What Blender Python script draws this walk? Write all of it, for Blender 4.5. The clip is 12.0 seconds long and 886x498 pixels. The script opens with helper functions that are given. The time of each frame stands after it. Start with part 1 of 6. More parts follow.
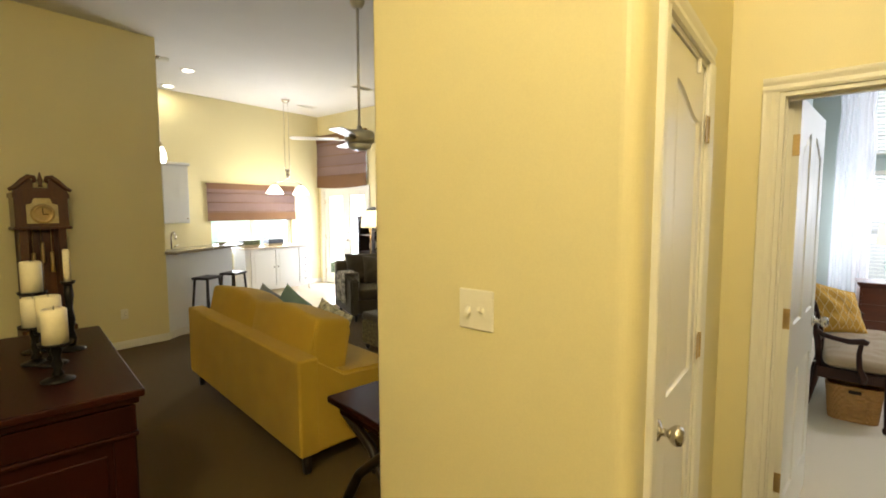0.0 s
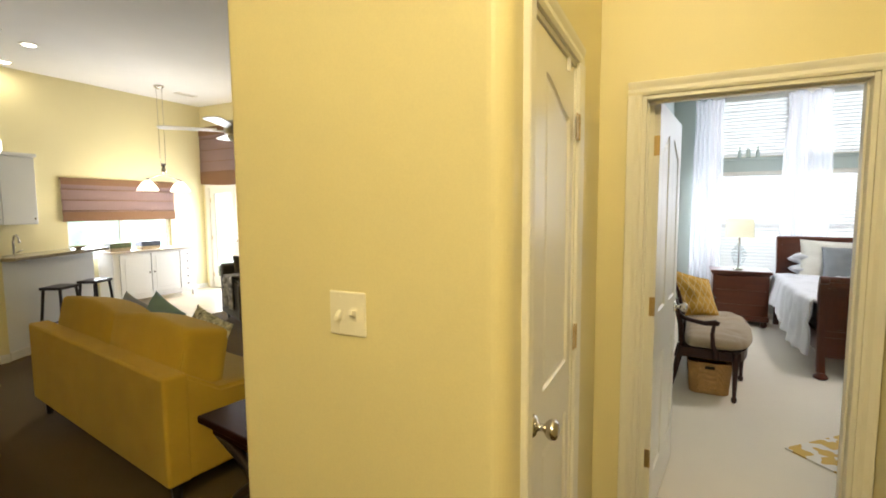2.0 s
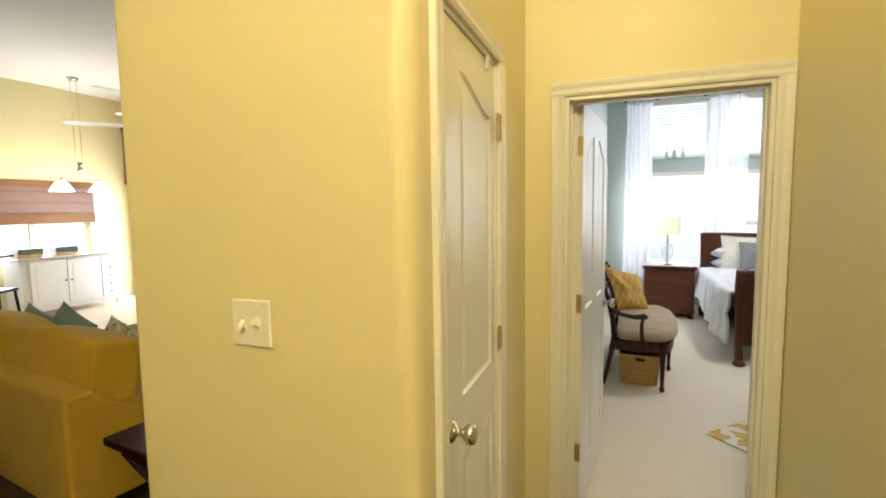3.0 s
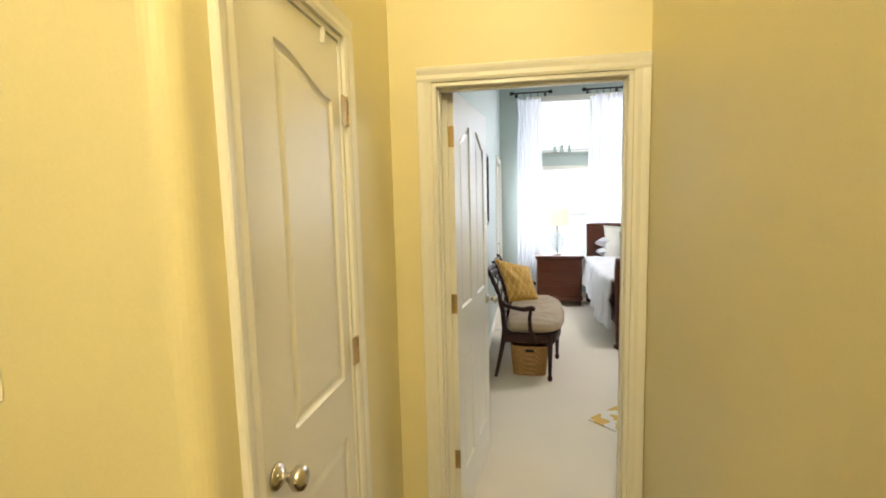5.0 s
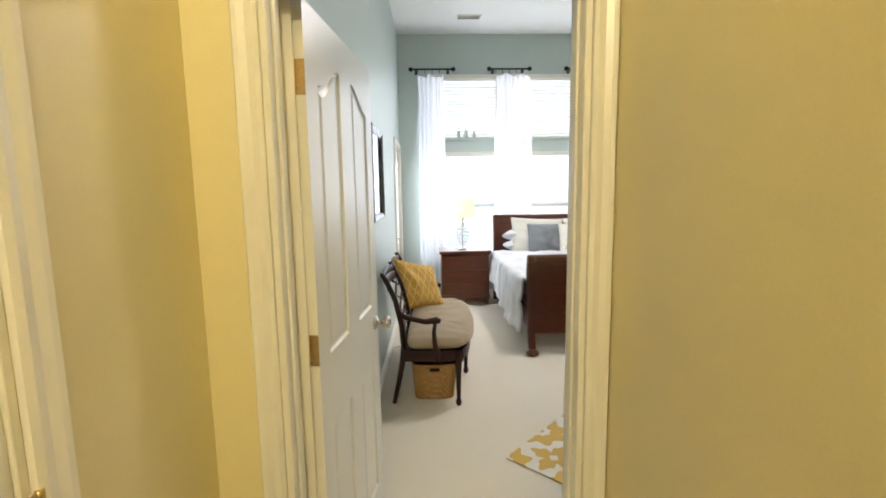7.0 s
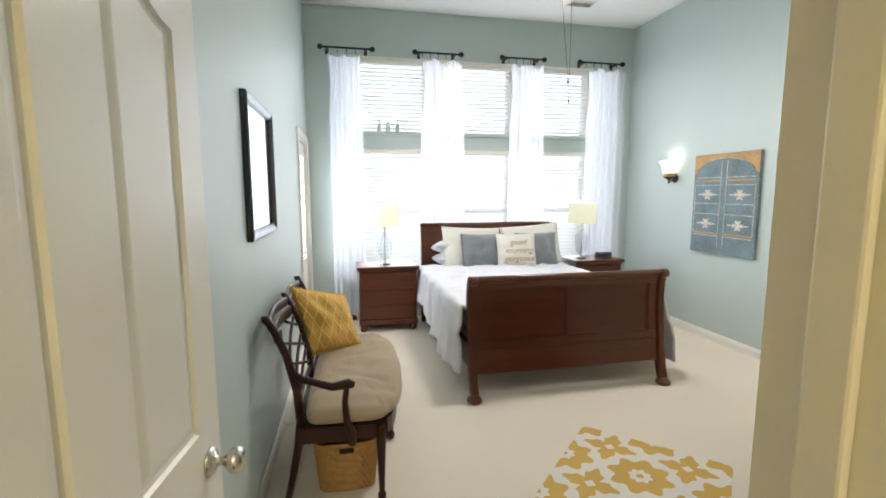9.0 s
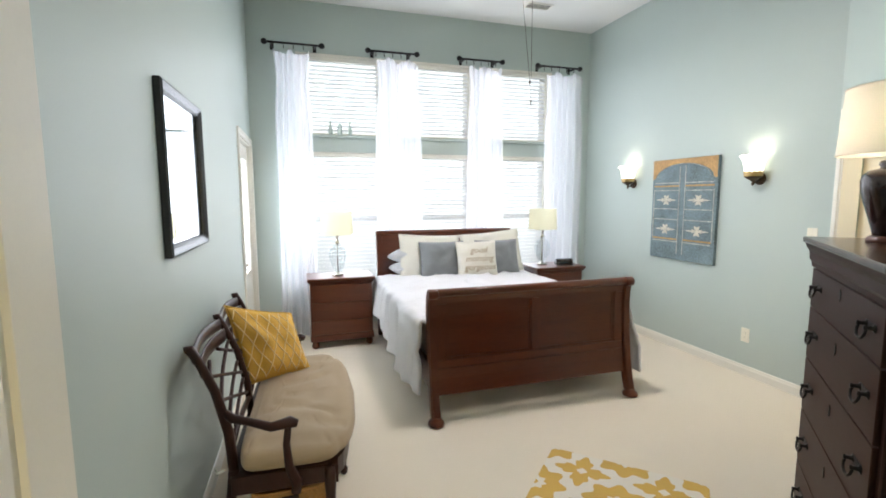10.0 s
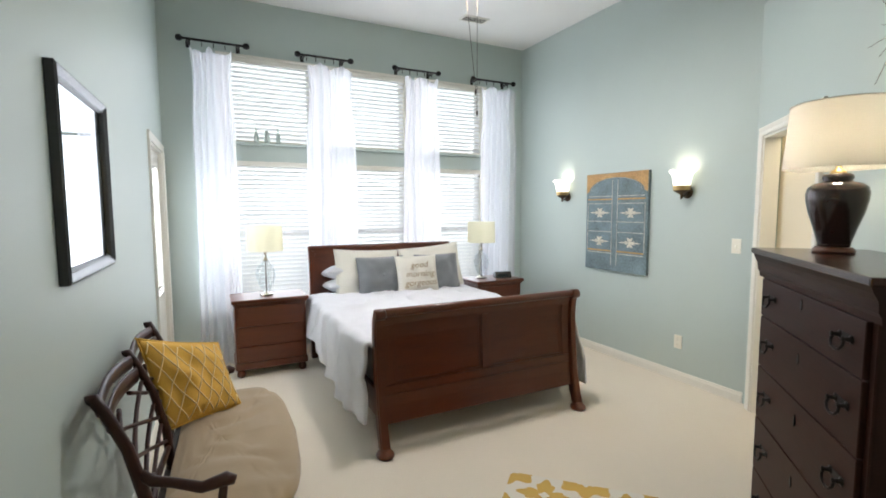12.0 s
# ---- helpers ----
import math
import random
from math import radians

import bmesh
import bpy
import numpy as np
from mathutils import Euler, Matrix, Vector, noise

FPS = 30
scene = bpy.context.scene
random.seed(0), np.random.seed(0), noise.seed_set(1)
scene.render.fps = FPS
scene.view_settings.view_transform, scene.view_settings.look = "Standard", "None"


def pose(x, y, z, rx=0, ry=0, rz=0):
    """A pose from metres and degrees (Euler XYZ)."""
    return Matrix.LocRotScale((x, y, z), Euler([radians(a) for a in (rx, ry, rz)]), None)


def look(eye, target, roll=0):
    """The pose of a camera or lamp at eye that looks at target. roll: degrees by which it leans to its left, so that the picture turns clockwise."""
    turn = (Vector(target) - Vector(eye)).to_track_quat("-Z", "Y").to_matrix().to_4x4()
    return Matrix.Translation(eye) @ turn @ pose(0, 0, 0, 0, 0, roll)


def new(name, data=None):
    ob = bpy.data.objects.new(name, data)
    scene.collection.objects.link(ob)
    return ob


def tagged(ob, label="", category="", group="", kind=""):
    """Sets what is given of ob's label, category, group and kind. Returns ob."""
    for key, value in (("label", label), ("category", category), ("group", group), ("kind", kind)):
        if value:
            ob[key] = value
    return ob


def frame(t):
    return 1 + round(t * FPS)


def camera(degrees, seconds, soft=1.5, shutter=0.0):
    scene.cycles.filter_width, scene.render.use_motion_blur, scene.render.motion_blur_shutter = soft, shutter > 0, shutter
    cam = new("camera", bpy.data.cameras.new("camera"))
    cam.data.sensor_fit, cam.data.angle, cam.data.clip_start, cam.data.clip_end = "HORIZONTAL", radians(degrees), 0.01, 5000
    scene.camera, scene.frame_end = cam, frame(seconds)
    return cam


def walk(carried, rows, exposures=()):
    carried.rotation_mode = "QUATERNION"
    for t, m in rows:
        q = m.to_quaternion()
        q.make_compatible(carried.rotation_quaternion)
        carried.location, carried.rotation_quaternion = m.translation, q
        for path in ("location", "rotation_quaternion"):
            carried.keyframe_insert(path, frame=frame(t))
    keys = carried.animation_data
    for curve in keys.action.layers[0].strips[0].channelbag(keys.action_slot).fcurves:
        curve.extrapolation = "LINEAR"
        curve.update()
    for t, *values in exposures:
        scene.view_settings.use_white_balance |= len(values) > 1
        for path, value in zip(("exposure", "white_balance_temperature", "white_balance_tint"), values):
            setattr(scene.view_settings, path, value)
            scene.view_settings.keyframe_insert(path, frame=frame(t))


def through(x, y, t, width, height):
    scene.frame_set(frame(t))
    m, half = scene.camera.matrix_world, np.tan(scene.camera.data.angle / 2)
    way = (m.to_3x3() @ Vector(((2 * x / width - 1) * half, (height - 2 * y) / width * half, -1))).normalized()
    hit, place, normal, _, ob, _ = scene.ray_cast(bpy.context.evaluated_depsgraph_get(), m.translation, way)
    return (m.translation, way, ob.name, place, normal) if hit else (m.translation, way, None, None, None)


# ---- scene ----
cam = camera(87.3, 12.0, soft=1.8)
PATH = [
    (0, (-0.079, 0.161, 1.566), (-1.321, 1.72, 1.402), -0.2),
    (0.5, (-0.07, 0.197, 1.562), (-1.259, 1.796, 1.392), -0.3),
    (1, (-0.072, 0.227, 1.558), (-1.172, 1.889, 1.388), -0.3),
    (1.5, (-0.065, 0.251, 1.555), (-1.066, 1.974, 1.385), -0.3),
    (2, (-0.052, 0.285, 1.557), (-0.953, 2.062, 1.384), -0.4),
    (2.5, (-0.022, 0.323, 1.558), (-0.82, 2.149, 1.386), -0.5),
    (3, (0.017, 0.362, 1.559), (-0.685, 2.226, 1.383), -0.8),
    (3.5, (0.052, 0.41, 1.562), (-0.556, 2.307, 1.38), -0.9),
    (5.5, (0.156, 0.723, 1.563), (-0.076, 2.697, 1.343), -1.4),
    (6, (0.155, 0.907, 1.55), (0.027, 2.889, 1.316), -1.2),
    (6.5, (0.145, 1.126, 1.545), (0.127, 3.11, 1.296), -0.9),
    (7, (0.166, 1.366, 1.542), (0.244, 3.348, 1.282), -0.9),
    (9, (0.238, 2.328, 1.542), (0.65, 4.269, 1.294), -0.1),
    (9.5, (0.273, 2.469, 1.54), (0.766, 4.393, 1.303), -0.2),
    (10, (0.297, 2.58, 1.545), (0.886, 4.478, 1.32), -0.2),
    (10.5, (0.283, 2.67, 1.544), (0.976, 4.534, 1.333), -0.1),
    (11, (0.262, 2.727, 1.542), (1.045, 4.557, 1.346), -0.2),
    (11.5, (0.24, 2.776, 1.545), (1.089, 4.578, 1.359), -0.2),
    (12, (0.224, 2.807, 1.542), (1.113, 4.591, 1.372), -0.2),
]
walk(cam, [(t, look(eye, target, roll)) for t, eye, target, roll in PATH],
     exposures=[(0.0, -0.06), (2.0, -0.08), (3.5, 0.02), (6.0, 0.14), (7.0, 0.13), (9.5, 0.06), (10.5, 0.04), (12.0, -0.12)])

# ---- world and large lights ----
world = bpy.data.worlds.new("world")
scene.world = world
world.use_nodes = True
wn = world.node_tree
sky = wn.nodes.new("ShaderNodeTexSky")
sky.sky_type, sky.sun_disc = "NISHITA", False
sky.sun_elevation, sky.sun_rotation = radians(48), radians(160)
wn.nodes["Background"].inputs["Strength"].default_value = 0.15
wn.links.new(sky.outputs["Color"], wn.nodes["Background"].inputs["Color"])


def lamp(name, kind, m, watts, colour, size=0.1, size_y=None):
    data = bpy.data.lights.new(name, kind)
    data.energy, data.color = watts, colour
    if kind == "AREA":
        data.shape, data.size, data.size_y = "RECTANGLE", size, size_y or size
    elif kind == "POINT":
        data.shadow_soft_size = size
    ob = new(name, data)
    ob.matrix_world = m
    return ob


sun = bpy.data.lights.new("sun", "SUN")
sun.energy, sun.angle, sun.color = 1.2, radians(12), (1.0, 0.95, 0.88)
new("sun", sun).matrix_world = look((0, 0, 0), (0.30, 0.62, -0.85))
DAY = (0.815, 0.868, 1.0)
WARM = (1.0, 0.856, 0.525)
# daylight in the openings: bedroom windows, dining window, french door
lamp("daylight_bedroom", "AREA", look((1.88, 7.885, 1.80), (1.88, 0, 1.70)), 50, DAY, 3.6, 2.5)
lamp("daylight_dining", "AREA", look((-8.58, 4.95, 1.1), (0, 4.95, 1.0)), 42, DAY, 1.6, 0.5)
lamp("daylight_french", "AREA", look((-7.75, 6.47, 1.05), (-7.75, 0, 1.0)), 72, DAY, 0.9, 1.9)
lamp("daylight_patio", "AREA", look((-0.50, 7.36, 1.35), (5, 7.2, 1.2)), 25, DAY, 0.6, 1.3)
# bulbs out of view; foyer and hall ones added for the warm wall light
lamp("foyer_unseen_bulb", "POINT", pose(0.05, -0.75, 3.05), 136, WARM, 0.12)
lamp("hall_unseen_bulb", "POINT", pose(0.15, 0.95, 3.25), 17, WARM, 0.10)
lamp("bath_bulb", "POINT", pose(3.35, 3.55, 2.6), 40, (1.0, 0.84, 0.60), 0.1)

# ---- materials ----


def mat(name, colour, rough=0.5, metal=0.0, vary=0.06, scale=2.5, grain=120.0, bump=0.05, stretch=(1, 1, 1), dark=None, fine=0.5, coat=0.0, sheen=0.0, island=0.0):
    """A surface: slow mottling and a fine grain, both in colour, gloss and relief."""
    m = bpy.data.materials.new(name)
    m.use_nodes = True
    n, l = m.node_tree.nodes, m.node_tree.links
    b = n["Principled BSDF"]
    co = n.new("ShaderNodeTexCoord")
    mp = n.new("ShaderNodeMapping")
    mp.inputs["Scale"].default_value = stretch
    l.new(co.outputs["Object"], mp.inputs["Vector"])
    big, small = n.new("ShaderNodeTexNoise"), n.new("ShaderNodeTexNoise")
    big.inputs["Scale"].default_value, small.inputs["Scale"].default_value = scale, grain
    big.inputs["Detail"].default_value, small.inputs["Detail"].default_value = 5, 3
    l.new(mp.outputs[0], big.inputs["Vector"]), l.new(mp.outputs[0], small.inputs["Vector"])
    mix = n.new("ShaderNodeMix")
    mix.data_type = "FLOAT"
    mix.inputs[0].default_value = 1 - fine
    l.new(small.outputs["Fac"], mix.inputs[2]), l.new(big.outputs["Fac"], mix.inputs[3])
    ramp = n.new("ShaderNodeValToRGB")
    lo = dark or tuple(c * (1 - vary * 2.2) for c in colour)
    hi = tuple(min(1, c * (1 + vary * (0.6 if not dark else 1.5))) for c in colour)
    ramp.color_ramp.elements[0].position, ramp.color_ramp.elements[1].position = 0.28, 0.66
    ramp.color_ramp.elements[0].color, ramp.color_ramp.elements[1].color = (*lo, 1), (*hi, 1)
    l.new(mix.outputs[0], ramp.inputs["Fac"])
    colour_out = ramp.outputs["Color"]
    if island:
        info, hsv, mr = n.new("ShaderNodeObjectInfo"), n.new("ShaderNodeHueSaturation"), n.new("ShaderNodeMapRange")
        mr.inputs["To Min"].default_value, mr.inputs["To Max"].default_value = 1 - island, 1 + island
        l.new(info.outputs["Random"], mr.inputs["Value"]), l.new(mr.outputs[0], hsv.inputs["Value"])
        l.new(colour_out, hsv.inputs["Color"])
        colour_out = hsv.outputs["Color"]
    l.new(colour_out, b.inputs["Base Color"])
    rr = n.new("ShaderNodeMapRange")
    rr.inputs["To Min"].default_value, rr.inputs["To Max"].default_value = max(0.02, rough - 0.025), min(1, rough + 0.025)
    l.new(big.outputs["Fac"], rr.inputs["Value"]), l.new(rr.outputs[0], b.inputs["Roughness"])
    b.inputs["Metallic"].default_value = metal
    b.inputs["Coat Weight"].default_value = coat
    b.inputs["Coat Roughness"].default_value = 0.15
    b.inputs["Sheen Weight"].default_value = sheen
    if bump:
        bp = n.new("ShaderNodeBump")
        bp.inputs["Strength"].default_value, bp.inputs["Distance"].default_value = bump, 0.01
        l.new(small.outputs["Fac"], bp.inputs["Height"]), l.new(bp.outputs[0], b.inputs["Normal"])
    return m


def glass(name, tint=(0.95, 0.98, 0.97), rough=0.0):
    m = bpy.data.materials.new(name)
    m.use_nodes = True
    b = m.node_tree.nodes["Principled BSDF"]
    b.inputs["Base Color"].default_value = (*tint, 1)
    b.inputs["Transmission Weight"].default_value, b.inputs["Roughness"].default_value, b.inputs["IOR"].default_value = 1, rough, 1.45
    return m


def glow(name, colour, strength, body=(0.8, 0.8, 0.8)):
    m = mat(name, body, 0.4, bump=0)
    b = m.node_tree.nodes["Principled BSDF"]
    b.inputs["Emission Color"].default_value, b.inputs["Emission Strength"].default_value = (*colour, 1), strength
    return m


def cloth(name, colour, through=0.4, holes=0.0, grain=300.0, bump=0.1, scale=3.0):
    """Thin woven stuff that lets some light through, with holes between its threads."""
    m = mat(name, colour, 0.9, vary=0.05, grain=grain, bump=bump, scale=scale)
    n, l = m.node_tree.nodes, m.node_tree.links
    b, out = n["Principled BSDF"], n["Material Output"]
    tl, mx = n.new("ShaderNodeBsdfTranslucent"), n.new("ShaderNodeMixShader")
    tl.inputs["Color"].default_value = (*colour, 1)
    mx.inputs[0].default_value = through
    l.new(b.outputs[0], mx.inputs[1]), l.new(tl.outputs[0], mx.inputs[2])
    last = mx
    if holes:
        tr, m2 = n.new("ShaderNodeBsdfTransparent"), n.new("ShaderNodeMixShader")
        m2.inputs[0].default_value = holes
        l.new(mx.outputs[0], m2.inputs[1]), l.new(tr.outputs[0], m2.inputs[2])
        last = m2
    l.new(last.outputs[0], out.inputs["Surface"])
    return m


def wood(name, colour, rough=0.32, axis=0, coat=0.12, contrast=0.35):
    s = [7.0, 7.0, 7.0]
    s[axis] = 0.7
    return mat(name, colour, rough, vary=contrast * 0.4, scale=3.0, grain=22.0, bump=0.03, stretch=tuple(s), dark=tuple(c * (1 - contrast) for c in colour), fine=0.5, coat=coat)


M = {}
M["yellow"] = mat("buttery_yellow_paint", (0.775, 0.690, 0.400), 0.42, vary=0.025, scale=1.3, grain=190, bump=0.04)
M["green"] = mat("seafoam_paint", (0.482, 0.555, 0.520), 0.45, vary=0.025, scale=1.3, grain=190, bump=0.04)
M["ceil"] = mat("ceiling_paint", (0.82, 0.81, 0.78), 0.9, vary=0.02, grain=90, bump=0.12)
M["white"] = mat("white_gloss_paint", (0.80, 0.775, 0.700), 0.30, vary=0.012, scale=2, grain=150, bump=0.02)
M["carpet_dark"] = mat("brown_carpet", (0.105, 0.064, 0.013), 0.95, vary=0.14, scale=1.2, grain=420, bump=0.5)
M["carpet_cream"] = mat("cream_carpet", (0.75, 0.675, 0.555), 0.95, vary=0.06, scale=0.9, grain=420, bump=0.45, sheen=0.1)
M["vinyl"] = mat("pale_wood_floor", (0.62, 0.52, 0.38), 0.35, vary=0.10, scale=2, grain=30, bump=0.02, stretch=(0.6, 5, 1))
M["bedwood_x"] = wood("cherry_wood_across", (0.090, 0.0190, 0.0046), 0.29, 0)
M["bedwood_z"] = wood("cherry_wood_upright", (0.090, 0.0190, 0.0046), 0.29, 2)
M["bedwood_y"] = wood("cherry_wood_along", (0.090, 0.0190, 0.0046), 0.29, 1)
M["dresser"] = wood("dark_espresso_wood", (0.029, 0.0090, 0.0054), 0.46, 0, 0.0)
M["dresser"].node_tree.nodes["Principled BSDF"].inputs["Specular IOR Level"].default_value = 0.18
# chest top: glossier, with its reflected light put into a lighter wood colour
M["dresser_top_lit"] = wood("lit_polished_espresso_wood", (0.040, 0.0120, 0.0060), 0.24, 0, 0.2)
M["bench"] = wood("dark_mahogany", (0.030, 0.0085, 0.0050), 0.38, 2, 0.05)
M["bench"].node_tree.nodes["Principled BSDF"].inputs["Specular IOR Level"].default_value = 0.3
M["linen"] = mat("white_linen", (0.67, 0.665, 0.685), 0.9, vary=0.03, grain=350, bump=0.15, scale=6)
M["beige"] = mat("beige_upholstery", (0.36, 0.275, 0.18), 0.9, vary=0.06, grain=380, bump=0.2, sheen=0.15)
M["cream"] = mat("cream_linen", (0.76, 0.735, 0.655), 0.92, vary=0.03, grain=350, bump=0.18)
M["grey"] = mat("grey_velvet", (0.20, 0.215, 0.225), 0.8, vary=0.08, grain=260, bump=0.15, sheen=0.4)
M["mustard"] = mat("mustard_weave", (0.70, 0.42, 0.085), 0.9, vary=0.06, grain=350, bump=0.2)
M["lattice"] = mat("cream_stitching", (0.84, 0.67, 0.36), 0.9, grain=300, bump=0.1)
M["black"] = mat("black_lacquer", (0.012, 0.011, 0.011), 0.25, vary=0.1, grain=40, bump=0.03, coat=0.3)
M["iron"] = mat("blackened_iron", (0.020, 0.018, 0.016), 0.45, 0.7, vary=0.2, grain=60, bump=0.08)
M["brass"] = mat("worn_brass", (0.60, 0.43, 0.20), 0.34, 1.0, vary=0.12, grain=80, bump=0.03)
M["nickel"] = mat("satin_nickel", (0.62, 0.58, 0.52), 0.26, 1.0, vary=0.06, grain=80, bump=0.02)
M["bronze"] = mat("dark_bronze", (0.10, 0.07, 0.045), 0.38, 0.9, vary=0.2, grain=60, bump=0.05)
M["mirror"] = mat("silvered_glass", (0.92, 0.93, 0.93), 0.03, 1.0, vary=0.01, bump=0)
M["mirror"].node_tree.nodes["Map Range"].inputs["To Max"].default_value = 0.025
M["glass"] = glass("window_glass")
M["crystal"] = bpy.data.materials.new("clear_lamp_glass")
M["crystal"].use_nodes = True
cn = M["crystal"].node_tree
ct, cg, cm = cn.nodes.new("ShaderNodeBsdfTransparent"), cn.nodes.new("ShaderNodeBsdfGlossy"), cn.nodes.new("ShaderNodeMixShader")
ct.inputs["Color"].default_value, cg.inputs["Roughness"].default_value, cm.inputs[0].default_value = (0.90, 0.92, 0.93, 1), 0.04, 0.07
cn.links.new(ct.outputs[0], cm.inputs[1]), cn.links.new(cg.outputs[0], cm.inputs[2]), cn.links.new(cm.outputs[0], cn.nodes["Material Output"].inputs["Surface"])
M["sheer"] = cloth("white_sheer", (0.90, 0.895, 0.925), 0.55, 0.40)
M["slat"] = cloth("white_blind_slat", (0.92, 0.925, 0.945), 0.66, 0.0, grain=40, bump=0.0)
M["shade_yellow"] = cloth("pale_yellow_shade", (0.87, 0.83, 0.64), 0.65, 0.0)
M["plastic"] = mat("ivory_plastic", (0.84, 0.80, 0.68), 0.3, vary=0.02, grain=50, bump=0.0)

# ---- building helpers ----


def box(bm, x0, y0, z0, x1, y1, z1, bevel=0.0, seg=1):
    made = bmesh.ops.create_cube(bm, size=1.0, matrix=Matrix.LocRotScale(((x0 + x1) / 2, (y0 + y1) / 2, (z0 + z1) / 2), None, (abs(x1 - x0), abs(y1 - y0), abs(z1 - z0))))["verts"]
    if bevel:
        edges = list({e for v in made for e in v.link_edges})
        bmesh.ops.bevel(bm, geom=edges, offset=bevel, segments=seg, affect="EDGES", profile=0.5)
    return bm


def boxes(*rows, bevel=0.0, seg=1):
    bm = bmesh.new()
    for r in rows:
        box(bm, *r, bevel=bevel, seg=seg)
    return bm


def prism(bm, outline, h0, h1, axis="z"):
    """An outline of (a, b) pairs drawn along an axis: z takes (x, y), y takes (x, z), x takes (y, z)."""
    def place(a, b, h):
        return {"z": (a, b, h), "y": (a, h, b), "x": (h, a, b)}[axis]
    lo, hi = [bm.verts.new(place(a, b, h0)) for a, b in outline], [bm.verts.new(place(a, b, h1)) for a, b in outline]
    k = len(outline)
    fs = [bm.faces.new(lo), bm.faces.new(hi)]
    for i in range(k):
        fs.append(bm.faces.new((lo[i], lo[(i + 1) % k], hi[(i + 1) % k], hi[i])))
    bmesh.ops.recalc_face_normals(bm, faces=fs)
    return bm


def lathe(bm, profile, at=(0, 0, 0), seg=24, sx=1.0, sy=1.0):
    """A turned shape: (radius, height) pairs from the bottom up."""
    rings = []
    for r, z in profile:
        rings.append([bm.verts.new((at[0] + sx * r * math.cos(2 * math.pi * i / seg), at[1] + sy * r * math.sin(2 * math.pi * i / seg), at[2] + z)) for i in range(seg)])
    fs = []
    for a, b in zip(rings, rings[1:]):
        for i in range(seg):
            fs.append(bm.faces.new((a[i], a[(i + 1) % seg], b[(i + 1) % seg], b[i])))
    fs.append(bm.faces.new(rings[0][::-1])), fs.append(bm.faces.new(rings[-1]))
    for f in fs[:-2]:
        f.smooth = True
    return bm


def tube(bm, points, radius, seg=8, radii=None):
    """A round bar through points."""
    pts = [Vector(p) for p in points]
    rings = []
    side = None
    for i, p in enumerate(pts):
        d = (pts[min(i + 1, len(pts) - 1)] - pts[max(i - 1, 0)]).normalized()
        if side is None:
            side = d.orthogonal().normalized()
        side = (side - d * side.dot(d)).normalized()
        up = d.cross(side)
        r = radii[i] if radii else radius
        rings.append([bm.verts.new(p + r * (math.cos(2 * math.pi * k / seg) * side + math.sin(2 * math.pi * k / seg) * up)) for k in range(seg)])
    for a, b in zip(rings, rings[1:]):
        for k in range(seg):
            bm.faces.new((a[k], a[(k + 1) % seg], b[(k + 1) % seg], b[k])).smooth = True
    bm.faces.new(rings[0][::-1]), bm.faces.new(rings[-1])
    return bm


def grid(bm, nu, nv, f, smooth=True):
    """A sheet of nu by nv cells; f gives a place for u, v from 0 to 1."""
    vs = [[bm.verts.new(f(i / nu, j / nv)) for j in range(nv + 1)] for i in range(nu + 1)]
    for i in range(nu):
        for j in range(nv):
            bm.faces.new((vs[i][j], vs[i + 1][j], vs[i + 1][j + 1], vs[i][j + 1])).smooth = smooth
    return bm


def mesh_of(name, bm, material):
    me = bpy.data.meshes.new(name)
    bm.normal_update()
    bm.to_mesh(me)
    bm.free()
    for m in material if isinstance(material, (list, tuple)) else [material]:
        me.materials.append(m)
    return me


def part(name, bm, material, parent=None, label="", at=None):
    ob = new(name, bm if isinstance(bm, bpy.types.Mesh) else mesh_of(name, bm, material))
    if parent:
        ob.parent = parent
    if at is not None:
        ob.matrix_local = at
    if label:
        ob["label"] = label
    return ob


def thing(name, label, category, group="", kind="", at=None):
    ob = new(name)
    ob.empty_display_size = 0.1
    if at is not None:
        ob.matrix_world = at
    return tagged(ob, label, category, group, kind)


def structure(name, bm, material, label, category):
    return tagged(part(name, bm, material), label, category, kind="structure")


def wall(name, p0, p1, depth, z0, z1, holes, front, back, label):
    """A wall from p0 to p1 with openings (u0, u1, z0, z1) through it; its thickness goes to the left of p0 > p1. front: the side of p0 > p1, back: the far side."""
    length = math.dist(p0, p1)
    us = sorted({0.0, length, *[u for h in holes for u in h[:2]]})
    zs = sorted({z0, z1, *[z for h in holes for z in h[2:]]})
    bm = bmesh.new()
    vs = {}
    def vert(u, z):
        if (u, z) not in vs:
            vs[u, z] = bm.verts.new((u, 0, z))
        return vs[u, z]
    for ua, ub in zip(us, us[1:]):
        for za, zb in zip(zs, zs[1:]):
            if not any(h[0] - 1e-6 <= ua and ub <= h[1] + 1e-6 and h[2] - 1e-6 <= za and zb <= h[3] + 1e-6 for h in holes):
                bm.faces.new((vert(ua, za), vert(ub, za), vert(ub, zb), vert(ua, zb)))
    out = bmesh.ops.extrude_face_region(bm, geom=bm.faces[:])
    bmesh.ops.translate(bm, verts=[g for g in out["geom"] if isinstance(g, bmesh.types.BMVert)], vec=(0, depth, 0))
    bmesh.ops.recalc_face_normals(bm, faces=bm.faces[:])
    bm.normal_update()
    for f in bm.faces:
        f.material_index = 1 if f.normal.y > 0.5 else 0
    ob = structure(name, bm, [front, back], label, "wall")
    ob.matrix_world = pose(p0[0], p0[1], 0, 0, 0, math.degrees(math.atan2(p1[1] - p0[1], p1[0] - p0[0])))
    return ob


CASING = [(0.0, 0.0), (0.0, 0.011), (0.012, 0.016), (0.030, 0.013), (0.048, 0.018), (0.060, 0.019), (0.064, 0.015), (0.064, 0.0)]


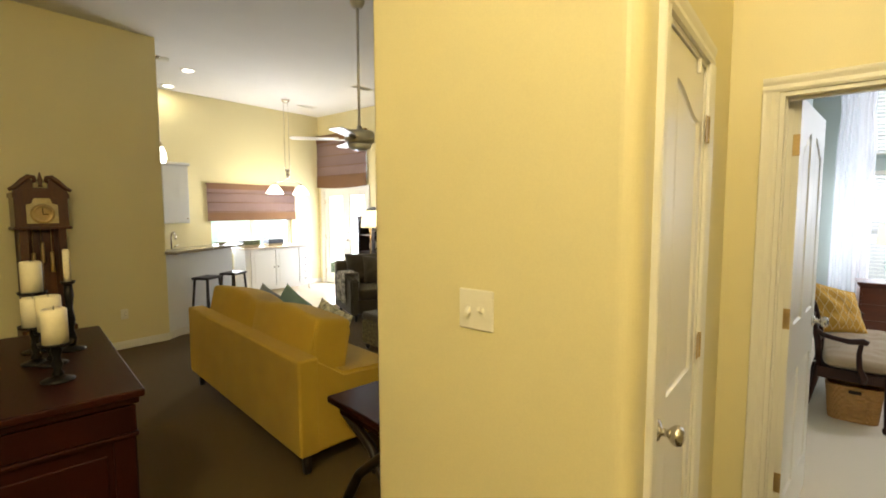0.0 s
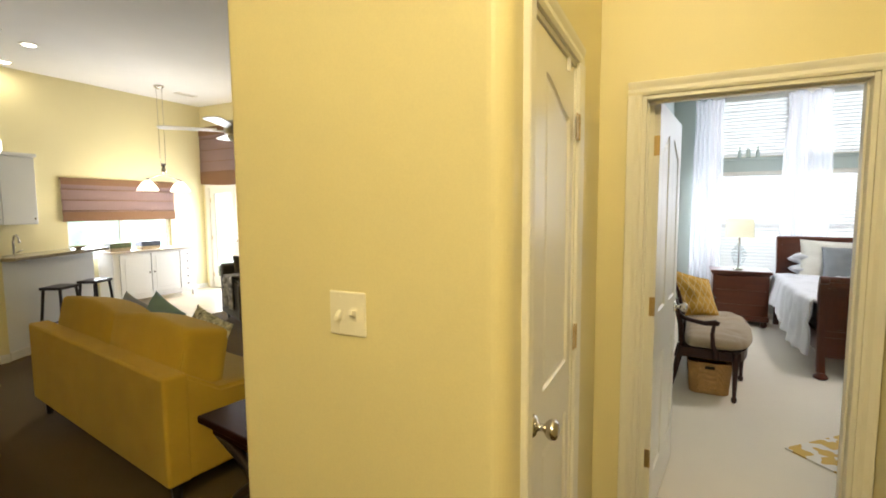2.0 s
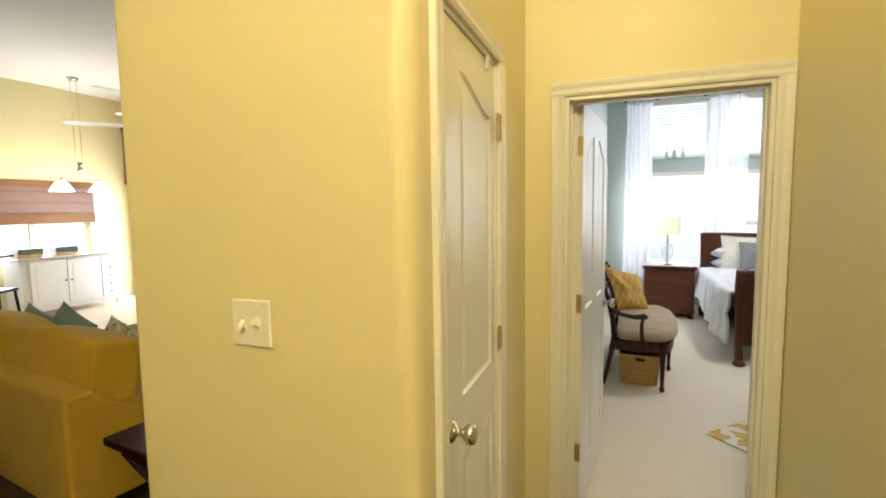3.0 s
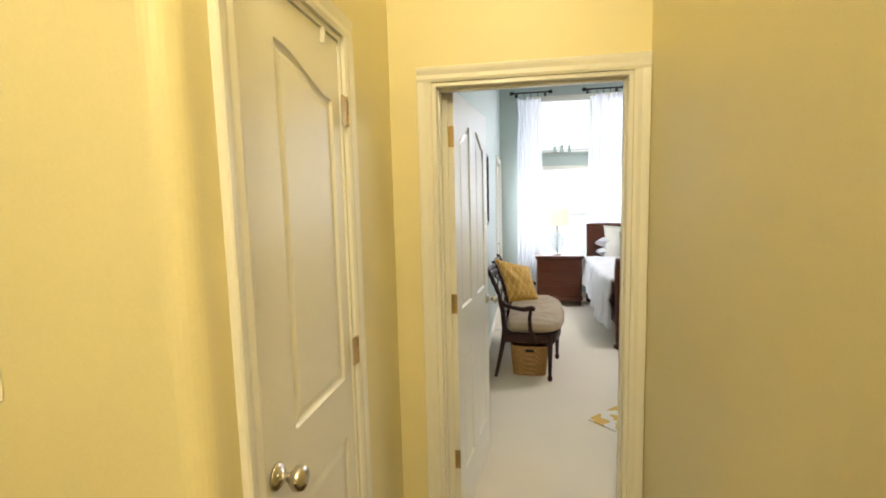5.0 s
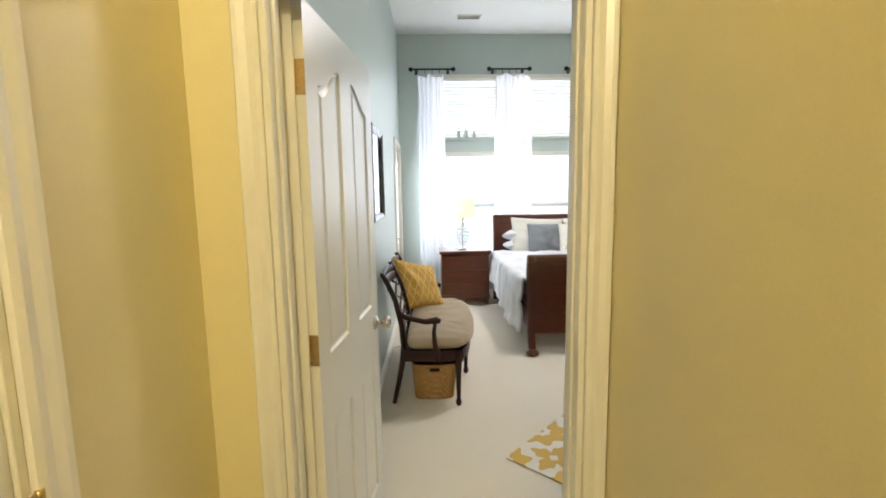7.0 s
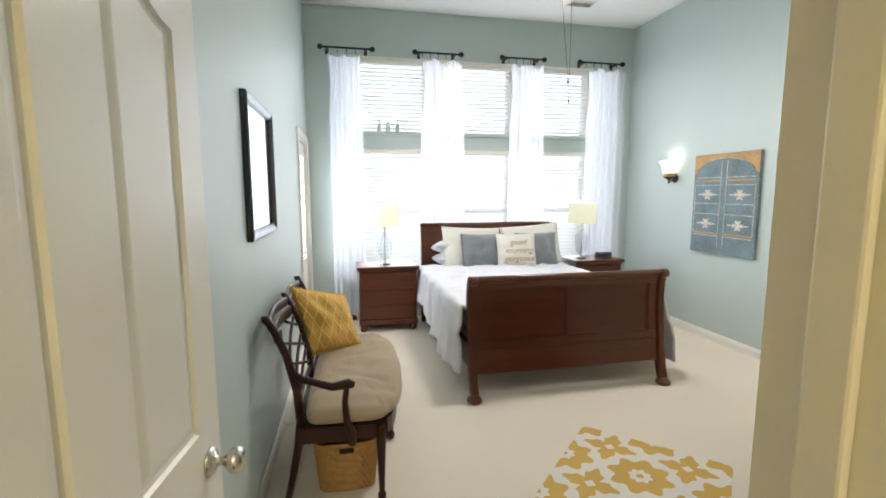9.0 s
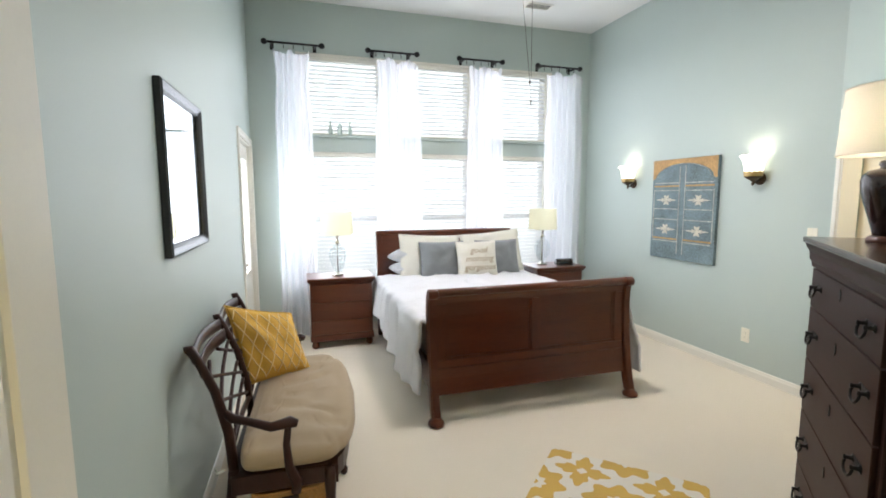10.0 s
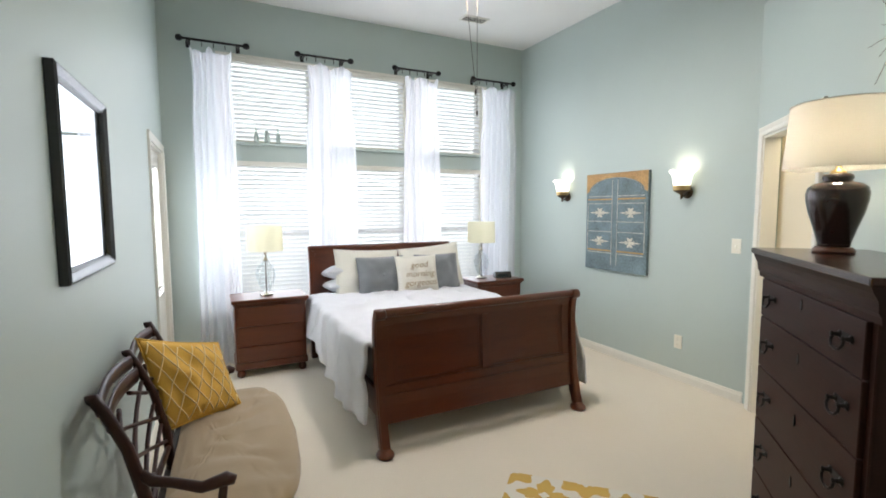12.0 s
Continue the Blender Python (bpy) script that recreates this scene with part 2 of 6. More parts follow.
def casing(name, p0, p1, side, z1, label, z0=0.0, width=1.0):
    """Door trim round an opening from p0 to p1 on the side to the right of p0 > p1 (side -1) or the left (side 1)."""
    length = math.dist(p0, p1)
    t = thing(name, label, "door trim", kind="structure", at=pose(p0[0], p0[1], 0, 0, 0, math.degrees(math.atan2(p1[1] - p0[1], p1[0] - p0[0]))))
    prof = [(a * width, b) for a, b in CASING]
    part("trim", prism(bmesh.new(), [(-a, side * b) for a, b in prof], z0, z1, "z"), M["white"], t)
    part("trim", prism(bmesh.new(), [(length + a, side * b) for a, b in prof], z0, z1, "z"), M["white"], t)
    part("trim", prism(bmesh.new(), [(side * b, z1 + a) for a, b in prof], -0.064 * width, length + 0.064 * width, "x"), M["white"], t)
    return t


def jamb(name, p0, p1, depth, z1, label, stop=0.0):
    length = math.dist(p0, p1)
    t = thing(name, label, "door frame", kind="structure", at=pose(p0[0], p0[1], 0, 0, 0, math.degrees(math.atan2(p1[1] - p0[1], p1[0] - p0[0]))))
    part("jamb", boxes((0.0, 0, 0, 0.018, depth, z1), bevel=0.002), M["white"], t)
    part("jamb", boxes((length - 0.018, 0, 0, length, depth, z1), bevel=0.002), M["white"], t)
    part("head", boxes((0.018, 0, z1 - 0.018, length - 0.018, depth, z1), bevel=0.002), M["white"], t)
    if stop:
        part("stop", boxes((0.0182, stop, 0, 0.027, stop + 0.034, z1 - 0.018), bevel=0.003, seg=2), M["white"], t)
        part("stop", boxes((length - 0.027, stop, 0, length - 0.0182, stop + 0.034, z1 - 0.018), bevel=0.003, seg=2), M["white"], t)
        part("stop", boxes((0.029, stop, z1 - 0.029, length - 0.027, stop + 0.034, z1 - 0.0182), bevel=0.003, seg=2), M["white"], t)
    return t


def panel_door(bm, w, h, thick, panels):
    """A moulded door slab from (0, -thick, 0) to (w, 0, h). panels: outlines of (x, z), sunk with a raised field on both faces."""
    rim = [(0, 0), (w, 0), (w, h), (0, h)]
    sides = []
    for y, sign in ((0.0, -1), (-thick, 1)):
        edges, loops = [], []
        for o in [rim, *panels]:
            vs = [bm.verts.new((a, y, b)) for a, b in o]
            edges += [bm.edges.new((vs[i], vs[(i + 1) % len(vs)])) for i in range(len(vs))]
            loops.append(vs)
        bmesh.ops.triangle_fill(bm, use_beauty=True, edges=edges)
        sides.append(loops[0])
        for o, vs in zip(panels, loops[1:]):
            x0, x1, za, zb = min(a for a, b in o), max(a for a, b in o), min(b for a, b in o), max(b for a, b in o)
            cx, cz = (x0 + x1) / 2, (za + zb) / 2
            last = vs
            for inset, depth in ((0.006, 0.007), (0.014, 0.009), (0.030, 0.004), (0.034, 0.003)):
                fx, fz = (x1 - x0 - 2 * inset) / (x1 - x0), (zb - za - 2 * inset) / (zb - za)
                ring = [bm.verts.new((cx + (a - cx) * fx, y + sign * depth, cz + (b - cz) * fz)) for a, b in o]
                for i in range(len(o)):
                    bm.faces.new((last[i], last[(i + 1) % len(o)], ring[(i + 1) % len(o)], ring[i]))
                last = ring
            bm.faces.new(last)
    for i in range(4):
        bm.faces.new((sides[0][i], sides[0][(i + 1) % 4], sides[1][(i + 1) % 4], sides[1][i]))
    bmesh.ops.recalc_face_normals(bm, faces=bm.faces[:])
    return bm


def arch(x0, x1, za, zl, zr, n=10):
    """A panel outline whose top swings in an S from zl to zr."""
    top = [(x1 + (x0 - x1) * i / n, zr + (zl - zr) * (0.5 - 0.5 * math.cos(math.pi * i / n))) for i in range(n + 1)]
    return [(x0, za), (x1, za), *top]


def knob(parent, x, y, z, sign, material):
    """A round door knob with its rose; sign: along local y."""
    t = part("door_knob", lathe(bmesh.new(), [(0.031, 0), (0.031, 0.004), (0.024, 0.010), (0.011, 0.014), (0.010, 0.030), (0.018, 0.036), (0.027, 0.046), (0.0285, 0.056), (0.024, 0.066), (0.010, 0.071)], seg=28), material, parent, "round satin metal knob with a rose")
    t.matrix_local = pose(x, y, z, -90 * sign, 0, 0)
    return t


def hinge(parent, x, y, z, m, turn=0.0, tall=0.09):
    bm = boxes((-0.019, -0.0015, -tall / 2, 0.019, 0.0015, tall / 2), bevel=0.001)
    for k in range(5):
        h = tall / 5
        lathe(bm, [(0.006, 0.0004), (0.006, h - 0.0004)], (-0.020, 0.0, -tall / 2 + k * h), 10)
    for sx in (-0.006, 0.009):
        for sz in (-0.3, 0.0, 0.3):
            bmesh.ops.create_uvsphere(bm, u_segments=8, v_segments=4, radius=0.003, matrix=Matrix.Translation((sx, -0.002, sz * tall)))
    return part("hinge", bm, m, parent, "brass butt hinge", at=pose(x, y, z, 0, 0, turn))


# ---- structure: plan ----
TOP = 3.59
HX0, HX1 = -0.385, 0.638          # hall, west and east face
SY = 1.255                        # wall with the switch
DY0, DY1 = 2.515, 2.625             # wall with the bedroom door
NY = 7.91                         # window wall of the bedroom
EX = 3.93                         # east wall of the bedroom
WXS, WXN = -0.235, -0.155         # west wall of the bedroom, south and north end
LX, LY = -8.60, 6.50              # living room, west and north wall
DOORX0, DOORX1, DOORZ = -0.208, 0.577, 2.038

structure("floor_hall", boxes((-6.3, -3.0, -0.06, HX1 + 0.1, DY0 + 0.06, 0.0)), M["carpet_dark"], "brown short-pile carpet in foyer and living room", "floor")
structure("floor_living", boxes((-6.3, DY0 + 0.06, -0.06, -1.2, LY, 0.0)), M["carpet_dark"], "brown short-pile carpet in the living room", "floor")
structure("floor_dining", boxes((LX, -3.0, -0.06, -6.3, LY, 0.002)), M["vinyl"], "pale wood floor of the dining corner and kitchen", "floor")
structure("floor_bedroom", boxes((-0.4, DY0 + 0.06, -0.06, EX + 0.1, NY, 0.003)), M["carpet_cream"], "cream short-pile carpet in the bedroom", "floor")
structure("ceiling_living", boxes((LX - 0.1, -3.1, TOP, HX1 + 0.2, DY0 + 0.06, TOP + 0.12), (LX - 0.1, DY0 + 0.06, TOP, -1.13, LY + 0.12, TOP + 0.12)), M["ceil"], "matt white ceiling over living room and hall", "ceiling")
structure("ceiling_bedroom", boxes((-1.12, DY0 + 0.07, TOP, EX + 0.12, NY + 0.15, TOP + 0.12)), M["ceil"], "matt white ceiling of the bedroom", "ceiling")

# block with the switch: rounded outer corners
def rounded(x0, y0, x1, y1, r, r1, n=8):
    pts = []
    for k in range(n + 1):
        a = math.pi + k / n * math.pi / 2
        pts.append((x0 + r + r * math.cos(a), y0 + r + r * math.sin(a)))
    for k in range(n + 1):
        a = 1.5 * math.pi + k / n * math.pi / 2
        pts.append((x1 - r1 + r1 * math.cos(a), y0 + r1 + r1 * math.sin(a)))
    return pts + [(x1, y1), (x0, y1)]


sw_bm = prism(bmesh.new(), rounded(-1.252, SY, HX0, SY + 0.07, 0.022, 0.050), 0, TOP, "z")
structure("wall_switch", sw_bm, M["yellow"], "buttery yellow wall with rounded corners and a light switch", "wall")
CLY0, CLY1, CLZ = 1.424, 1.982, 2.058
wall("wall_closet", (HX0, SY + 0.07), (HX0, DY0), 0.12, 0, TOP, [(CLY0 - SY - 0.07, CLY1 - SY - 0.07, 0, CLZ)], M["yellow"], M["yellow"], "buttery yellow hall wall with the closet door")
wall("wall_living_east", (-1.252, LY + 0.1), (-1.252, SY + 0.07), 0.12, 0, TOP, [], M["yellow"], M["yellow"], "yellow painted wall between living room and closet")
structure("wall_closet_back", boxes((-1.13, SY + 0.95, 0, HX0 - 0.12, SY + 1.03, TOP)), M["yellow"], "yellow wall at the back of the closet", "wall")
wall("wall_bedroom_door", (HX0 - 0.12, DY0), (EX + 0.12, DY0), DY1 - DY0, 0, TOP, [(DOORX0 - HX0 + 0.12, DOORX1 - HX0 + 0.12, 0, DOORZ)], M["yellow"], M["green"], "wall between hall and bedroom with the doorway")
wall("wall_hall_east", (HX1, DY0), (HX1, -3.0), 0.12, 0, TOP, [], M["yellow"], M["yellow"], "plain buttery yellow hall wall")
wall("wall_south", (HX1 + 0.12, -3.0), (LX - 0.12, -3.0), 0.12, 0, TOP, [], M["yellow"], M["yellow"], "plain yellow wall at the foyer's end")
# living room
wall("wall_clock", (-6.2, 2.45), (-6.2, -3.0), -0.14, 0, TOP, [], M["yellow"], M["yellow"], "yellow painted wall behind the grandfather clock")
wall("wall_dining", (LX, -3.0), (LX, LY), 0.14, 0, TOP, [(4.12 + 3.0, 5.80 + 3.0, 0.80, 2.02)], M["yellow"], M["yellow"], "yellow dining wall with a wide window")
wall("wall_french", (LX, LY), (-1.13, LY), 0.14, 0, TOP, [(0.14, 1.56, 0.0, 2.02), (0.14, 1.56, 2.20, 3.10)], M["yellow"], M["yellow"], "yellow wall with french doors and a high window")
# bedroom
wang = math.atan2(NY - DY1, WXN - WXS)
PD0, PD1 = 6.93 - DY1, 7.80 - DY1
wall("wall_bedroom_west", (WXS, DY1), (WXN, NY), 0.12, 0, TOP, [(PD0, PD1, 0, 2.07)], M["green"], M["green"], "pale seafoam wall with mirror and patio door")
WINS = [(0.395, 1.225), (1.42, 2.28), (2.475, 3.305)]
ZL0, ZL1, ZU0, ZU1 = 0.55, 2.035, 2.215, 3.045
wall("wall_north", (WXN, NY), (EX + 0.12, NY), 0.15, 0, TOP, [h for a, b in WINS for h in ((a - WXN, b - WXN, ZL0, ZL1), (a - WXN, b - WXN, ZU0, ZU1))], M["green"], M["green"], "pale seafoam wall with three tall windows and transoms")
wall("wall_bedroom_east", (EX, NY), (EX, DY1), 0.12, 0, TOP, [], M["green"], M["green"], "pale seafoam wall with sconces and a canvas")
DG = (EX, 4.93)
LEDGE = 2.93
wall("wall_diagonal", DG, (EX - (4.93 - DY1), DY1), 0.10, 0, LEDGE, [(0.15, 1.07, 0, 2.06)], M["green"], M["cream"], "pale seafoam wall set across the corner with the bathroom doorway")
M["bath"] = mat("warm_cream_paint", (0.78, 0.72, 0.58), 0.5, vary=0.02, scale=1.3, grain=190, bump=0.04)
structure("wall_bath_east", boxes((EX - 0.014, DY1 + 0.002, 0, EX - 0.002, 4.75, LEDGE - 0.002)), M["bath"], "warm cream wall inside the bathroom", "wall")
structure("wall_bath_south", boxes((1.85, DY1 + 0.002, 0, EX - 0.016, DY1 + 0.014, LEDGE - 0.002)), M["bath"], "warm cream wall inside the bathroom", "wall")
structure("ceiling_bath", prism(bmesh.new(), [(EX, 4.93), (EX - (4.93 - DY1), DY1), (EX, DY1)], LEDGE, LEDGE + 0.1, "z"), M["green"], "flat ledge over the bathroom corner", "ceiling")

D45 = pose(DG[0], DG[1], 0, 0, 0, 225)
def dpt(u, v=0.0):
    p = D45 @ Vector((u, v, 0))
    return (p.x, p.y)
# baseboards
def skirting(p0, p1, side=-1):
    length = math.dist(p0, p1)
    bm = prism(bmesh.new(), [(0, 0), (side * 0.014, 0), (side * 0.014, 0.060), (side * 0.009, 0.072), (side * 0.007, 0.085), (0, 0.088)], 0, length, "x")
    ob = structure("baseboard", bm, M["white"], "white painted baseboard with a moulded top", "baseboard")
    ob.matrix_world = pose(p0[0], p0[1], 0.001, 0, 0, math.degrees(math.atan2(p1[1] - p0[1], p1[0] - p0[0])))


skirting((EX, NY), (EX, 4.94))
skirting((WXN, NY), (EX, NY))
skirting((WXS, DY1), (WXS + (WXN - WXS) * (6.86 - DY1) / (NY - DY1), 6.86))
skirting(dpt(1.14), (EX - (4.93 - DY1), DY1))
skirting((0.64, DY1), (1.70, DY1), 1)
skirting((-1.230, SY), (-0.435, SY))
skirting((HX1, DY0), (HX1, -3.0))
skirting((HX0, 2.06), (HX0, DY0))
skirting((-6.2, 2.45), (-6.2, -3.0), 1)
skirting((LX, 3.0), (LX, LY))

# door trims, frames
casing("casing_bedroom", (DOORX0, DY0), (DOORX1, DY0), -1, DOORZ, "white moulded casing round the bedroom doorway", width=0.92)
casing("casing_bedroom_inner", (DOORX1, DY1), (DOORX0 + 0.045, DY1), -1, DOORZ, "white moulded casing inside the bedroom", width=0.8)
jamb("frame_bedroom", (DOORX0, DY0 - 0.001), (DOORX1, DY0 - 0.001), DY1 - DY0 + 0.002, DOORZ, "white painted door frame of the bedroom", stop=0.036)
casing("casing_closet", (HX0, CLY0), (HX0, CLY1), -1, CLZ, "white moulded casing round the closet door")
jamb("frame_closet", (HX0 + 0.001, CLY0), (HX0 + 0.001, CLY1), 0.122, CLZ, "white painted door frame of the closet")

# closet door, shut
d = thing("door_closet", "shut white moulded closet door with an arched panel", "door", kind="structure", at=pose(HX0 - 0.040, CLY0 + 0.020, 0.012, 0, 0, 90))
part("door_leaf", panel_door(bmesh.new(), 0.518, 2.024, 0.035, [arch(0.145, 0.463, 1.008, 1.920, 1.845), [(0.145, 0.22), (0.463, 0.22), (0.463, 0.825), (0.145, 0.825)]]), M["white"], d)
knob(d, 0.046, -0.035, 0.950, -1, M["nickel"])
for z in (1.825, 1.08, 0.30):
    hinge(d, 0.520, -0.050, z, M["brass"], 180)
part("latch_hook", boxes((0.40, -0.047, 1.985, 0.412, -0.035, 2.03), bevel=0.002), M["white"], d)

# bedroom door, open into the room
d = thing("door_bedroom", "white moulded four-panel bedroom door standing open", "door", kind="structure", at=pose(-0.173, 2.648, 0.012, 0, 0, 83.5))
part("door_leaf", panel_door(bmesh.new(), 0.765, 2.024, 0.035, [arch(0.098, 0.312, 1.035, 1.825, 1.905), arch(0.453, 0.667, 1.035, 1.905, 1.825), [(0.098, 0.22), (0.312, 0.22), (0.312, 0.80), (0.098, 0.80)], [(0.453, 0.22), (0.667, 0.22), (0.667, 0.80), (0.453, 0.80)]]), M["white"], d)
knob(d, 0.705, -0.035, 0.955, -1, M["nickel"])
knob(d, 0.705, 0.0, 0.955, 1, M["nickel"])
for z in (1.825, 1.08, 0.335):
    hinge(d, -0.0018, -0.0165, z, M["brass"], -90)

# bathroom doorway in the diagonal wall
casing("casing_bath", dpt(0.15), dpt(1.07), -1, 2.06, "white moulded casing round the bathroom doorway")
jamb("frame_bath", dpt(0.15, -0.001), dpt(1.07, -0.001), 0.102, 2.06, "white painted door frame of the bathroom")
d = thing("door_bath", "white moulded bathroom door standing open inward", "door", kind="structure", at=pose(*dpt(1.048, 0.104), 0.012, 0, 0, 225 + 78))
part("door_leaf", panel_door(bmesh.new(), 0.80, 2.02, 0.035, [arch(0.12, 0.36, 1.01, 1.80, 1.905), arch(0.44, 0.68, 1.01, 1.905, 1.80), [(0.12, 0.22), (0.36, 0.22), (0.36, 0.83), (0.12, 0.83)], [(0.44, 0.22), (0.68, 0.22), (0.68, 0.83), (0.44, 0.83)]]), M["white"], d)
knob(d, 0.74, -0.035, 0.955, -1, M["nickel"])

# patio door in the west wall
WM = pose(WXS, DY1, 0, 0, 0, math.degrees(wang))
def wpt(u, v=0.0):
    p = WM @ Vector((u, v, 0))
    return (p.x, p.y)
casing("casing_patio", wpt(PD0), wpt(PD1), -1, 2.07, "white moulded casing round the patio door")
jamb("frame_patio", wpt(PD0, -0.001), wpt(PD1, -0.001), 0.122, 2.07, "white painted door frame of the patio door")
d = thing("door_patio", "white patio door with a tall glazed panel", "door", kind="structure", at=pose(*wpt(PD0 + 0.020, 0.030), 0.012, 0, 0, math.degrees(wang)))
dw = PD1 - PD0 - 0.04
part("stile", boxes((0, 0, 0, 0.115, 0.044, 2.03), bevel=0.003), M["white"], d)
part("stile", boxes((dw - 0.115, 0, 0, dw, 0.044, 2.03), bevel=0.003), M["white"], d)
part("rail", boxes((0.115, 0, 1.90, dw - 0.115, 0.044, 2.03), bevel=0.003), M["white"], d)
part("rail", boxes((0.115, 0, 0, dw - 0.115, 0.044, 0.80), bevel=0.003), M["white"], d)
pane = part("pane", boxes((0.115, 0.018, 0.80, dw - 0.115, 0.024, 1.90)), M["glass"], d)
pane.visible_shadow = False
part("glazing_bead", boxes((0.100, -0.008, 0.785, 0.122, 0.004, 1.915), (dw - 0.122, -0.008, 0.785, dw - 0.100, 0.004, 1.915), (0.122, -0.008, 0.785, dw - 0.122, 0.004, 0.807), (0.122, -0.008, 1.893, dw - 0.122, 0.004, 1.915), bevel=0.002), M["white"], d)
bm = lathe(bmesh.new(), [(0.028, 0), (0.028, 0.006), (0.012, 0.012), (0.011, 0.045)], seg=20)
bmesh.ops.rotate(bm, verts=bm.verts[:], cent=(0, 0, 0), matrix=Matrix.Rotation(radians(90), 3, "X"))
tube(bm, [(0, -0.045, 0), (0.05, -0.048, 0.002), (0.115, -0.046, -0.004)], 0.009)
part("lever_handle", bm, M["nickel"], d, "satin lever handle", at=pose(0.055, 0, 0.93))
bm = lathe(bmesh.new(), [(0.028, 0), (0.028, 0.010), (0.020, 0.016), (0.006, 0.018), (0.006, 0.032)], seg=20)
bmesh.ops.rotate(bm, verts=bm.verts[:], cent=(0, 0, 0), matrix=Matrix.Rotation(radians(90), 3, "X"))
part("deadbolt", bm, M["nickel"], d, "", at=pose(0.055, 0, 1.10))

# ---- bedroom windows, blinds ----
def slat_mesh(w):
    bm = prism(bmesh.new(), [(-0.024, -0.0008), (0, 0.0024), (0.024, -0.0008), (0.024, 0.0008), (0, 0.0042), (-0.024, 0.0008)], -w / 2, w / 2, "x")
    return mesh_of("slat", bm, M["slat"])


for k, (a, b) in enumerate(WINS):
    for z0, z1, which in ((ZL0, ZL1, "tall"), (ZU0, ZU1, "transom")):
        t = thing("window_%d" % (2 * k + (which == "transom") + 1), "white framed %s window behind a blind" % which, "window", kind="structure", at=pose((a + b) / 2, NY, z0))
        w, h = b - a, z1 - z0
        part("window_frame", boxes((-w / 2, 0.085, 0, -w / 2 + 0.04, 0.13, h), (w / 2 - 0.04, 0.085, 0, w / 2, 0.13, h), (-w / 2 + 0.04, 0.085, 0, w / 2 - 0.04, 0.13, 0.04), (-w / 2 + 0.04, 0.085, h - 0.04, w / 2 - 0.04, 0.13, h), bevel=0.003), M["white"], t)
        part("liner", boxes((-w / 2 + 0.0005, -0.0005, 0.003, -w / 2 + 0.010, 0.085, h), (w / 2 - 0.010, -0.0005, 0.003, w / 2 - 0.0005, 0.085, h), (-w / 2 + 0.010, -0.0005, h - 0.010, w / 2 - 0.010, 0.085, h - 0.0005)), M["white"], t)
        if which == "tall":
            part("meeting_rail", boxes((-w / 2 + 0.04, 0.080, h * 0.5 - 0.02, w / 2 - 0.04, 0.126, h * 0.5 + 0.02), bevel=0.003), M["white"], t)
        pane = part("pane", boxes((-w / 2 + 0.04, 0.105, 0.04, w / 2 - 0.04, 0.110, h - 0.04)), M["glass"], t)
        pane.visible_shadow = False
        part("window_sill", boxes((-w / 2, -0.006 if which == "tall" else -0.040, -0.022, w / 2, 0.085, 0.003), bevel=0.003), M["white"] if which == "tall" else M["green"], t)
        bl = thing("window_blind", "white slatted blind let down in the %s window" % which, "blind", group="bedroom blinds", at=pose((a + b) / 2, NY + 0.020, z0))
        part("headrail", boxes((-w / 2 + 0.012, -0.028, h - 0.052, w / 2 - 0.012, 0.028, h - 0.012), bevel=0.003), M["white"], bl)
        part("bottom_rail", boxes((-w / 2 + 0.015, -0.025, 0.008, w / 2 - 0.015, 0.025, 0.024), bevel=0.003), M["white"], bl)
        sm = slat_mesh(w - 0.032)
        nsl = int((h - 0.09) / 0.043)
        for i in range(nsl):
            part("slat", sm, None, bl, at=pose(random.uniform(-0.002, 0.002), 0, 0.055 + i * (h - 0.11) / (nsl - 1), 52 + random.uniform(-2, 2), 0, 0))
        for sx in (-0.3, 0.3):
            part("cord", tube(bmesh.new(), [(sx * w, -0.027, 0.02), (sx * w, -0.027, h - 0.04)], 0.0012, 5), M["white"], bl)

for a, b in WINS:
    w, h = b - a, ZU1 - ZL0
    t = thing("window_casing", "flat white casing round a stacked window pair", "window trim", kind="structure", at=pose((a + b) / 2, NY, ZL0))
    for sx in (-1, 1):
        part("trim", boxes((min(sx * w / 2, sx * (w / 2 + 0.072)), -0.014, -0.02, max(sx * w / 2, sx * (w / 2 + 0.072)), 0.0, h), bevel=0.003), M["white"], t)
    part("trim", boxes((-w / 2 - 0.072, -0.016, h, w / 2 + 0.072, 0.0, h + 0.022), bevel=0.003), M["white"], t)
    part("apron", boxes((-w / 2 - 0.072, -0.014, -0.09, w / 2 + 0.072, 0.0, -0.022), bevel=0.003), M["white"], t)

# small figures on the transom ledge
for x, hh, k in ((0.665, 0.16, 0), (0.765, 0.12, 1), (0.875, 0.16, 2)):
    prof = [(0.022, 0), (0.024, 0.01), (0.022, hh * 0.45), (0.010, hh * 0.62), (0.008, hh * 0.9), (0.004, hh)] if k != 1 else [(0.026, 0), (0.028, 0.02), (0.026, hh * 0.8), (0.018, hh), (0.012, hh)]
    tagged(part("ornament", lathe(bmesh.new(), prof, seg=16), M["green"], at=pose(x, NY - 0.014, ZU0 + 0.004)), "small grey-green bottle on the window ledge" if k != 1 else "small squat grey-green jar on the window ledge", "ornament", "ledge ornaments")

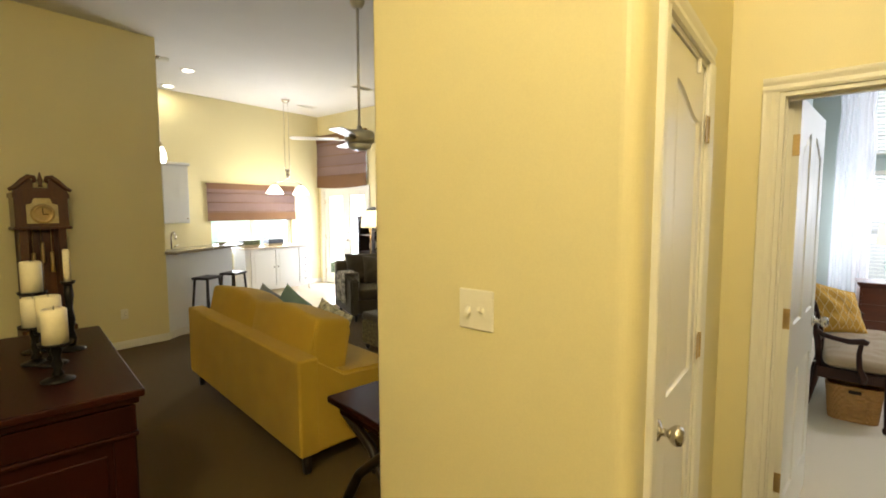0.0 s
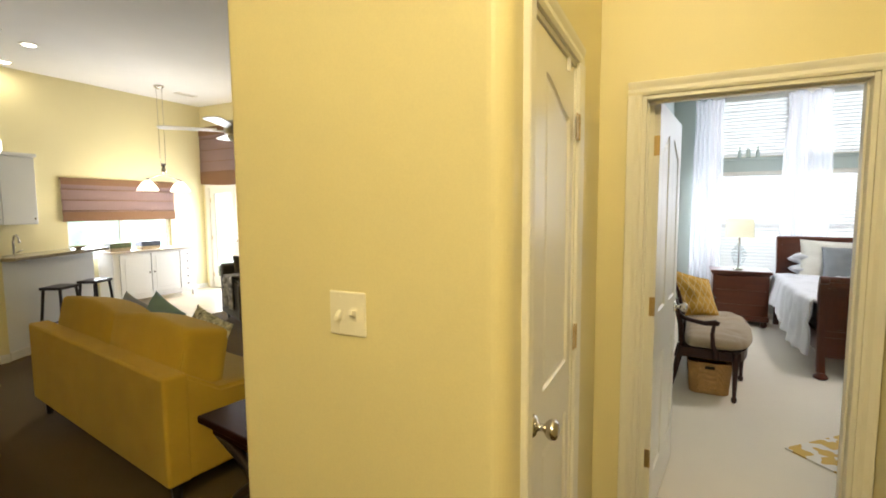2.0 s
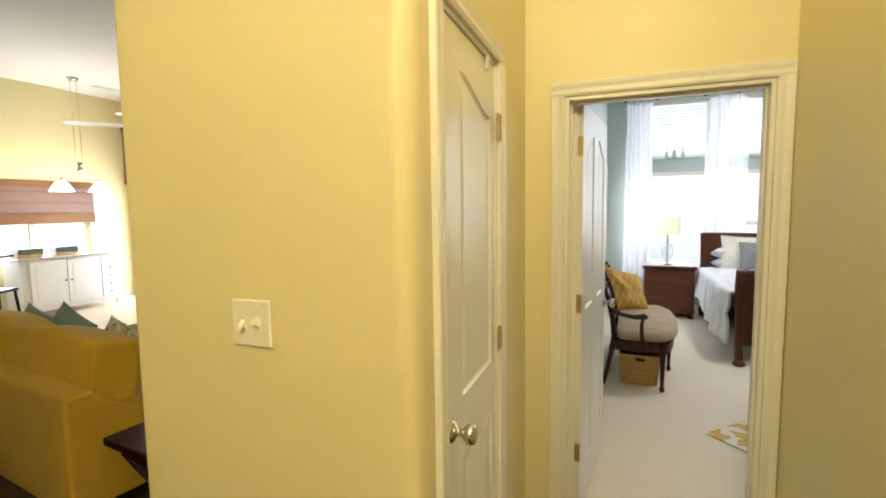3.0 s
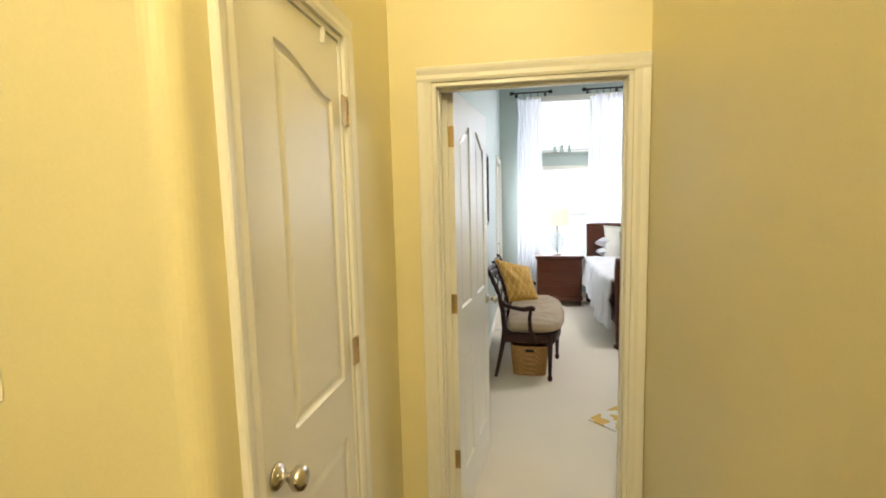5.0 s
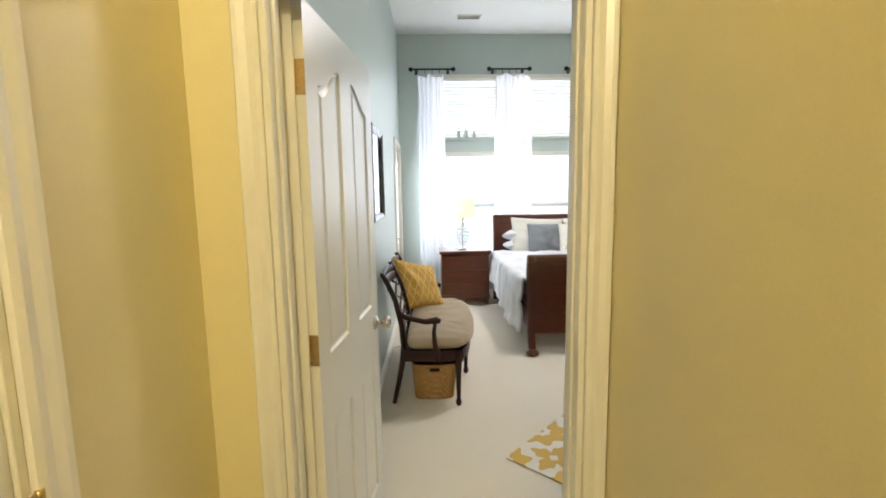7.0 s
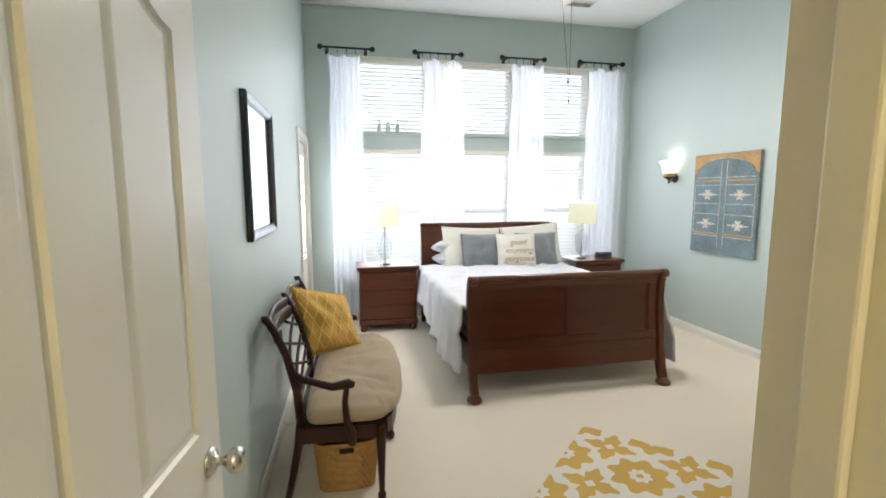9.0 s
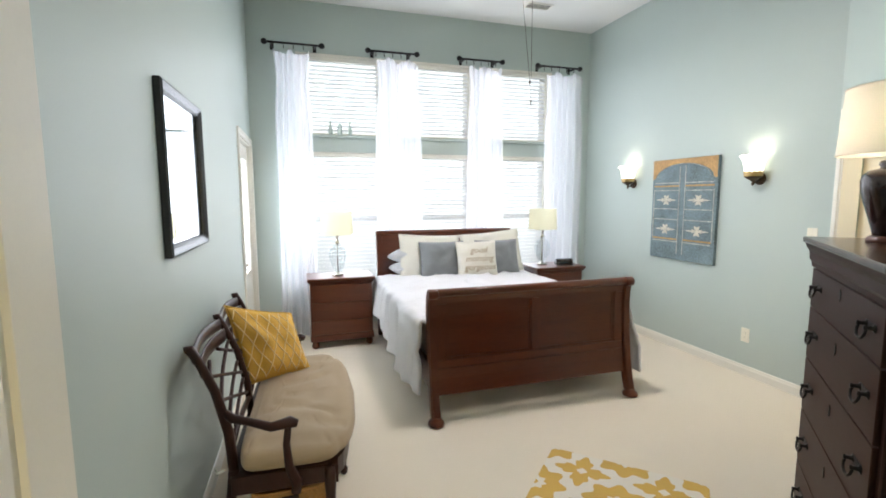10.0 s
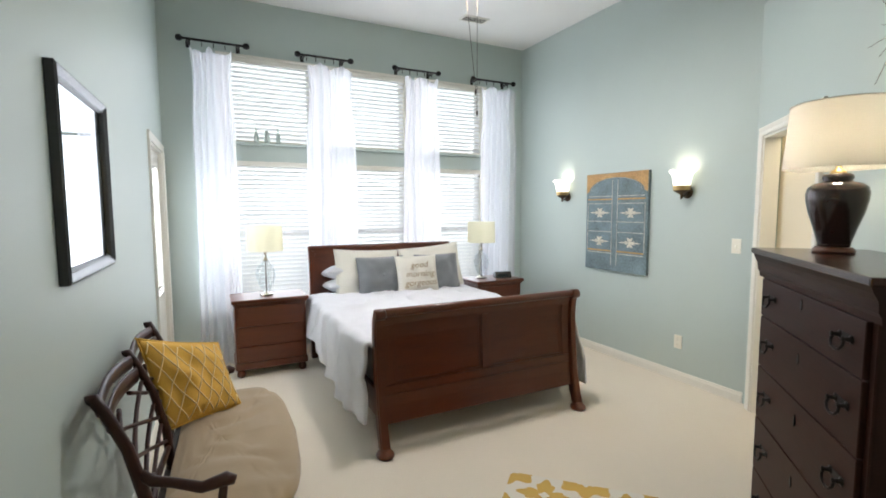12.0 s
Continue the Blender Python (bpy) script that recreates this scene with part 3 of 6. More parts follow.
# ---- curtains and rods ----
for k, (ra, rb, ca, cb) in enumerate(((0.045, 0.575, 0.100, 0.470), (1.085, 1.592, 1.165, 1.640), (2.122, 2.622, 2.225, 2.665), (3.118, 3.665, 3.235, 3.760))):
    r = thing("curtain_rod", "short black iron curtain rod with ball ends", "curtain rod", "bedroom curtain rods", at=pose((ra + rb) / 2, 7.755, 3.10))
    hw = (rb - ra) / 2
    part("bar", tube(bmesh.new(), [(-hw, 0, 0), (hw, 0, 0)], 0.011, 12), M["iron"], r)
    for s in (-1, 1):
        part("finial", lathe(bmesh.new(), [(0.012, -0.012), (0.020, -0.008), (0.028, 0.006), (0.030, 0.020), (0.024, 0.036), (0.010, 0.046)], seg=16), M["iron"], r, at=pose(s * hw, 0, 0, 0, 90 * s, 0))
        part("bracket", boxes((-0.009, 0.0, -0.009, 0.009, 0.153, 0.009), (-0.018, 0.149, -0.035, 0.018, 0.155, 0.035), bevel=0.002), M["iron"], r, at=pose(s * (hw - 0.05), 0, 0))
    for i in range(5):
        x = -hw + 0.07 + i * (2 * hw - 0.14) / 4
        bm = tube(bmesh.new(), [(0.016 * math.sin(q * math.pi / 6), 0.0, 0.016 * math.cos(q * math.pi / 6)) for q in range(13)], 0.002, 6)
        box(bm, -0.003, -0.004, -0.05, 0.003, 0.004, -0.018)
        part("clip_ring", bm, M["iron"], r, at=pose(x, 0, -0.004, 0, 0, 90 if i % 2 else 70))
    seed = 3.7 * k
    def fold(u, v, ca=ca, cb=cb, seed=seed):
        sag = 0.055 * abs(math.sin(math.pi * u * 2 + 0.4 * seed)) ** 1.3 * (1 - v) ** 9 + 0.012 * math.sin(u * 23 + seed) * (1 - v) ** 14
        wide = 1 + 0.08 * v - 0.05 * math.sin(v * 5 + seed) * v - 0.14 * math.exp(-((v - 0.10) / 0.09) ** 2)
        x = (ca + cb) / 2 + (u - 0.5) * (cb - ca) * wide + 0.012 * math.sin(9 * u + 2.2 * v + seed)
        y = 7.795 + (0.020 + 0.012 * v) * math.sin(u * 2 * math.pi * 5.5 + seed + 0.9 * math.sin(v * 3.1 + seed)) + 0.008 * math.sin(u * 41 + v * 4) * (0.3 + v)
        return (x, y, 3.055 - sag - v * 3.035)
    c = tagged(part("sheer_curtain", grid(bmesh.new(), 60, 40, fold), M["sheer"]), "white sheer curtain panel hanging in soft folds", "curtain", "bedroom curtains")

# ---- bed ----
def cy(z):
    """The sweep of the footboard: foot forward, waist back, top rolled forward."""
    pts = [(0.0, 5.450), (0.06, 5.468), (0.16, 5.500), (0.32, 5.530), (0.55, 5.556), (0.72, 5.566), (0.82, 5.560), (0.88, 5.545), (0.92, 5.520)]
    for (za, ya), (zb, yb) in zip(pts, pts[1:]):
        if z <= zb:
            f = (z - za) / (zb - za)
            f = f * f * (3 - 2 * f) * 0.4 + f * 0.6
            return ya + (yb - ya) * f
    return pts[-1][1]


def swept(x0, x1, z0, z1, a, b, n=14, curve=cy):
    zs = [z0 + (z1 - z0) * i / n for i in range(n + 1)]
    return prism(bmesh.new(), [(curve(z) + a, z) for z in zs] + [(curve(z) + b, z) for z in reversed(zs)], x0, x1, "x")


bed = thing("sleigh_bed", "cherry wood sleigh bed with panelled footboard", "bed", at=pose(0, 0, 0))
BX0, BX1 = 1.105, 2.735
def soften(bm, r, seg=2, ang=50):
    bmesh.ops.bevel(bm, geom=[e for e in bm.edges if len(e.link_faces) == 2 and e.calc_face_angle(0) > radians(ang)], offset=r, segments=seg, affect="EDGES")
    return bm
def hcurve(z):
    return 7.66 + 0.05 * max(0, (z - 0.6)) + 0.12 * max(0, z - 0.95)
for side, x0, x1 in ((0, BX0, BX0 + 0.062), (1, BX1 - 0.062, BX1)):
    bm = swept(x0, x1, 0.045, 0.895, -0.036, 0.034, 20)
    part("foot_post", soften(bm, 0.008), M["bedwood_z"], bed)
    part("foot", lathe(bmesh.new(), [(0.040, 0.003), (0.054, 0.010), (0.057, 0.024), (0.048, 0.040), (0.034, 0.050), (0.030, 0.062)], ((x0 + x1) / 2, 5.452, 0), 24, 1.0, 1.1), M["bedwood_z"], bed)
    part("scroll", lathe(bmesh.new(), [(0.030, 0), (0.036, 0.004), (0.036, 0.062), (0.030, 0.068)], seg=24), M["bedwood_x"], bed, at=pose(x0 - 0.003, 5.520, 0.892, 0, 90, 0))
part("foot_panel", swept(BX0 + 0.06, BX1 - 0.06, 0.195, 0.88, -0.004, 0.020, 18), M["bedwood_x"], bed)
part("top_rail", soften(swept(BX0 + 0.06, BX1 - 0.06, 0.815, 0.895, -0.022, 0.026, 6), 0.004), M["bedwood_x"], bed)
part("mid_rail", soften(swept(BX0 + 0.06, BX1 - 0.06, 0.375, 0.430, -0.020, 0.022, 3), 0.004), M["bedwood_x"], bed)
part("apron", soften(swept(BX0 + 0.06, BX1 - 0.06, 0.190, 0.372, -0.014, 0.022, 5), 0.004), M["bedwood_x"], bed)
part("cap_roll", lathe(bmesh.new(), [(0.024, 0), (0.028, 0.005), (0.028, BX1 - BX0 - 0.125), (0.024, BX1 - BX0 - 0.12)], seg=20), M["bedwood_x"], bed, at=pose(BX0 + 0.06, 5.523, 0.898, 0, 90, 0))
for x0, x1 in ((BX0 + 0.06, BX0 + 0.135), (1.885, 1.955), (BX1 - 0.135, BX1 - 0.06)):
    part("stile", soften(swept(x0, x1, 0.428, 0.818, -0.018, 0.02, 10), 0.004), M["bedwood_z"], bed)
for x0, x1 in ((BX0 + 0.135, 1.885), (1.955, BX1 - 0.135)):
    for r0, r1, z0, z1 in ((x0, x1, 0.430, 0.444), (x0, x1, 0.801, 0.815)):
        part("panel_bead", swept(r0, r1, z0, z1, -0.010, 0.0, 2), M["bedwood_x"], bed)
    for r0, r1 in ((x0, x0 + 0.014), (x1 - 0.014, x1)):
        part("panel_bead", swept(r0, r1, 0.444, 0.801, -0.010, 0.0, 8), M["bedwood_z"], bed)
for s in (0, 1):
    x = BX0 + 0.012 if s == 0 else BX1 - 0.047
    part("side_rail", boxes((x, 5.56, 0.22, x + 0.035, 7.66, 0.40), bevel=0.005), M["bedwood_y"], bed)
    xp = BX0 if s == 0 else BX1 - 0.062
    part("head_post", soften(swept(xp, xp + 0.062, 0.003, 1.12, -0.035, 0.035, 16, hcurve), 0.006), M["bedwood_z"], bed)
part("headboard", soften(swept(BX0 + 0.06, BX1 - 0.06, 0.30, 1.13, -0.012, 0.014, 16, hcurve), 0.003), M["bedwood_x"], bed)
part("head_rail", soften(swept(BX0 + 0.06, BX1 - 0.06, 1.045, 1.13, -0.026, 0.022, 5, hcurve), 0.004), M["bedwood_x"], bed)
part("head_roll", lathe(bmesh.new(), [(0.024, 0), (0.030, 0.006), (0.030, BX1 - BX0 - 0.006), (0.024, BX1 - BX0)], seg=20), M["bedwood_x"], bed, at=pose(BX0, 7.705, 1.140, 0, 90, 0))
tagged(part("box_spring", boxes((1.160, 5.62, 0.28, 2.680, 7.62, 0.45), bevel=0.03, seg=3), M["linen"]), "white box spring under the mattress", "box spring")
tagged(part("mattress", boxes((1.155, 5.615, 0.45, 2.685, 7.625, 0.655), bevel=0.05, seg=4), M["linen"]), "white mattress on the sleigh bed", "mattress")


def duvet(u, v):
    """Across the bed by u, from foot to head by v."""
    L = (u - 0.5) * 2.60
    half, zt = 0.80, 0.700
    y = 5.610 + v * 1.86
    s = 1 if L > 0 else -1
    q = abs(L)
    drop = 0.56 - 0.20 * v + 0.03 * math.sin(v * 7 + s)
    if q < half:
        x, z, hang = L, zt, 0.0
    else:
        e = (q - half) / (1.30 - half)
        r = min(1, e / 0.22)
        ang = r * math.pi / 2
        x = s * (half + 0.055 * math.sin(ang) + (0.13 if s > 0 else 0.035) * e)
        z = zt - 0.055 * (1 - math.cos(ang)) - max(0, e - 0.22) / 0.78 * (drop - 0.055)
        hang = e
    w = noise.noise(Vector((x * 2.2, y * 2.6, z * 2.0))) * 0.026 + noise.noise(Vector((x * 7, y * 6, z * 5 + 3))) * 0.015
    crease = 0.028 * (1 - abs(noise.noise(Vector((x * 3.6 + 4, y * 3.9 + x * 2, z * 2.5))))) ** 7
    foldy = hang * 0.030 * math.sin(y * 13 + 2 * math.sin(y * 4 + s)) + hang * 0.010 * math.sin(y * 31 + z * 6)
    if q < half:
        z += w + crease - 0.02 * (q / half) ** 4 + 0.015 * math.sin(v * math.pi)
        if v < 0.05:
            z -= (0.05 - v) * 1.2
    else:
        x += s * (foldy + w * 0.7 + crease)
        z += w * 0.3
    return (1.92 + x, y + 0.03 * hang * noise.noise(Vector((y * 3, z * 3, 1))), z)


dv = tagged(part("comforter", grid(bmesh.new(), 130, 90, duvet), M["linen"]), "white rumpled comforter hanging over the bed's sides", "comforter")
sol = dv.modifiers.new("thickness", "SOLIDIFY")
sol.thickness, sol.offset = 0.022, -1.0


def pillow(w, h, d, puff=2.4, sag=0.0, seed=0.0, n=26):
    """A stuffed cushion standing on its edge: w along x, h along z, d thick along y."""
    bm = bmesh.new()
    for sign in (-1, 1):
        def f(u, v, sign=sign):
            a, b = 2 * u - 1, 2 * v - 1
            t = max(0.0, (1 - abs(a) ** puff) * (1 - abs(b) ** puff)) ** 0.62
            pinch_x, pinch_z = 1 - 0.055 * (1 - b * b) * abs(a), 1 - 0.055 * (1 - a * a) * abs(b)
            wob = 0.010 * noise.noise(Vector((a * 2.3 + seed, b * 2.3, sign + seed))) * t * 3
            return (a * w / 2 * pinch_x, sign * (d / 2 * t) + wob, h / 2 + b * h / 2 * pinch_z - sag * (1 - b) * 0.02)
        grid(bm, n, n, f)
    bmesh.ops.remove_doubles(bm, verts=bm.verts[:], dist=1e-4)
    bmesh.ops.recalc_face_normals(bm, faces=bm.faces[:])
    return bm


def piping(w, h, r=0.004, n=18):
    pts = []
    for k in range(4):
        for i in range(n):
            s = i / n * 2 - 1
            a, b = [(s, -1), (1, s), (-s, 1), (-1, -s)][k]
            pts.append((a * w / 2 * (1 - 0.055 * (1 - b * b) * abs(a)), 0, h / 2 + b * h / 2 * (1 - 0.055 * (1 - a * a) * abs(b))))
    return tube(bmesh.new(), pts + [pts[0]], r, 6)


def cushion(name, w, h, d, material, m, label, group="", edge=None, seed=0.0):
    t = tagged(part(name, pillow(w, h, d, seed=seed), material, at=m), label, "pillow", group)
    if edge:
        part("piping", piping(w, h), edge, t)
    return t


cushion("bed_pillow", 0.66, 0.44, 0.16, M["linen"], pose(1.55, 7.53, 0.765, 85, 0, 0) @ pose(0, 0, -0.22), "white sleeping pillow lying under another", "sleeping pillows", seed=1)
cushion("bed_pillow", 0.66, 0.44, 0.16, M["linen"], pose(1.54, 7.55, 0.900, 80, 0, 0) @ pose(0, 0, -0.22), "white sleeping pillow on top of another", "sleeping pillows", seed=2)
cushion("bed_pillow", 0.66, 0.44, 0.16, M["linen"], pose(2.28, 7.53, 0.765, 85, 0, 0) @ pose(0, 0, -0.22), "white sleeping pillow lying under another", "sleeping pillows", seed=3)
cushion("bed_pillow", 0.66, 0.44, 0.16, M["linen"], pose(2.28, 7.55, 0.900, 80, 0, 0) @ pose(0, 0, -0.22), "white sleeping pillow on top of another", "sleeping pillows", seed=4)
cushion("sham_pillow", 0.70, 0.48, 0.17, M["cream"], pose(1.64, 7.34, 0.665, -15, 3, 4), "cream sham pillow leaning on the headboard", "sham pillows", M["cream"], 5)
cushion("sham_pillow", 0.70, 0.48, 0.17, M["cream"], pose(2.385, 7.34, 0.680, -13, -5, -4), "cream sham pillow leaning on the headboard", "sham pillows", M["cream"], 6)
for x, sd in ((1.745, 7), (2.375, 8)):
    t = cushion("velvet_pillow", 0.50, 0.40, 0.17, M["grey"], pose(x, 7.20, 0.680, -16, 0, 0), "grey velvet tufted pillow", "grey pillows", M["grey"], sd)
    part("button", lathe(bmesh.new(), [(0.014, 0), (0.012, 0.006), (0.004, 0.009)], seg=12), M["grey"], t, at=pose(0, -0.083, 0.20, 90, 0, 0))
tp = cushion("word_pillow", 0.45, 0.41, 0.13, M["cream"], pose(2.085, 7.075, 0.675, -15, 0, 0), "cream pillow lettered in gold script", "", M["cream"], 9)


def lettering(text, size, m, material, parent, spacing=1.0, shear=0.25, depth=0.0015):
    cu = bpy.data.curves.new("lettering", "FONT")
    cu.body, cu.size, cu.align_x, cu.shear, cu.extrude, cu.space_character = text, size, "CENTER", shear, depth, spacing
    tmp = new("lettering", cu)
    bpy.context.view_layer.update()
    me = bpy.data.meshes.new_from_object(tmp.evaluated_get(bpy.context.evaluated_depsgraph_get()))
    bpy.data.objects.remove(tmp)
    me.materials.clear()
    me.materials.append(material)
    return part("lettering", me, None, parent, "script lettering", at=m)


M["ink"] = mat("gold_brown_thread", (0.36, 0.26, 0.13), 0.6, vary=0.1, bump=0.02)
for word, z in (("good", 0.275), ("morning", 0.185), ("gorgeous", 0.095)):
    lettering(word, 0.088, pose(0, -0.0745, z, 90, 0, 0), M["ink"], tp, 1.05)

# ---- nightstands, lamps, clock radio ----
def nightstand(x0, x1, y0, y1, label):
    t = thing("nightstand", label, "nightstand", "bedroom nightstands", at=pose((x0 + x1) / 2, (y0 + y1) / 2, 0.004))
    w, dd = (x1 - x0) / 2, (y1 - y0) / 2
    part("top", boxes((-w, -dd, 0.690, w, dd, 0.726), bevel=0.010, seg=2), M["bedwood_x"], t)
    part("moulding", boxes((-w + 0.014, -dd + 0.014, 0.672, w - 0.014, dd - 0.006, 0.690), bevel=0.005), M["bedwood_x"], t)
    part("body", boxes((-w + 0.028, -dd + 0.035, 0.075, w - 0.028, dd - 0.012, 0.672), bevel=0.004), M["bedwood_z"], t)
    for za, zb in ((0.477, 0.655), (0.291, 0.472), (0.147, 0.286)):
        part("drawer", boxes((-w + 0.048, -dd + 0.024, za, w - 0.048, -dd + 0.037, zb), bevel=0.003, seg=2), M["bedwood_x"], t)
    part("plinth", boxes((-w + 0.018, -dd + 0.020, 0.075, w - 0.018, dd - 0.010, 0.140), bevel=0.008, seg=2), M["bedwood_x"], t)
    for sx in (-1, 1):
        for sy in (-1, 1):
            part("bun_foot", lathe(bmesh.new(), [(0.020, 0), (0.034, 0.012), (0.038, 0.032), (0.032, 0.055), (0.022, 0.072), (0.030, 0.080)], seg=16), M["bedwood_z"], t, at=pose(sx * (w - 0.065), sy * (dd - 0.065), 0))
    return t


nightstand(0.352, 1.030, 7.300, 7.735, "cherry wood nightstand with bun feet under a glass lamp")
nightstand(2.862, 3.500, 7.235, 7.690, "cherry wood nightstand holding lamp and clock radio")
for x, y in ((0.672, 7.50), (3.055, 7.48)):
    t = thing("table_lamp", "clear glass table lamp with a pale yellow drum shade", "lamp", "bedside lamps", at=pose(x, y, 0.731))
    part("base", lathe(bmesh.new(), [(0.060, 0), (0.062, 0.012), (0.050, 0.020), (0.026, 0.026), (0.020, 0.036)], seg=28), M["nickel"], t)
    part("glass_body", lathe(bmesh.new(), [(0.022, 0.036), (0.050, 0.070), (0.078, 0.130), (0.092, 0.200), (0.088, 0.245), (0.060, 0.290), (0.030, 0.315), (0.024, 0.330)], seg=32), M["crystal"], t)
    part("stem", tube(bmesh.new(), [(0, 0, 0.03), (0, 0, 0.46)], 0.005), M["nickel"], t)
    part("collar", lathe(bmesh.new(), [(0.026, 0.330), (0.028, 0.340), (0.014, 0.350), (0.012, 0.400), (0.018, 0.404), (0.018, 0.440)], seg=20), M["nickel"], t)
    bm = grid(bmesh.new(), 40, 2, lambda u, v: ((0.165 - 0.008 * v) * math.cos(2 * math.pi * u), (0.165 - 0.008 * v) * math.sin(2 * math.pi * u), 0.425 + 0.240 * v))
    sh = part("shade", bm, M["shade_yellow"], t, "pale yellow fabric drum shade")
    part("harp", tube(bmesh.new(), [(-0.15, 0, 0.645), (0, 0, 0.640), (0.15, 0, 0.645)], 0.002), M["nickel"], t)
t = thing("clock_radio", "small black clock radio on the nightstand", "clock radio", at=pose(3.300, 7.40, 0.731, 0, 0, -12))
part("body", soften(prism(bmesh.new(), [(-0.05, 0), (0.05, 0), (0.045, 0.055), (0.0, 0.075), (-0.035, 0.070)], -0.10, 0.10, "x"), 0.006), M["black"], t)
part("display", boxes((-0.07, -0.051, 0.018, 0.05, -0.0455, 0.050)), mat("smoked_display", (0.02, 0.03, 0.035), 0.12, bump=0), t)

# ---- mirror on the west wall ----
def wall_pose(y, z, off=0.0):
    """On the west wall's face, x along the wall and y out of it."""
    x = WXS + (WXN - WXS) * (y - DY1) / (NY - DY1)
    return pose(x + off, y, z, 0, 0, math.degrees(wang) - 180)


t = thing("wall_mirror", "rectangular wall mirror in a black wooden frame", "mirror", at=wall_pose(4.960, 1.652))
mw, mh = 0.705 / 2, 0.690 / 2
FR = [(0, 0.000), (0, 0.026), (0.010, 0.032), (0.032, 0.021), (0.040, 0.023), (0.048, 0.014), (0.050, 0.004), (0.050, 0.0)]
def frame_bar(length_half, other_half, along):
    bm = bmesh.new()
    rings = []
    for s in (-1, 1):
        ring = []
        for a, b in FR:
            p, q = s * (length_half - a), other_half - a
            ring.append(bm.verts.new((p, b, q) if along == "x" else (q, b, p)))
        rings.append(ring)
    for i in range(len(FR)):
        bm.faces.new((rings[0][i], rings[0][(i + 1) % len(FR)], rings[1][(i + 1) % len(FR)], rings[1][i]))
    bm.faces.new(rings[0][::-1]), bm.faces.new(rings[1])
    bmesh.ops.recalc_face_normals(bm, faces=bm.faces[:])
    return bm
part("frame_bar", frame_bar(mw, mh, "x"), M["black"], t)
part("frame_bar", frame_bar(mw, mh, "x"), M["black"], t, at=pose(0, 0, 0, 0, 180, 0))
part("frame_bar", frame_bar(mh, mw, "z"), M["black"], t)
part("frame_bar", frame_bar(mh, mw, "z"), M["black"], t, at=pose(0, 0, 0, 0, 180, 0))
part("mirror_glass", boxes((-mw + 0.042, 0.004, -mh + 0.042, mw - 0.042, 0.009, mh - 0.042)), M["mirror"], t, "silvered mirror glass")

# ---- outside ----
structure("ground", boxes((-60, -60, -0.30, 60, 60, -0.20)), mat("lawn", (0.07, 0.11, 0.035), 0.95, vary=0.3, scale=0.8, grain=40, bump=0.3), "flat green lawn round the house", "ground")
# emissive sheet for the bright outdoors; its glow strengthens towards the ground
bd = mat("outdoor_glow", (0.5, 0.6, 0.5), 0.9, vary=0.3, scale=0.35, grain=2.5, bump=0)
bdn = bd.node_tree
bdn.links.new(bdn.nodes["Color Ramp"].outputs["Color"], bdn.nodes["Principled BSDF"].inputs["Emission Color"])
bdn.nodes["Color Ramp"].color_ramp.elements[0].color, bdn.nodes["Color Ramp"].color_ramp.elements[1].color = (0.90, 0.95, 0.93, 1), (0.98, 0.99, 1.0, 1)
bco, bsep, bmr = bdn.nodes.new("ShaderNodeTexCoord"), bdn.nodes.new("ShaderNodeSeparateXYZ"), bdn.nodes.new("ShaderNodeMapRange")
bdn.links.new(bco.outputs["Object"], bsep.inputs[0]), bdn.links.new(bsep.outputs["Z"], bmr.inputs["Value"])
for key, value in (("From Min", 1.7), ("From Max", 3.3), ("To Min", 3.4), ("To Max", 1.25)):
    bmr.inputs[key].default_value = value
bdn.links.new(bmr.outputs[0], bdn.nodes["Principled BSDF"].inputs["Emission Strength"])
# weaker sheet to the west: garden mottling and its daylight in one emission
bw = mat("pale_garden_glow", (0.5, 0.6, 0.5), 0.9, vary=0.3, scale=0.9, grain=5.0, bump=0)
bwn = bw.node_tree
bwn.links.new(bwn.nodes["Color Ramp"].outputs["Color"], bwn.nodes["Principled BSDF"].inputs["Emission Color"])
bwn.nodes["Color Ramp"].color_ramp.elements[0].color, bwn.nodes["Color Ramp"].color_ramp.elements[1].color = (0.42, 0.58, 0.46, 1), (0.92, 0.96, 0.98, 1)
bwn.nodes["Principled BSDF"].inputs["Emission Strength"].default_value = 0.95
structure("backdrop_west", boxes((-13.1, -6.0, -0.2, -13.0, 10.5, 7.0)), bw, "glowing pale green sheet for the garden outside the dining window", "backdrop")
structure("backdrop", boxes((-13.0, 10.5, -0.2, 9.0, 10.6, 7.0)), bd, "near-white glowing sheet for the outdoors, brighter low down", "backdrop")

# ---- settee by the west wall ----
b = thing("settee", "dark mahogany lattice-back settee with a beige seat cushion", "bench", at=pose(-0.160, 0.003, 0.004, 0, 0, -2.2))
SY0, SYM, SY1 = 4.570, 5.100, 5.630
for y, w in ((SY0, 0.021), (SYM, 0.018), (SY1, 0.021)):
    xb = -0.060
    part("back_leg", tube(bmesh.new(), [(-0.092, y, 0.0), (-0.060, y, 0.14), (-0.027, y, 0.30), (-0.013, y, 0.42)], w, 10, [w * 0.75, w * 0.85, w, w]), M["bench"], b)
    part("back_post", tube(bmesh.new(), [(-0.013, y, 0.42), (-0.024, y, 0.58), (-0.066, y, 0.76), (-0.122, y, 0.895), (-0.150, y, 0.945), (-0.165, y, 0.940)], w, 10, [w, w, w * 0.9, w * 0.85, w * 0.95, w * 0.8]), M["bench"], b)
def front_x(y):
    f = (y - SY0) / (SY1 - SY0)
    f = min(1, max(0, f))
    return 0.385 + 0.075 * math.sin(math.pi * f) ** 0.5 + 0.010 * f
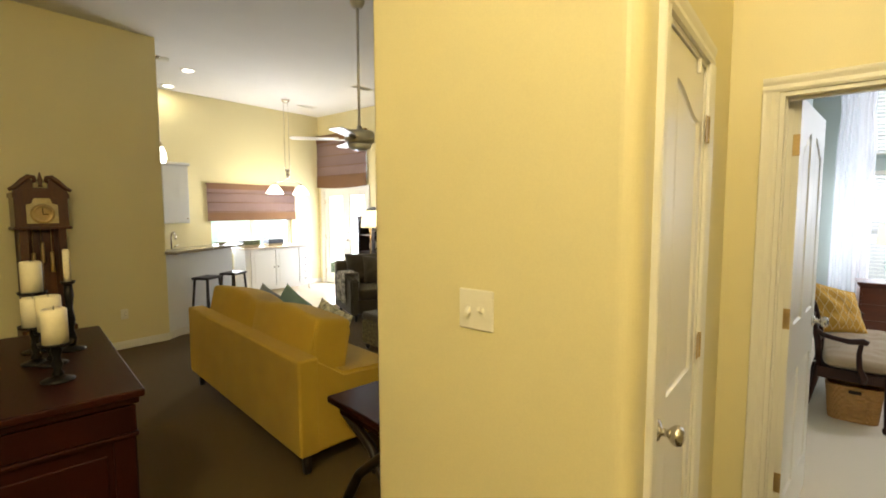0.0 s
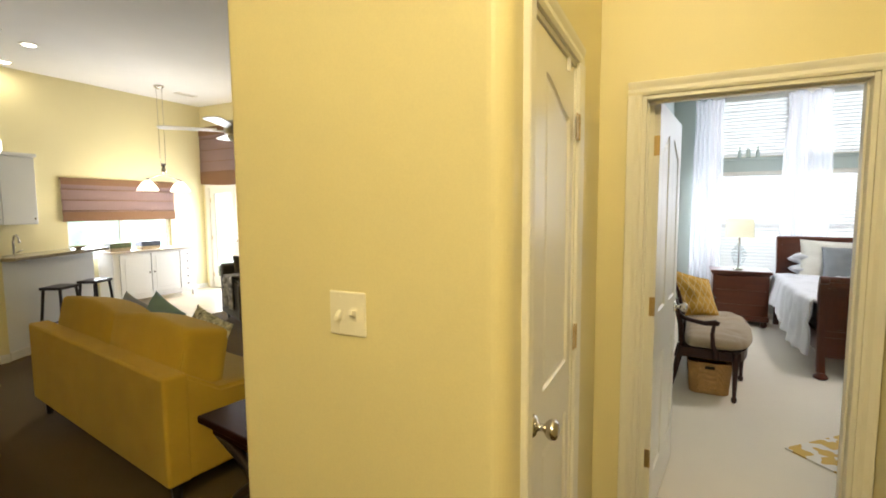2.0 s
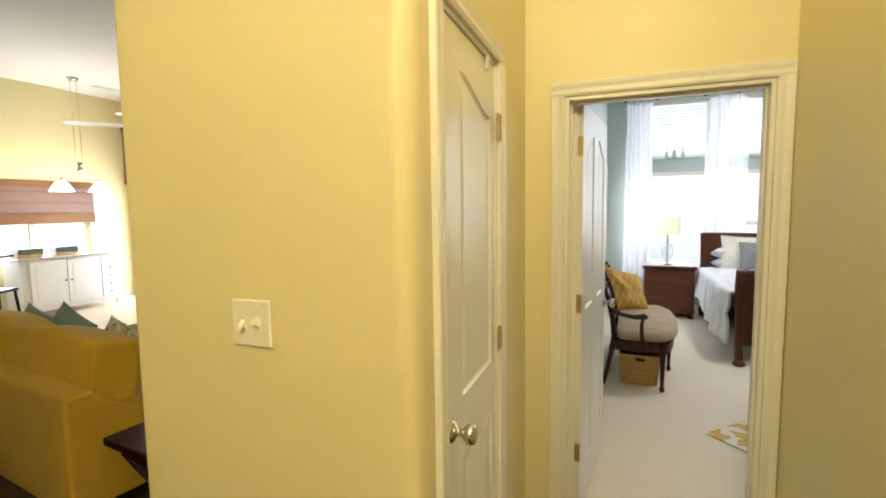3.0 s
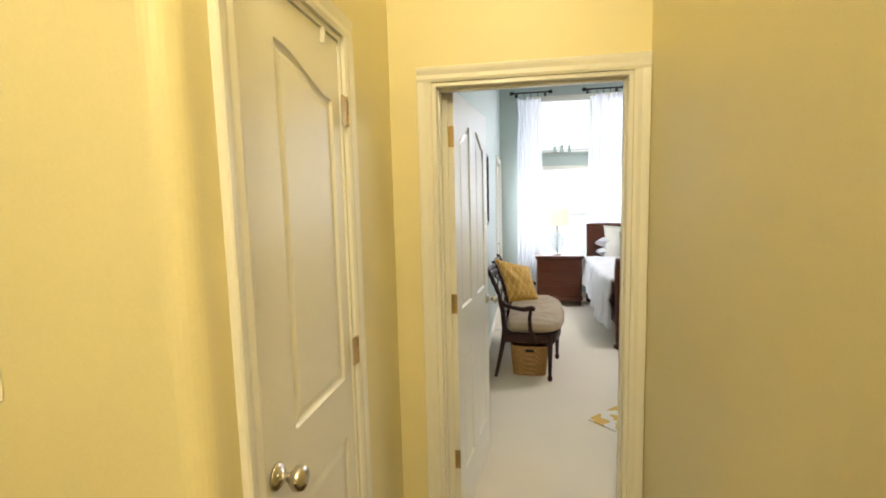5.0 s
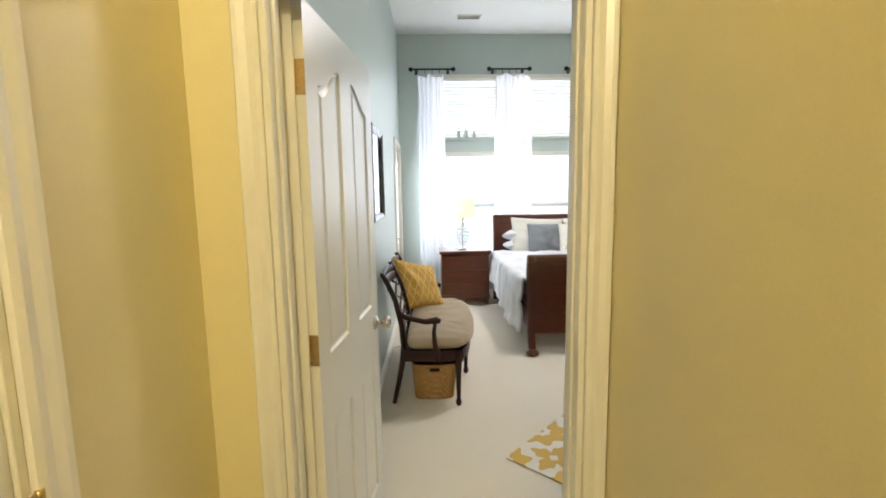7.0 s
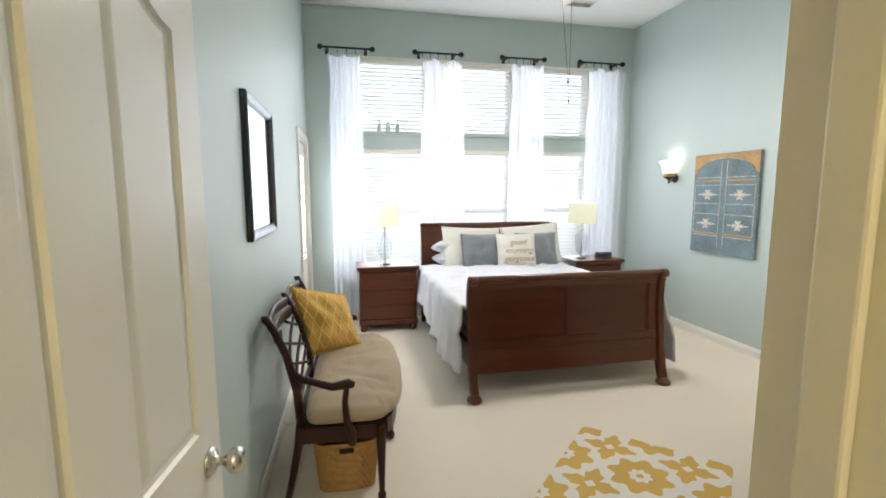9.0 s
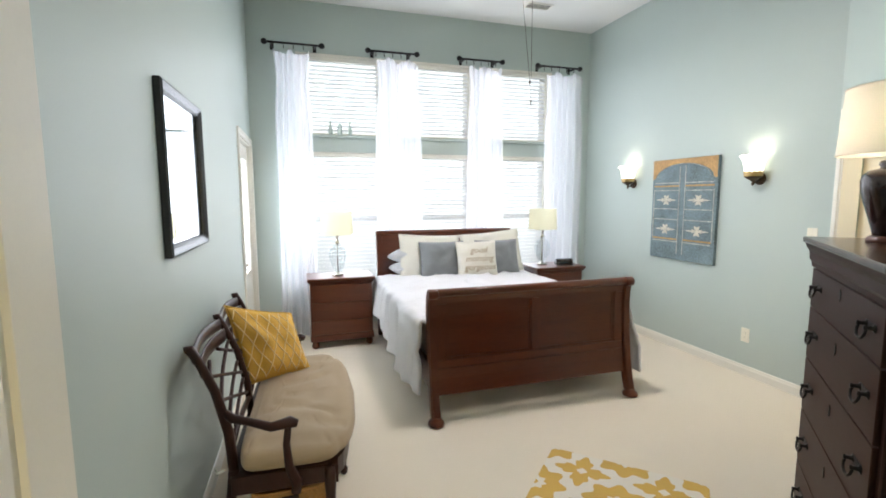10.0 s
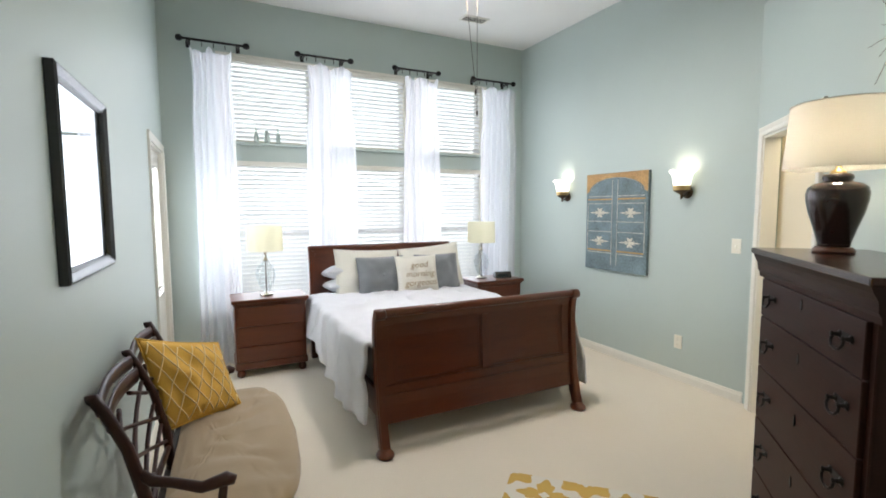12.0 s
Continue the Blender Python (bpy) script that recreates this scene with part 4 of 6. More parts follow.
for y in (SY0 - 0.05, SYM, SY1 + 0.05):
    x = front_x(y) - 0.012
    part("front_leg", lathe(bmesh.new(), [(0.013, 0), (0.020, 0.012), (0.021, 0.035), (0.013, 0.048), (0.014, 0.06), (0.019, 0.20), (0.023, 0.30), (0.025, 0.36), (0.022, 0.40)], seg=14), M["bench"], b, at=pose(x, y, 0))
bm = bmesh.new()
n = 24
ys = [SY0 - 0.055 + (SY1 - SY0 + 0.11) * i / n for i in range(n + 1)]
prism(bm, [(front_x(y) + 0.022, y) for y in ys] + [(front_x(y) - 0.006, y) for y in reversed(ys)], 0.325, 0.405, "z")
part("front_apron", bm, M["bench"], b)
for y in (SY0 - 0.045, SY1 + 0.025):
    part("side_apron", boxes((-0.02, y, 0.325, 0.365, y + 0.02, 0.405), bevel=0.003), M["bench"], b)
part("back_apron", boxes((-0.038, SY0, 0.330, -0.012, SY1, 0.405), bevel=0.003), M["bench"], b)
part("seat_board", prism(bmesh.new(), [(front_x(y), y) for y in ys] + [(-0.012, SY1 + 0.04), (-0.012, SY0 - 0.04)], 0.385, 0.400, "z"), M["bench"], b)
for ya, yb in ((SY0, SYM), (SYM, SY1)):
    def crest(u, v, ya=ya, yb=yb):
        ang = v * 2 * math.pi
        y = ya + 0.012 + u * (yb - ya - 0.024)
        rise = 0.014 * math.sin(math.pi * u)
        return (-0.140 - 0.020 * math.sin(math.pi * u) + 0.012 * math.cos(ang), y, 0.905 + rise + 0.030 * math.sin(ang))
    part("crest_rail", grid(bmesh.new(), 16, 10, crest), M["bench"], b)
    part("crest_panel", grid(bmesh.new(), 16, 8, lambda u, v, ya=ya, yb=yb: (-0.118 - 0.022 * math.sin(math.pi * u) + 0.008 * math.cos(v * 2 * math.pi), ya + 0.016 + u * (yb - ya - 0.032), 0.850 + 0.008 * math.sin(math.pi * u) + 0.036 * math.sin(v * 2 * math.pi))), M["bench"], b)
    part("lower_rail", tube(bmesh.new(), [(-0.019, ya, 0.505), (-0.029, (ya + yb) / 2, 0.505), (-0.019, yb, 0.505)], 0.013), M["bench"], b)
    def on_back(f, h):
        """A point of the back: f across, h up from the lower rail to the crest."""
        return (-0.021 - 0.085 * h ** 1.4 - 0.016 * math.sin(math.pi * f), ya + f * (yb - ya), 0.505 + h * 0.325)
    for (f0, h0), (f1, h1) in (((0.03, 0.10), (0.97, 0.62)), ((0.03, 0.44), (0.97, 0.96)), ((0.97, 0.10), (0.03, 0.62)), ((0.97, 0.44), (0.03, 0.96)), ((0.03, 0.80), (0.34, 1.0)), ((0.97, 0.80), (0.66, 1.0)), ((0.40, 0.0), (0.97, 0.34)), ((0.60, 0.0), (0.03, 0.34))):
        part("lattice_bar", tube(bmesh.new(), [on_back(f0 + (f1 - f0) * i / 6, h0 + (h1 - h0) * i / 6) for i in range(7)], 0.0085, 8), M["bench"], b)
for s, y in ((-1, SY0), (1, SY1)):
    ye = y + (-0.095 if s < 0 else 0.020)
    part("arm_rest", tube(bmesh.new(), [(-0.035, y, 0.665), (0.0, y + s * 0.010, 0.640), (0.06, y + s * 0.02, 0.625), (0.15, ye, 0.628), (0.225, ye, 0.640), (0.250, ye, 0.630)], 0.02, 12, [0.018, 0.019, 0.017, 0.019, 0.024, 0.016]), M["bench"], b)
    part("arm_post", tube(bmesh.new(), [(0.215, ye, 0.625), (0.205, ye, 0.55), (0.212, ye, 0.45), (0.240, ye, 0.38), (0.235, ye, 0.335)], 0.016, 12, [0.014, 0.015, 0.018, 0.022, 0.020]), M["bench"], b)


def seat_pad(u, v):
    """A thick pad: u round its outline, v from the middle of its top over the edge to its underside."""
    a = u * 2 * math.pi
    ca, sa = math.cos(a), math.sin(a)
    sq = lambda c: math.copysign(abs(c) ** 0.27, c)
    y = (SY0 + SY1) / 2 + 0.02 + sq(sa) * 0.615
    xo = (front_x(y) + 0.050) if ca > 0 else 0.006
    x = 0.17 + abs(sq(ca)) * ((xo - 0.17) if ca > 0 else (xo - 0.17))
    if v < 0.6:
        k = v / 0.6
        z = 0.515 - 0.020 * k ** 5
        r = k * 0.97
    else:
        k = (v - 0.6) / 0.4
        z = 0.495 - 0.088 * k
        r = 0.97 + 0.045 * math.sin(math.pi * min(1, k * 1.05)) - 0.05 * k ** 6
    cx, cyy = 0.19, (SY0 + SY1) / 2
    px, py = cx + (x - cx) * r, cyy + (y - cyy) * r
    crease = 0.018 * (1 - abs(noise.noise(Vector((px * 3.0 + 2, py * 7.0, 0))))) ** 9 * (1 if v < 0.6 else 0)
    return (px, py, z + 0.010 * noise.noise(Vector((px * 4, py * 3, v))) * (v < 0.6) - crease)


cp = part("seat_cushion", grid(bmesh.new(), 96, 26, seat_pad), M["beige"], b, "rumpled beige seat cushion")
part("tie", tube(bmesh.new(), [(-0.03, SY0 - 0.02, 0.435), (-0.07, SY0 - 0.035, 0.43), (-0.085, SY0 + 0.01, 0.425)], 0.005, 6), M["cream"], b)

yp = thing("yellow_pillow", "mustard pillow with a cream diamond lattice on the settee", "pillow", at=pose(0.165, 5.340, 0.512, 0, 0, 32) @ pose(0, 0, 0, -17, 2, 0))
PW, PH, PD = 0.385, 0.40, 0.15
def slump(p):
    """The pillow sinks towards one side, its free corner pulled up."""
    x, y, z = p
    return (x - 0.16 * z, y, z - 0.26 * x * z / PH)
def pillow_front(a, c):
    """A point of the pillow's front, both from -1 to 1."""
    q = max(0.0, (1 - abs(a) ** 2.4) * (1 - abs(c) ** 2.4)) ** 0.62
    wob = 0.010 * noise.noise(Vector((a * 2.3 + 11, c * 2.3, -1 + 11))) * q * 3
    return slump((a * PW / 2 * (1 - 0.055 * (1 - c * c) * abs(a)), -PD / 2 * q + wob - 0.002, PH / 2 + c * PH / 2 * (1 - 0.055 * (1 - a * a) * abs(c))))
for name, bm in (("pad", pillow(PW, PH, PD, seed=11)), ("piping", piping(PW, PH, 0.005))):
    for v in bm.verts:
        v.co = slump(v.co)
    part(name, bm, M["mustard"], yp)
for sgn in (-1, 1):
    for k in range(-5, 6):
        pts = [pillow_front(a, c) for a, c in ((-0.96 + 1.92 * i / 28, sgn * (-0.96 + 1.92 * i / 28) * 1.9 + k * 0.62) for i in range(29)) if abs(c) < 0.95]
        if len(pts) > 2:
            part("lattice_stripe", tube(bmesh.new(), pts, 0.0034, 5), M["lattice"], yp)

# ---- basket ----
M["wicker"] = mat("honey_wicker", (0.44, 0.245, 0.085), 0.6, vary=0.14, scale=30, grain=200, bump=0.25, fine=0.5)
k = thing("wicker_basket", "honey-brown woven basket with handle slots on the carpet", "basket", at=pose(0.218, 4.765, 0.004))
def weave(u, v):
    a = u * 2 * math.pi
    sq = lambda c: math.copysign(abs(c) ** 0.35, c)
    f = 0.86 + 0.14 * v
    ph = 32 * u * 2 * math.pi
    bulge = 0.010 * math.cos(ph + math.pi * math.floor(v * 12)) * abs(math.sin(v * 12 * math.pi)) ** 0.5
    return (sq(math.cos(a)) * (0.160 * f + bulge), sq(math.sin(a)) * (0.175 * f + bulge), v * 0.265)
bsk = part("woven_side", grid(bmesh.new(), 192, 60, weave), M["wicker"], k)
sol = bsk.modifiers.new("thickness", "SOLIDIFY")
sol.thickness = 0.006
def rim(r, z, rad):
    sq = lambda c: math.copysign(abs(c) ** 0.35, c)
    return tube(bmesh.new(), [(sq(math.cos(i * math.pi / 30)) * 0.160 * r, sq(math.sin(i * math.pi / 30)) * 0.175 * r, z) for i in range(61)], rad, 6)
part("rim", rim(1.0, 0.265, 0.008), M["wicker"], k)
part("bottom", boxes((-0.11, -0.14, 0.0, 0.11, 0.14, 0.008)), M["wicker"], k)
# near-black block set on the weave for the shade inside the handle slot
part("handle_slot_shade", boxes((-0.036, -0.188, 0.222, 0.036, -0.174, 0.246), bevel=0.004), mat("slot_shadow_fill", (0.02, 0.012, 0.008), 0.8), k, "dark block for the shaded handle opening")

# ---- rug ----
def rug_material():
    m = mat("ochre_damask_rug", (0.62, 0.40, 0.10), 0.95, vary=0.08, grain=400, bump=0.4)
    n, l = m.node_tree.nodes, m.node_tree.links
    def mth(op, a, b_=None, c=None):
        q = n.new("ShaderNodeMath")
        q.operation = op
        for i, v in enumerate((a, b_, c)):
            if v is not None:
                if isinstance(v, (int, float)):
                    q.inputs[i].default_value = v
                else:
                    l.new(v, q.inputs[i])
        return q.outputs[0]
    co, sep = n.new("ShaderNodeTexCoord"), n.new("ShaderNodeSeparateXYZ")
    wob = n.new("ShaderNodeTexNoise")
    wob.inputs["Scale"].default_value = 60
    l.new(co.outputs["Object"], sep.inputs[0]), l.new(co.outputs["Object"], wob.inputs["Vector"])
    jit = mth("MULTIPLY", mth("SUBTRACT", wob.outputs["Fac"], 0.5), 0.02)
    P = 0.418
    def cell(off):
        u = mth("SUBTRACT", mth("FRACT", mth("ADD", mth("DIVIDE", sep.outputs["X"], P), off + 10)), 0.5)
        v = mth("SUBTRACT", mth("FRACT", mth("ADD", mth("DIVIDE", sep.outputs["Y"], P), off + 10)), 0.5)
        r = mth("SQRT", mth("ADD", mth("MULTIPLY", u, u), mth("MULTIPLY", v, v)))
        return u, v, mth("ADD", r, jit), mth("ARCTAN2", v, u)
    u, v, r, th = cell(0.5)
    pet = mth("COSINE", mth("MULTIPLY", th, 8))
    edge = mth("ADD", 0.360, mth("MULTIPLY", pet, 0.050))
    outer = mth("LESS_THAN", r, edge)
    ring = mth("MULTIPLY", mth("GREATER_THAN", r, 0.045), mth("LESS_THAN", r, mth("ADD", 0.135, mth("MULTIPLY", pet, 0.018))))
    flower = mth("MULTIPLY", outer, mth("SUBTRACT", 1, ring))
    u2, v2, r2, th2 = cell(0.0)
    four = mth("COSINE", mth("MULTIPLY", th2, 4))
    twelve = mth("COSINE", mth("MULTIPLY", th2, 12))
    e2 = mth("ADD", mth("ADD", 0.250, mth("MULTIPLY", four, 0.085)), mth("MULTIPLY", twelve, 0.030))
    dia = mth("GREATER_THAN", mth("ADD", mth("ABSOLUTE", u2), mth("ABSOLUTE", v2)), 0.075)
    blob = mth("MULTIPLY", mth("LESS_THAN", r2, e2), dia)
    fac = mth("MAXIMUM", flower, blob)
    mx = n.new("ShaderNodeMix")
    mx.data_type = "RGBA"
    mx.inputs[6].default_value = (0.72, 0.68, 0.60, 1)
    l.new(fac, mx.inputs[0]), l.new(n["Color Ramp"].outputs["Color"], mx.inputs[7])
    l.new(mx.outputs[2], n["Principled BSDF"].inputs["Base Color"])
    return m


rg = tagged(part("rug", boxes((-0.80, -0.418, 0, 0.80, 0.418, 0.010), bevel=0.004, seg=2), rug_material(), at=pose(1.465, 4.095, 0.004, 0, 0, 45)), "ochre and white flower-patterned rug on the carpet", "rug")

# ---- dresser across the corner ----
dr = thing("dresser", "tall espresso wood five-drawer chest with bail pulls", "dresser", at=pose(2.160, 3.712, 0.004, 0, 0, 225))
HW = 0.462
part("body", boxes((-HW, 0.0, 0.09, HW, 0.395, 1.245), bevel=0.004), M["dresser"], dr)
part("top", boxes((-HW - 0.045, -0.048, 1.330, HW + 0.045, 0.398, 1.356), bevel=0.006, seg=2), M["dresser_top_lit"], dr)
CORN = [(0.0, 1.225), (-0.010, 1.225), (-0.012, 1.245), (-0.020, 1.258), (-0.022, 1.290), (-0.034, 1.312), (-0.040, 1.330), (0.0, 1.330)]
part("cornice", prism(bmesh.new(), CORN, -HW - 0.034, HW + 0.034, "x"), M["dresser"], dr)
for s in (-1, 1):
    part("cornice_side", prism(bmesh.new(), [(s * (HW - a), z) for a, z in CORN], 0.0, 0.395, "y"), M["dresser"], dr)
part("plinth", boxes((-HW - 0.018, -0.018, 0.0, HW + 0.018, 0.395, 0.105), bevel=0.008, seg=2), M["dresser"], dr)
for s in (-1, 1):
    part("foot", soften(prism(bmesh.new(), [(s * (HW - 0.10), 0.0), (s * (HW + 0.032), 0.0), (s * (HW + 0.030), 0.085), (s * (HW + 0.020), 0.10), (s * (HW - 0.12), 0.10)], -0.034, -0.016, "y"), 0.004), M["dresser"], dr)


def bail(parent, x, z):
    bm = bmesh.new()
    for sx in (-0.034, 0.034):
        lathe(bm, [(0.013, 0), (0.014, 0.003), (0.007, 0.006), (0.006, 0.020), (0.009, 0.024), (0.005, 0.028)], seg=12)
        bmesh.ops.translate(bm, verts=bm.verts[-72:], vec=(sx, 0, 0))
    bmesh.ops.rotate(bm, verts=bm.verts[:], cent=(0, 0, 0), matrix=Matrix.Rotation(radians(90), 3, "X"))
    tube(bm, [(-0.034, -0.020, 0), (-0.037, -0.024, -0.018), (-0.024, -0.027, -0.034), (0, -0.028, -0.038), (0.024, -0.027, -0.034), (0.037, -0.024, -0.018), (0.034, -0.020, 0)], 0.0045, 8)
    box(bm, -0.045, -0.003, -0.012, 0.045, 0.0, 0.012, 0.001)
    return part("bail_pull", bm, M["iron"], parent, "black bail pull", at=pose(x, -0.016, z))


for za, zb in ((1.056, 1.222), (0.826, 1.050), (0.586, 0.820), (0.340, 0.580), (0.112, 0.334)):
    dw_ = part("drawer", boxes((-HW + 0.030, -0.016, za, HW - 0.030, 0.004, zb), bevel=0.0025, seg=2), M["dresser"], dr)
    zc = (za + zb) / 2 + 0.014
    bail(dw_, -0.298, zc)
    bail(dw_, 0.330, zc)
    part("keyhole_plate", soften(prism(bmesh.new(), [(0.0, -0.024), (0.010, -0.010), (0.008, 0.012), (0.0, 0.022), (-0.008, 0.012), (-0.010, -0.010)], -0.019, -0.0155, "y"), 0.001), M["iron"], dw_, at=pose(0.0, 0, zc + 0.03))

# lamp on the dresser
lp = thing("dresser_lamp", "lit table lamp, dark urn base and cream drum shade", "lamp", at=pose(2.500, 3.790, 1.361))
M["urn"] = mat("oxblood_glaze", (0.030, 0.014, 0.012), 0.18, vary=0.25, scale=8, grain=30, bump=0.02, coat=0.4)
part("foot", lathe(bmesh.new(), [(0.070, 0), (0.072, 0.008), (0.066, 0.018), (0.060, 0.024)], seg=32), M["bedwood_x"], lp)
part("urn", lathe(bmesh.new(), [(0.052, 0.024), (0.055, 0.040), (0.072, 0.100), (0.092, 0.165), (0.101, 0.210), (0.103, 0.240), (0.097, 0.264), (0.078, 0.280), (0.052, 0.286), (0.046, 0.292), (0.052, 0.300), (0.050, 0.312), (0.044, 0.318)], seg=40), M["urn"], lp)
part("neck", lathe(bmesh.new(), [(0.030, 0.318), (0.024, 0.330), (0.010, 0.340), (0.010, 0.410), (0.016, 0.414), (0.016, 0.450)], seg=20), M["brass"], lp)
M["shade_cream"] = cloth("cream_linen_shade", (0.80, 0.76, 0.68), 0.34, 0.0)
shade = part("shade", grid(bmesh.new(), 56, 3, lambda u, v: ((0.186 - 0.016 * v) * math.cos(2 * math.pi * u), (0.186 - 0.016 * v) * math.sin(2 * math.pi * u), 0.340 + 0.255 * v)), M["shade_cream"], lp, "cream linen drum shade")
part("shade_ring", tube(bmesh.new(), [(0.186 * math.cos(i * math.pi / 24), 0.186 * math.sin(i * math.pi / 24), 0.341) for i in range(49)], 0.003, 6), M["shade_cream"], lp)
part("shade_ring", tube(bmesh.new(), [(0.170 * math.cos(i * math.pi / 24), 0.170 * math.sin(i * math.pi / 24), 0.595) for i in range(49)], 0.003, 6), M["shade_cream"], lp)
part("spider", tube(bmesh.new(), [(-0.168, 0, 0.588), (0, 0, 0.584), (0.168, 0, 0.588)], 0.002), M["brass"], lp)
part("bulb", lathe(bmesh.new(), [(0.013, 0.450), (0.020, 0.470), (0.030, 0.505), (0.026, 0.530), (0.010, 0.545)], seg=16), glow("warm_bulb", (1.0, 0.76, 0.45), 12), lp)
part("cord", tube(bmesh.new(), [(0.06, 0.03, 0.006), (0.12, 0.06, 0.004), (0.16, 0.02, 0.005)], 0.003, 6), M["black"], lp)
lamp("dresser_bulb", "POINT", pose(2.500, 3.790, 1.361 + 0.44), 6.5, (1.0, 0.86, 0.64), 0.03)
# starburst on the diagonal wall
st = thing("starburst", "thin brass starburst wall ornament above the dresser", "wall ornament", at=D45 @ pose(1.79, -0.012, 2.24))
part("disc", lathe(bmesh.new(), [(0.040, 0), (0.042, 0.006), (0.020, 0.014)], seg=20), M["nickel"], st, at=pose(0, 0, 0, 90, 0, 0))
for i in range(16):
    a = i * math.pi / 8
    L = 0.25 if i % 2 == 0 else 0.17
    part("ray", tube(bmesh.new(), [(0.03 * math.cos(a), -0.006, 0.03 * math.sin(a)), (L * math.cos(a), -0.006, L * math.sin(a))], 0.002, 6, [0.003, 0.0014]), M["nickel"], st)

# ---- east wall: sconces, canvas, plates ----
M["tulip"] = glow("lit_frosted_glass", (1.0, 0.93, 0.80), 2.0, (0.9, 0.88, 0.82))
for y in (7.000, 5.485):
    s = thing("wall_sconce", "lit sconce with flared frosted glass on a bronze bracket", "sconce", "bedroom sconces", at=pose(EX, y, 1.70))
    part("backplate", lathe(bmesh.new(), [(0.050, 0), (0.052, 0.006), (0.034, 0.014), (0.012, 0.020)], seg=24), M["bronze"], s, at=pose(0, 0, -0.02, 0, -90, 0))
    part("arm", tube(bmesh.new(), [(0, 0, -0.02), (-0.045, 0, -0.050), (-0.065, 0, -0.050), (-0.082, 0, -0.030)], 0.008, 10), M["bronze"], s)
    part("cup", lathe(bmesh.new(), [(0.004, -0.078), (0.010, -0.070), (0.012, -0.058), (0.006, -0.050), (0.012, -0.040), (0.030, -0.028), (0.056, -0.012), (0.065, -0.006), (0.065, 0.0)], (-0.082, 0, 0), 32), M["bronze"], s)
    def gallery(u, v):
        a = u * 2 * math.pi
        r = 0.066 + 0.006 * v
        return (-0.082 + r * math.cos(a), r * math.sin(a), -0.002 + 0.034 * v + 0.010 * v * abs(math.sin(a * 6)))
    part("gallery", grid(bmesh.new(), 96, 4, gallery), M["brass"], s, "scalloped brass gallery")
    def flare(u, v):
        a = u * 2 * math.pi
        point = abs(math.cos(a * 4)) ** 3
        r = 0.057 + 0.012 * math.sin(math.pi * v) + (0.022 + 0.030 * point) * v ** 4
        return (-0.082 + r * math.cos(a), r * math.sin(a), 0.004 + 0.175 * v - 0.018 * point * v ** 4)
    part("glass_shade", grid(bmesh.new(), 96, 12, flare), M["tulip"], s, "flared frosted glass shade with pointed rim")
    lamp("sconce_bulb", "POINT", pose(EX - 0.082, y, 1.70 + 0.11), 1.3, (1.0, 0.90, 0.74), 0.04)

# canvas: a painted pair of panelled doors under an arch
cv = thing("canvas", "canvas painted with blue arched doors, hung unframed", "painting", at=pose(EX, 6.262, 0.906, 0, 0, -90))
M["c_blue"] = mat("blue_grey_paint", (0.185, 0.255, 0.280), 0.7, vary=0.34, scale=5, grain=60, bump=0.1)
M["c_gold"] = mat("ochre_orange_paint", (0.55, 0.33, 0.13), 0.7, vary=0.25, scale=8, grain=60, bump=0.1)
M["c_line"] = mat("pale_chalk_paint", (0.50, 0.52, 0.48), 0.75, vary=0.3, scale=20, grain=90, bump=0.1)
M["c_pale"] = mat("cream_flower_paint", (0.70, 0.66, 0.56), 0.75, vary=0.2, scale=20, grain=90, bump=0.1)
part("panel", boxes((-0.399, -0.034, 0, 0.399, 0.0, 1.0), bevel=0.003), M["c_blue"], cv)
out = [(-0.395, 0.998), (-0.395, 0.80)]
for i in range(13):
    a = math.pi - i * math.pi / 12
    out.append((0.36 * math.cos(a), 0.815 + 0.135 * math.sin(a)))
out += [(0.395, 0.80), (0.395, 0.998)]
part("arch_paint", prism(bmesh.new(), out, -0.037, -0.033, "y"), M["c_gold"], cv)
arcp = [(0.33 * math.cos(math.pi - i * math.pi / 16), -0.038, 0.825 + 0.125 * math.sin(i * math.pi / 16)) for i in range(17)]
part("painted_line", tube(bmesh.new(), arcp, 0.004, 5), M["c_line"], cv)
for z in (0.765, 0.690, 0.505, 0.400, 0.180):
    part("painted_line", boxes((-0.36, -0.038, z - 0.005, -0.03, -0.034, z + 0.005), (0.03, -0.038, z - 0.005, 0.36, -0.034, z + 0.005)), M["c_line"], cv)
for z in (0.735, 0.205):
    part("painted_line", boxes((-0.37, -0.038, z - 0.009, -0.03, -0.034, z + 0.006), (0.04, -0.038, z - 0.008, 0.37, -0.034, z + 0.008)), M["c_gold"], cv)
for x, z0, z1 in ((-0.035, 0.06, 0.93), (0.035, 0.06, 0.93), (-0.37, 0.20, 0.70), (0.37, 0.20, 0.70)):
    part("painted_line", boxes((x - 0.005, -0.0385, z0, x + 0.005, -0.034, z1)), M["c_line"], cv)
for x in (-0.20, 0.20):
    for z in (0.595, 0.300):
        pts = []
        for i in range(40):
            a = i * 2 * math.pi / 40
            r = 0.55 + 0.25 * math.cos(4 * a) + 0.20 * math.cos(10 * a)
            pts.append((x + 0.135 * r * math.cos(a), z + 0.062 * r * math.sin(a)))
        part("painted_motif", prism(bmesh.new(), pts, -0.039, -0.034, "y"), M["c_pale"], cv)


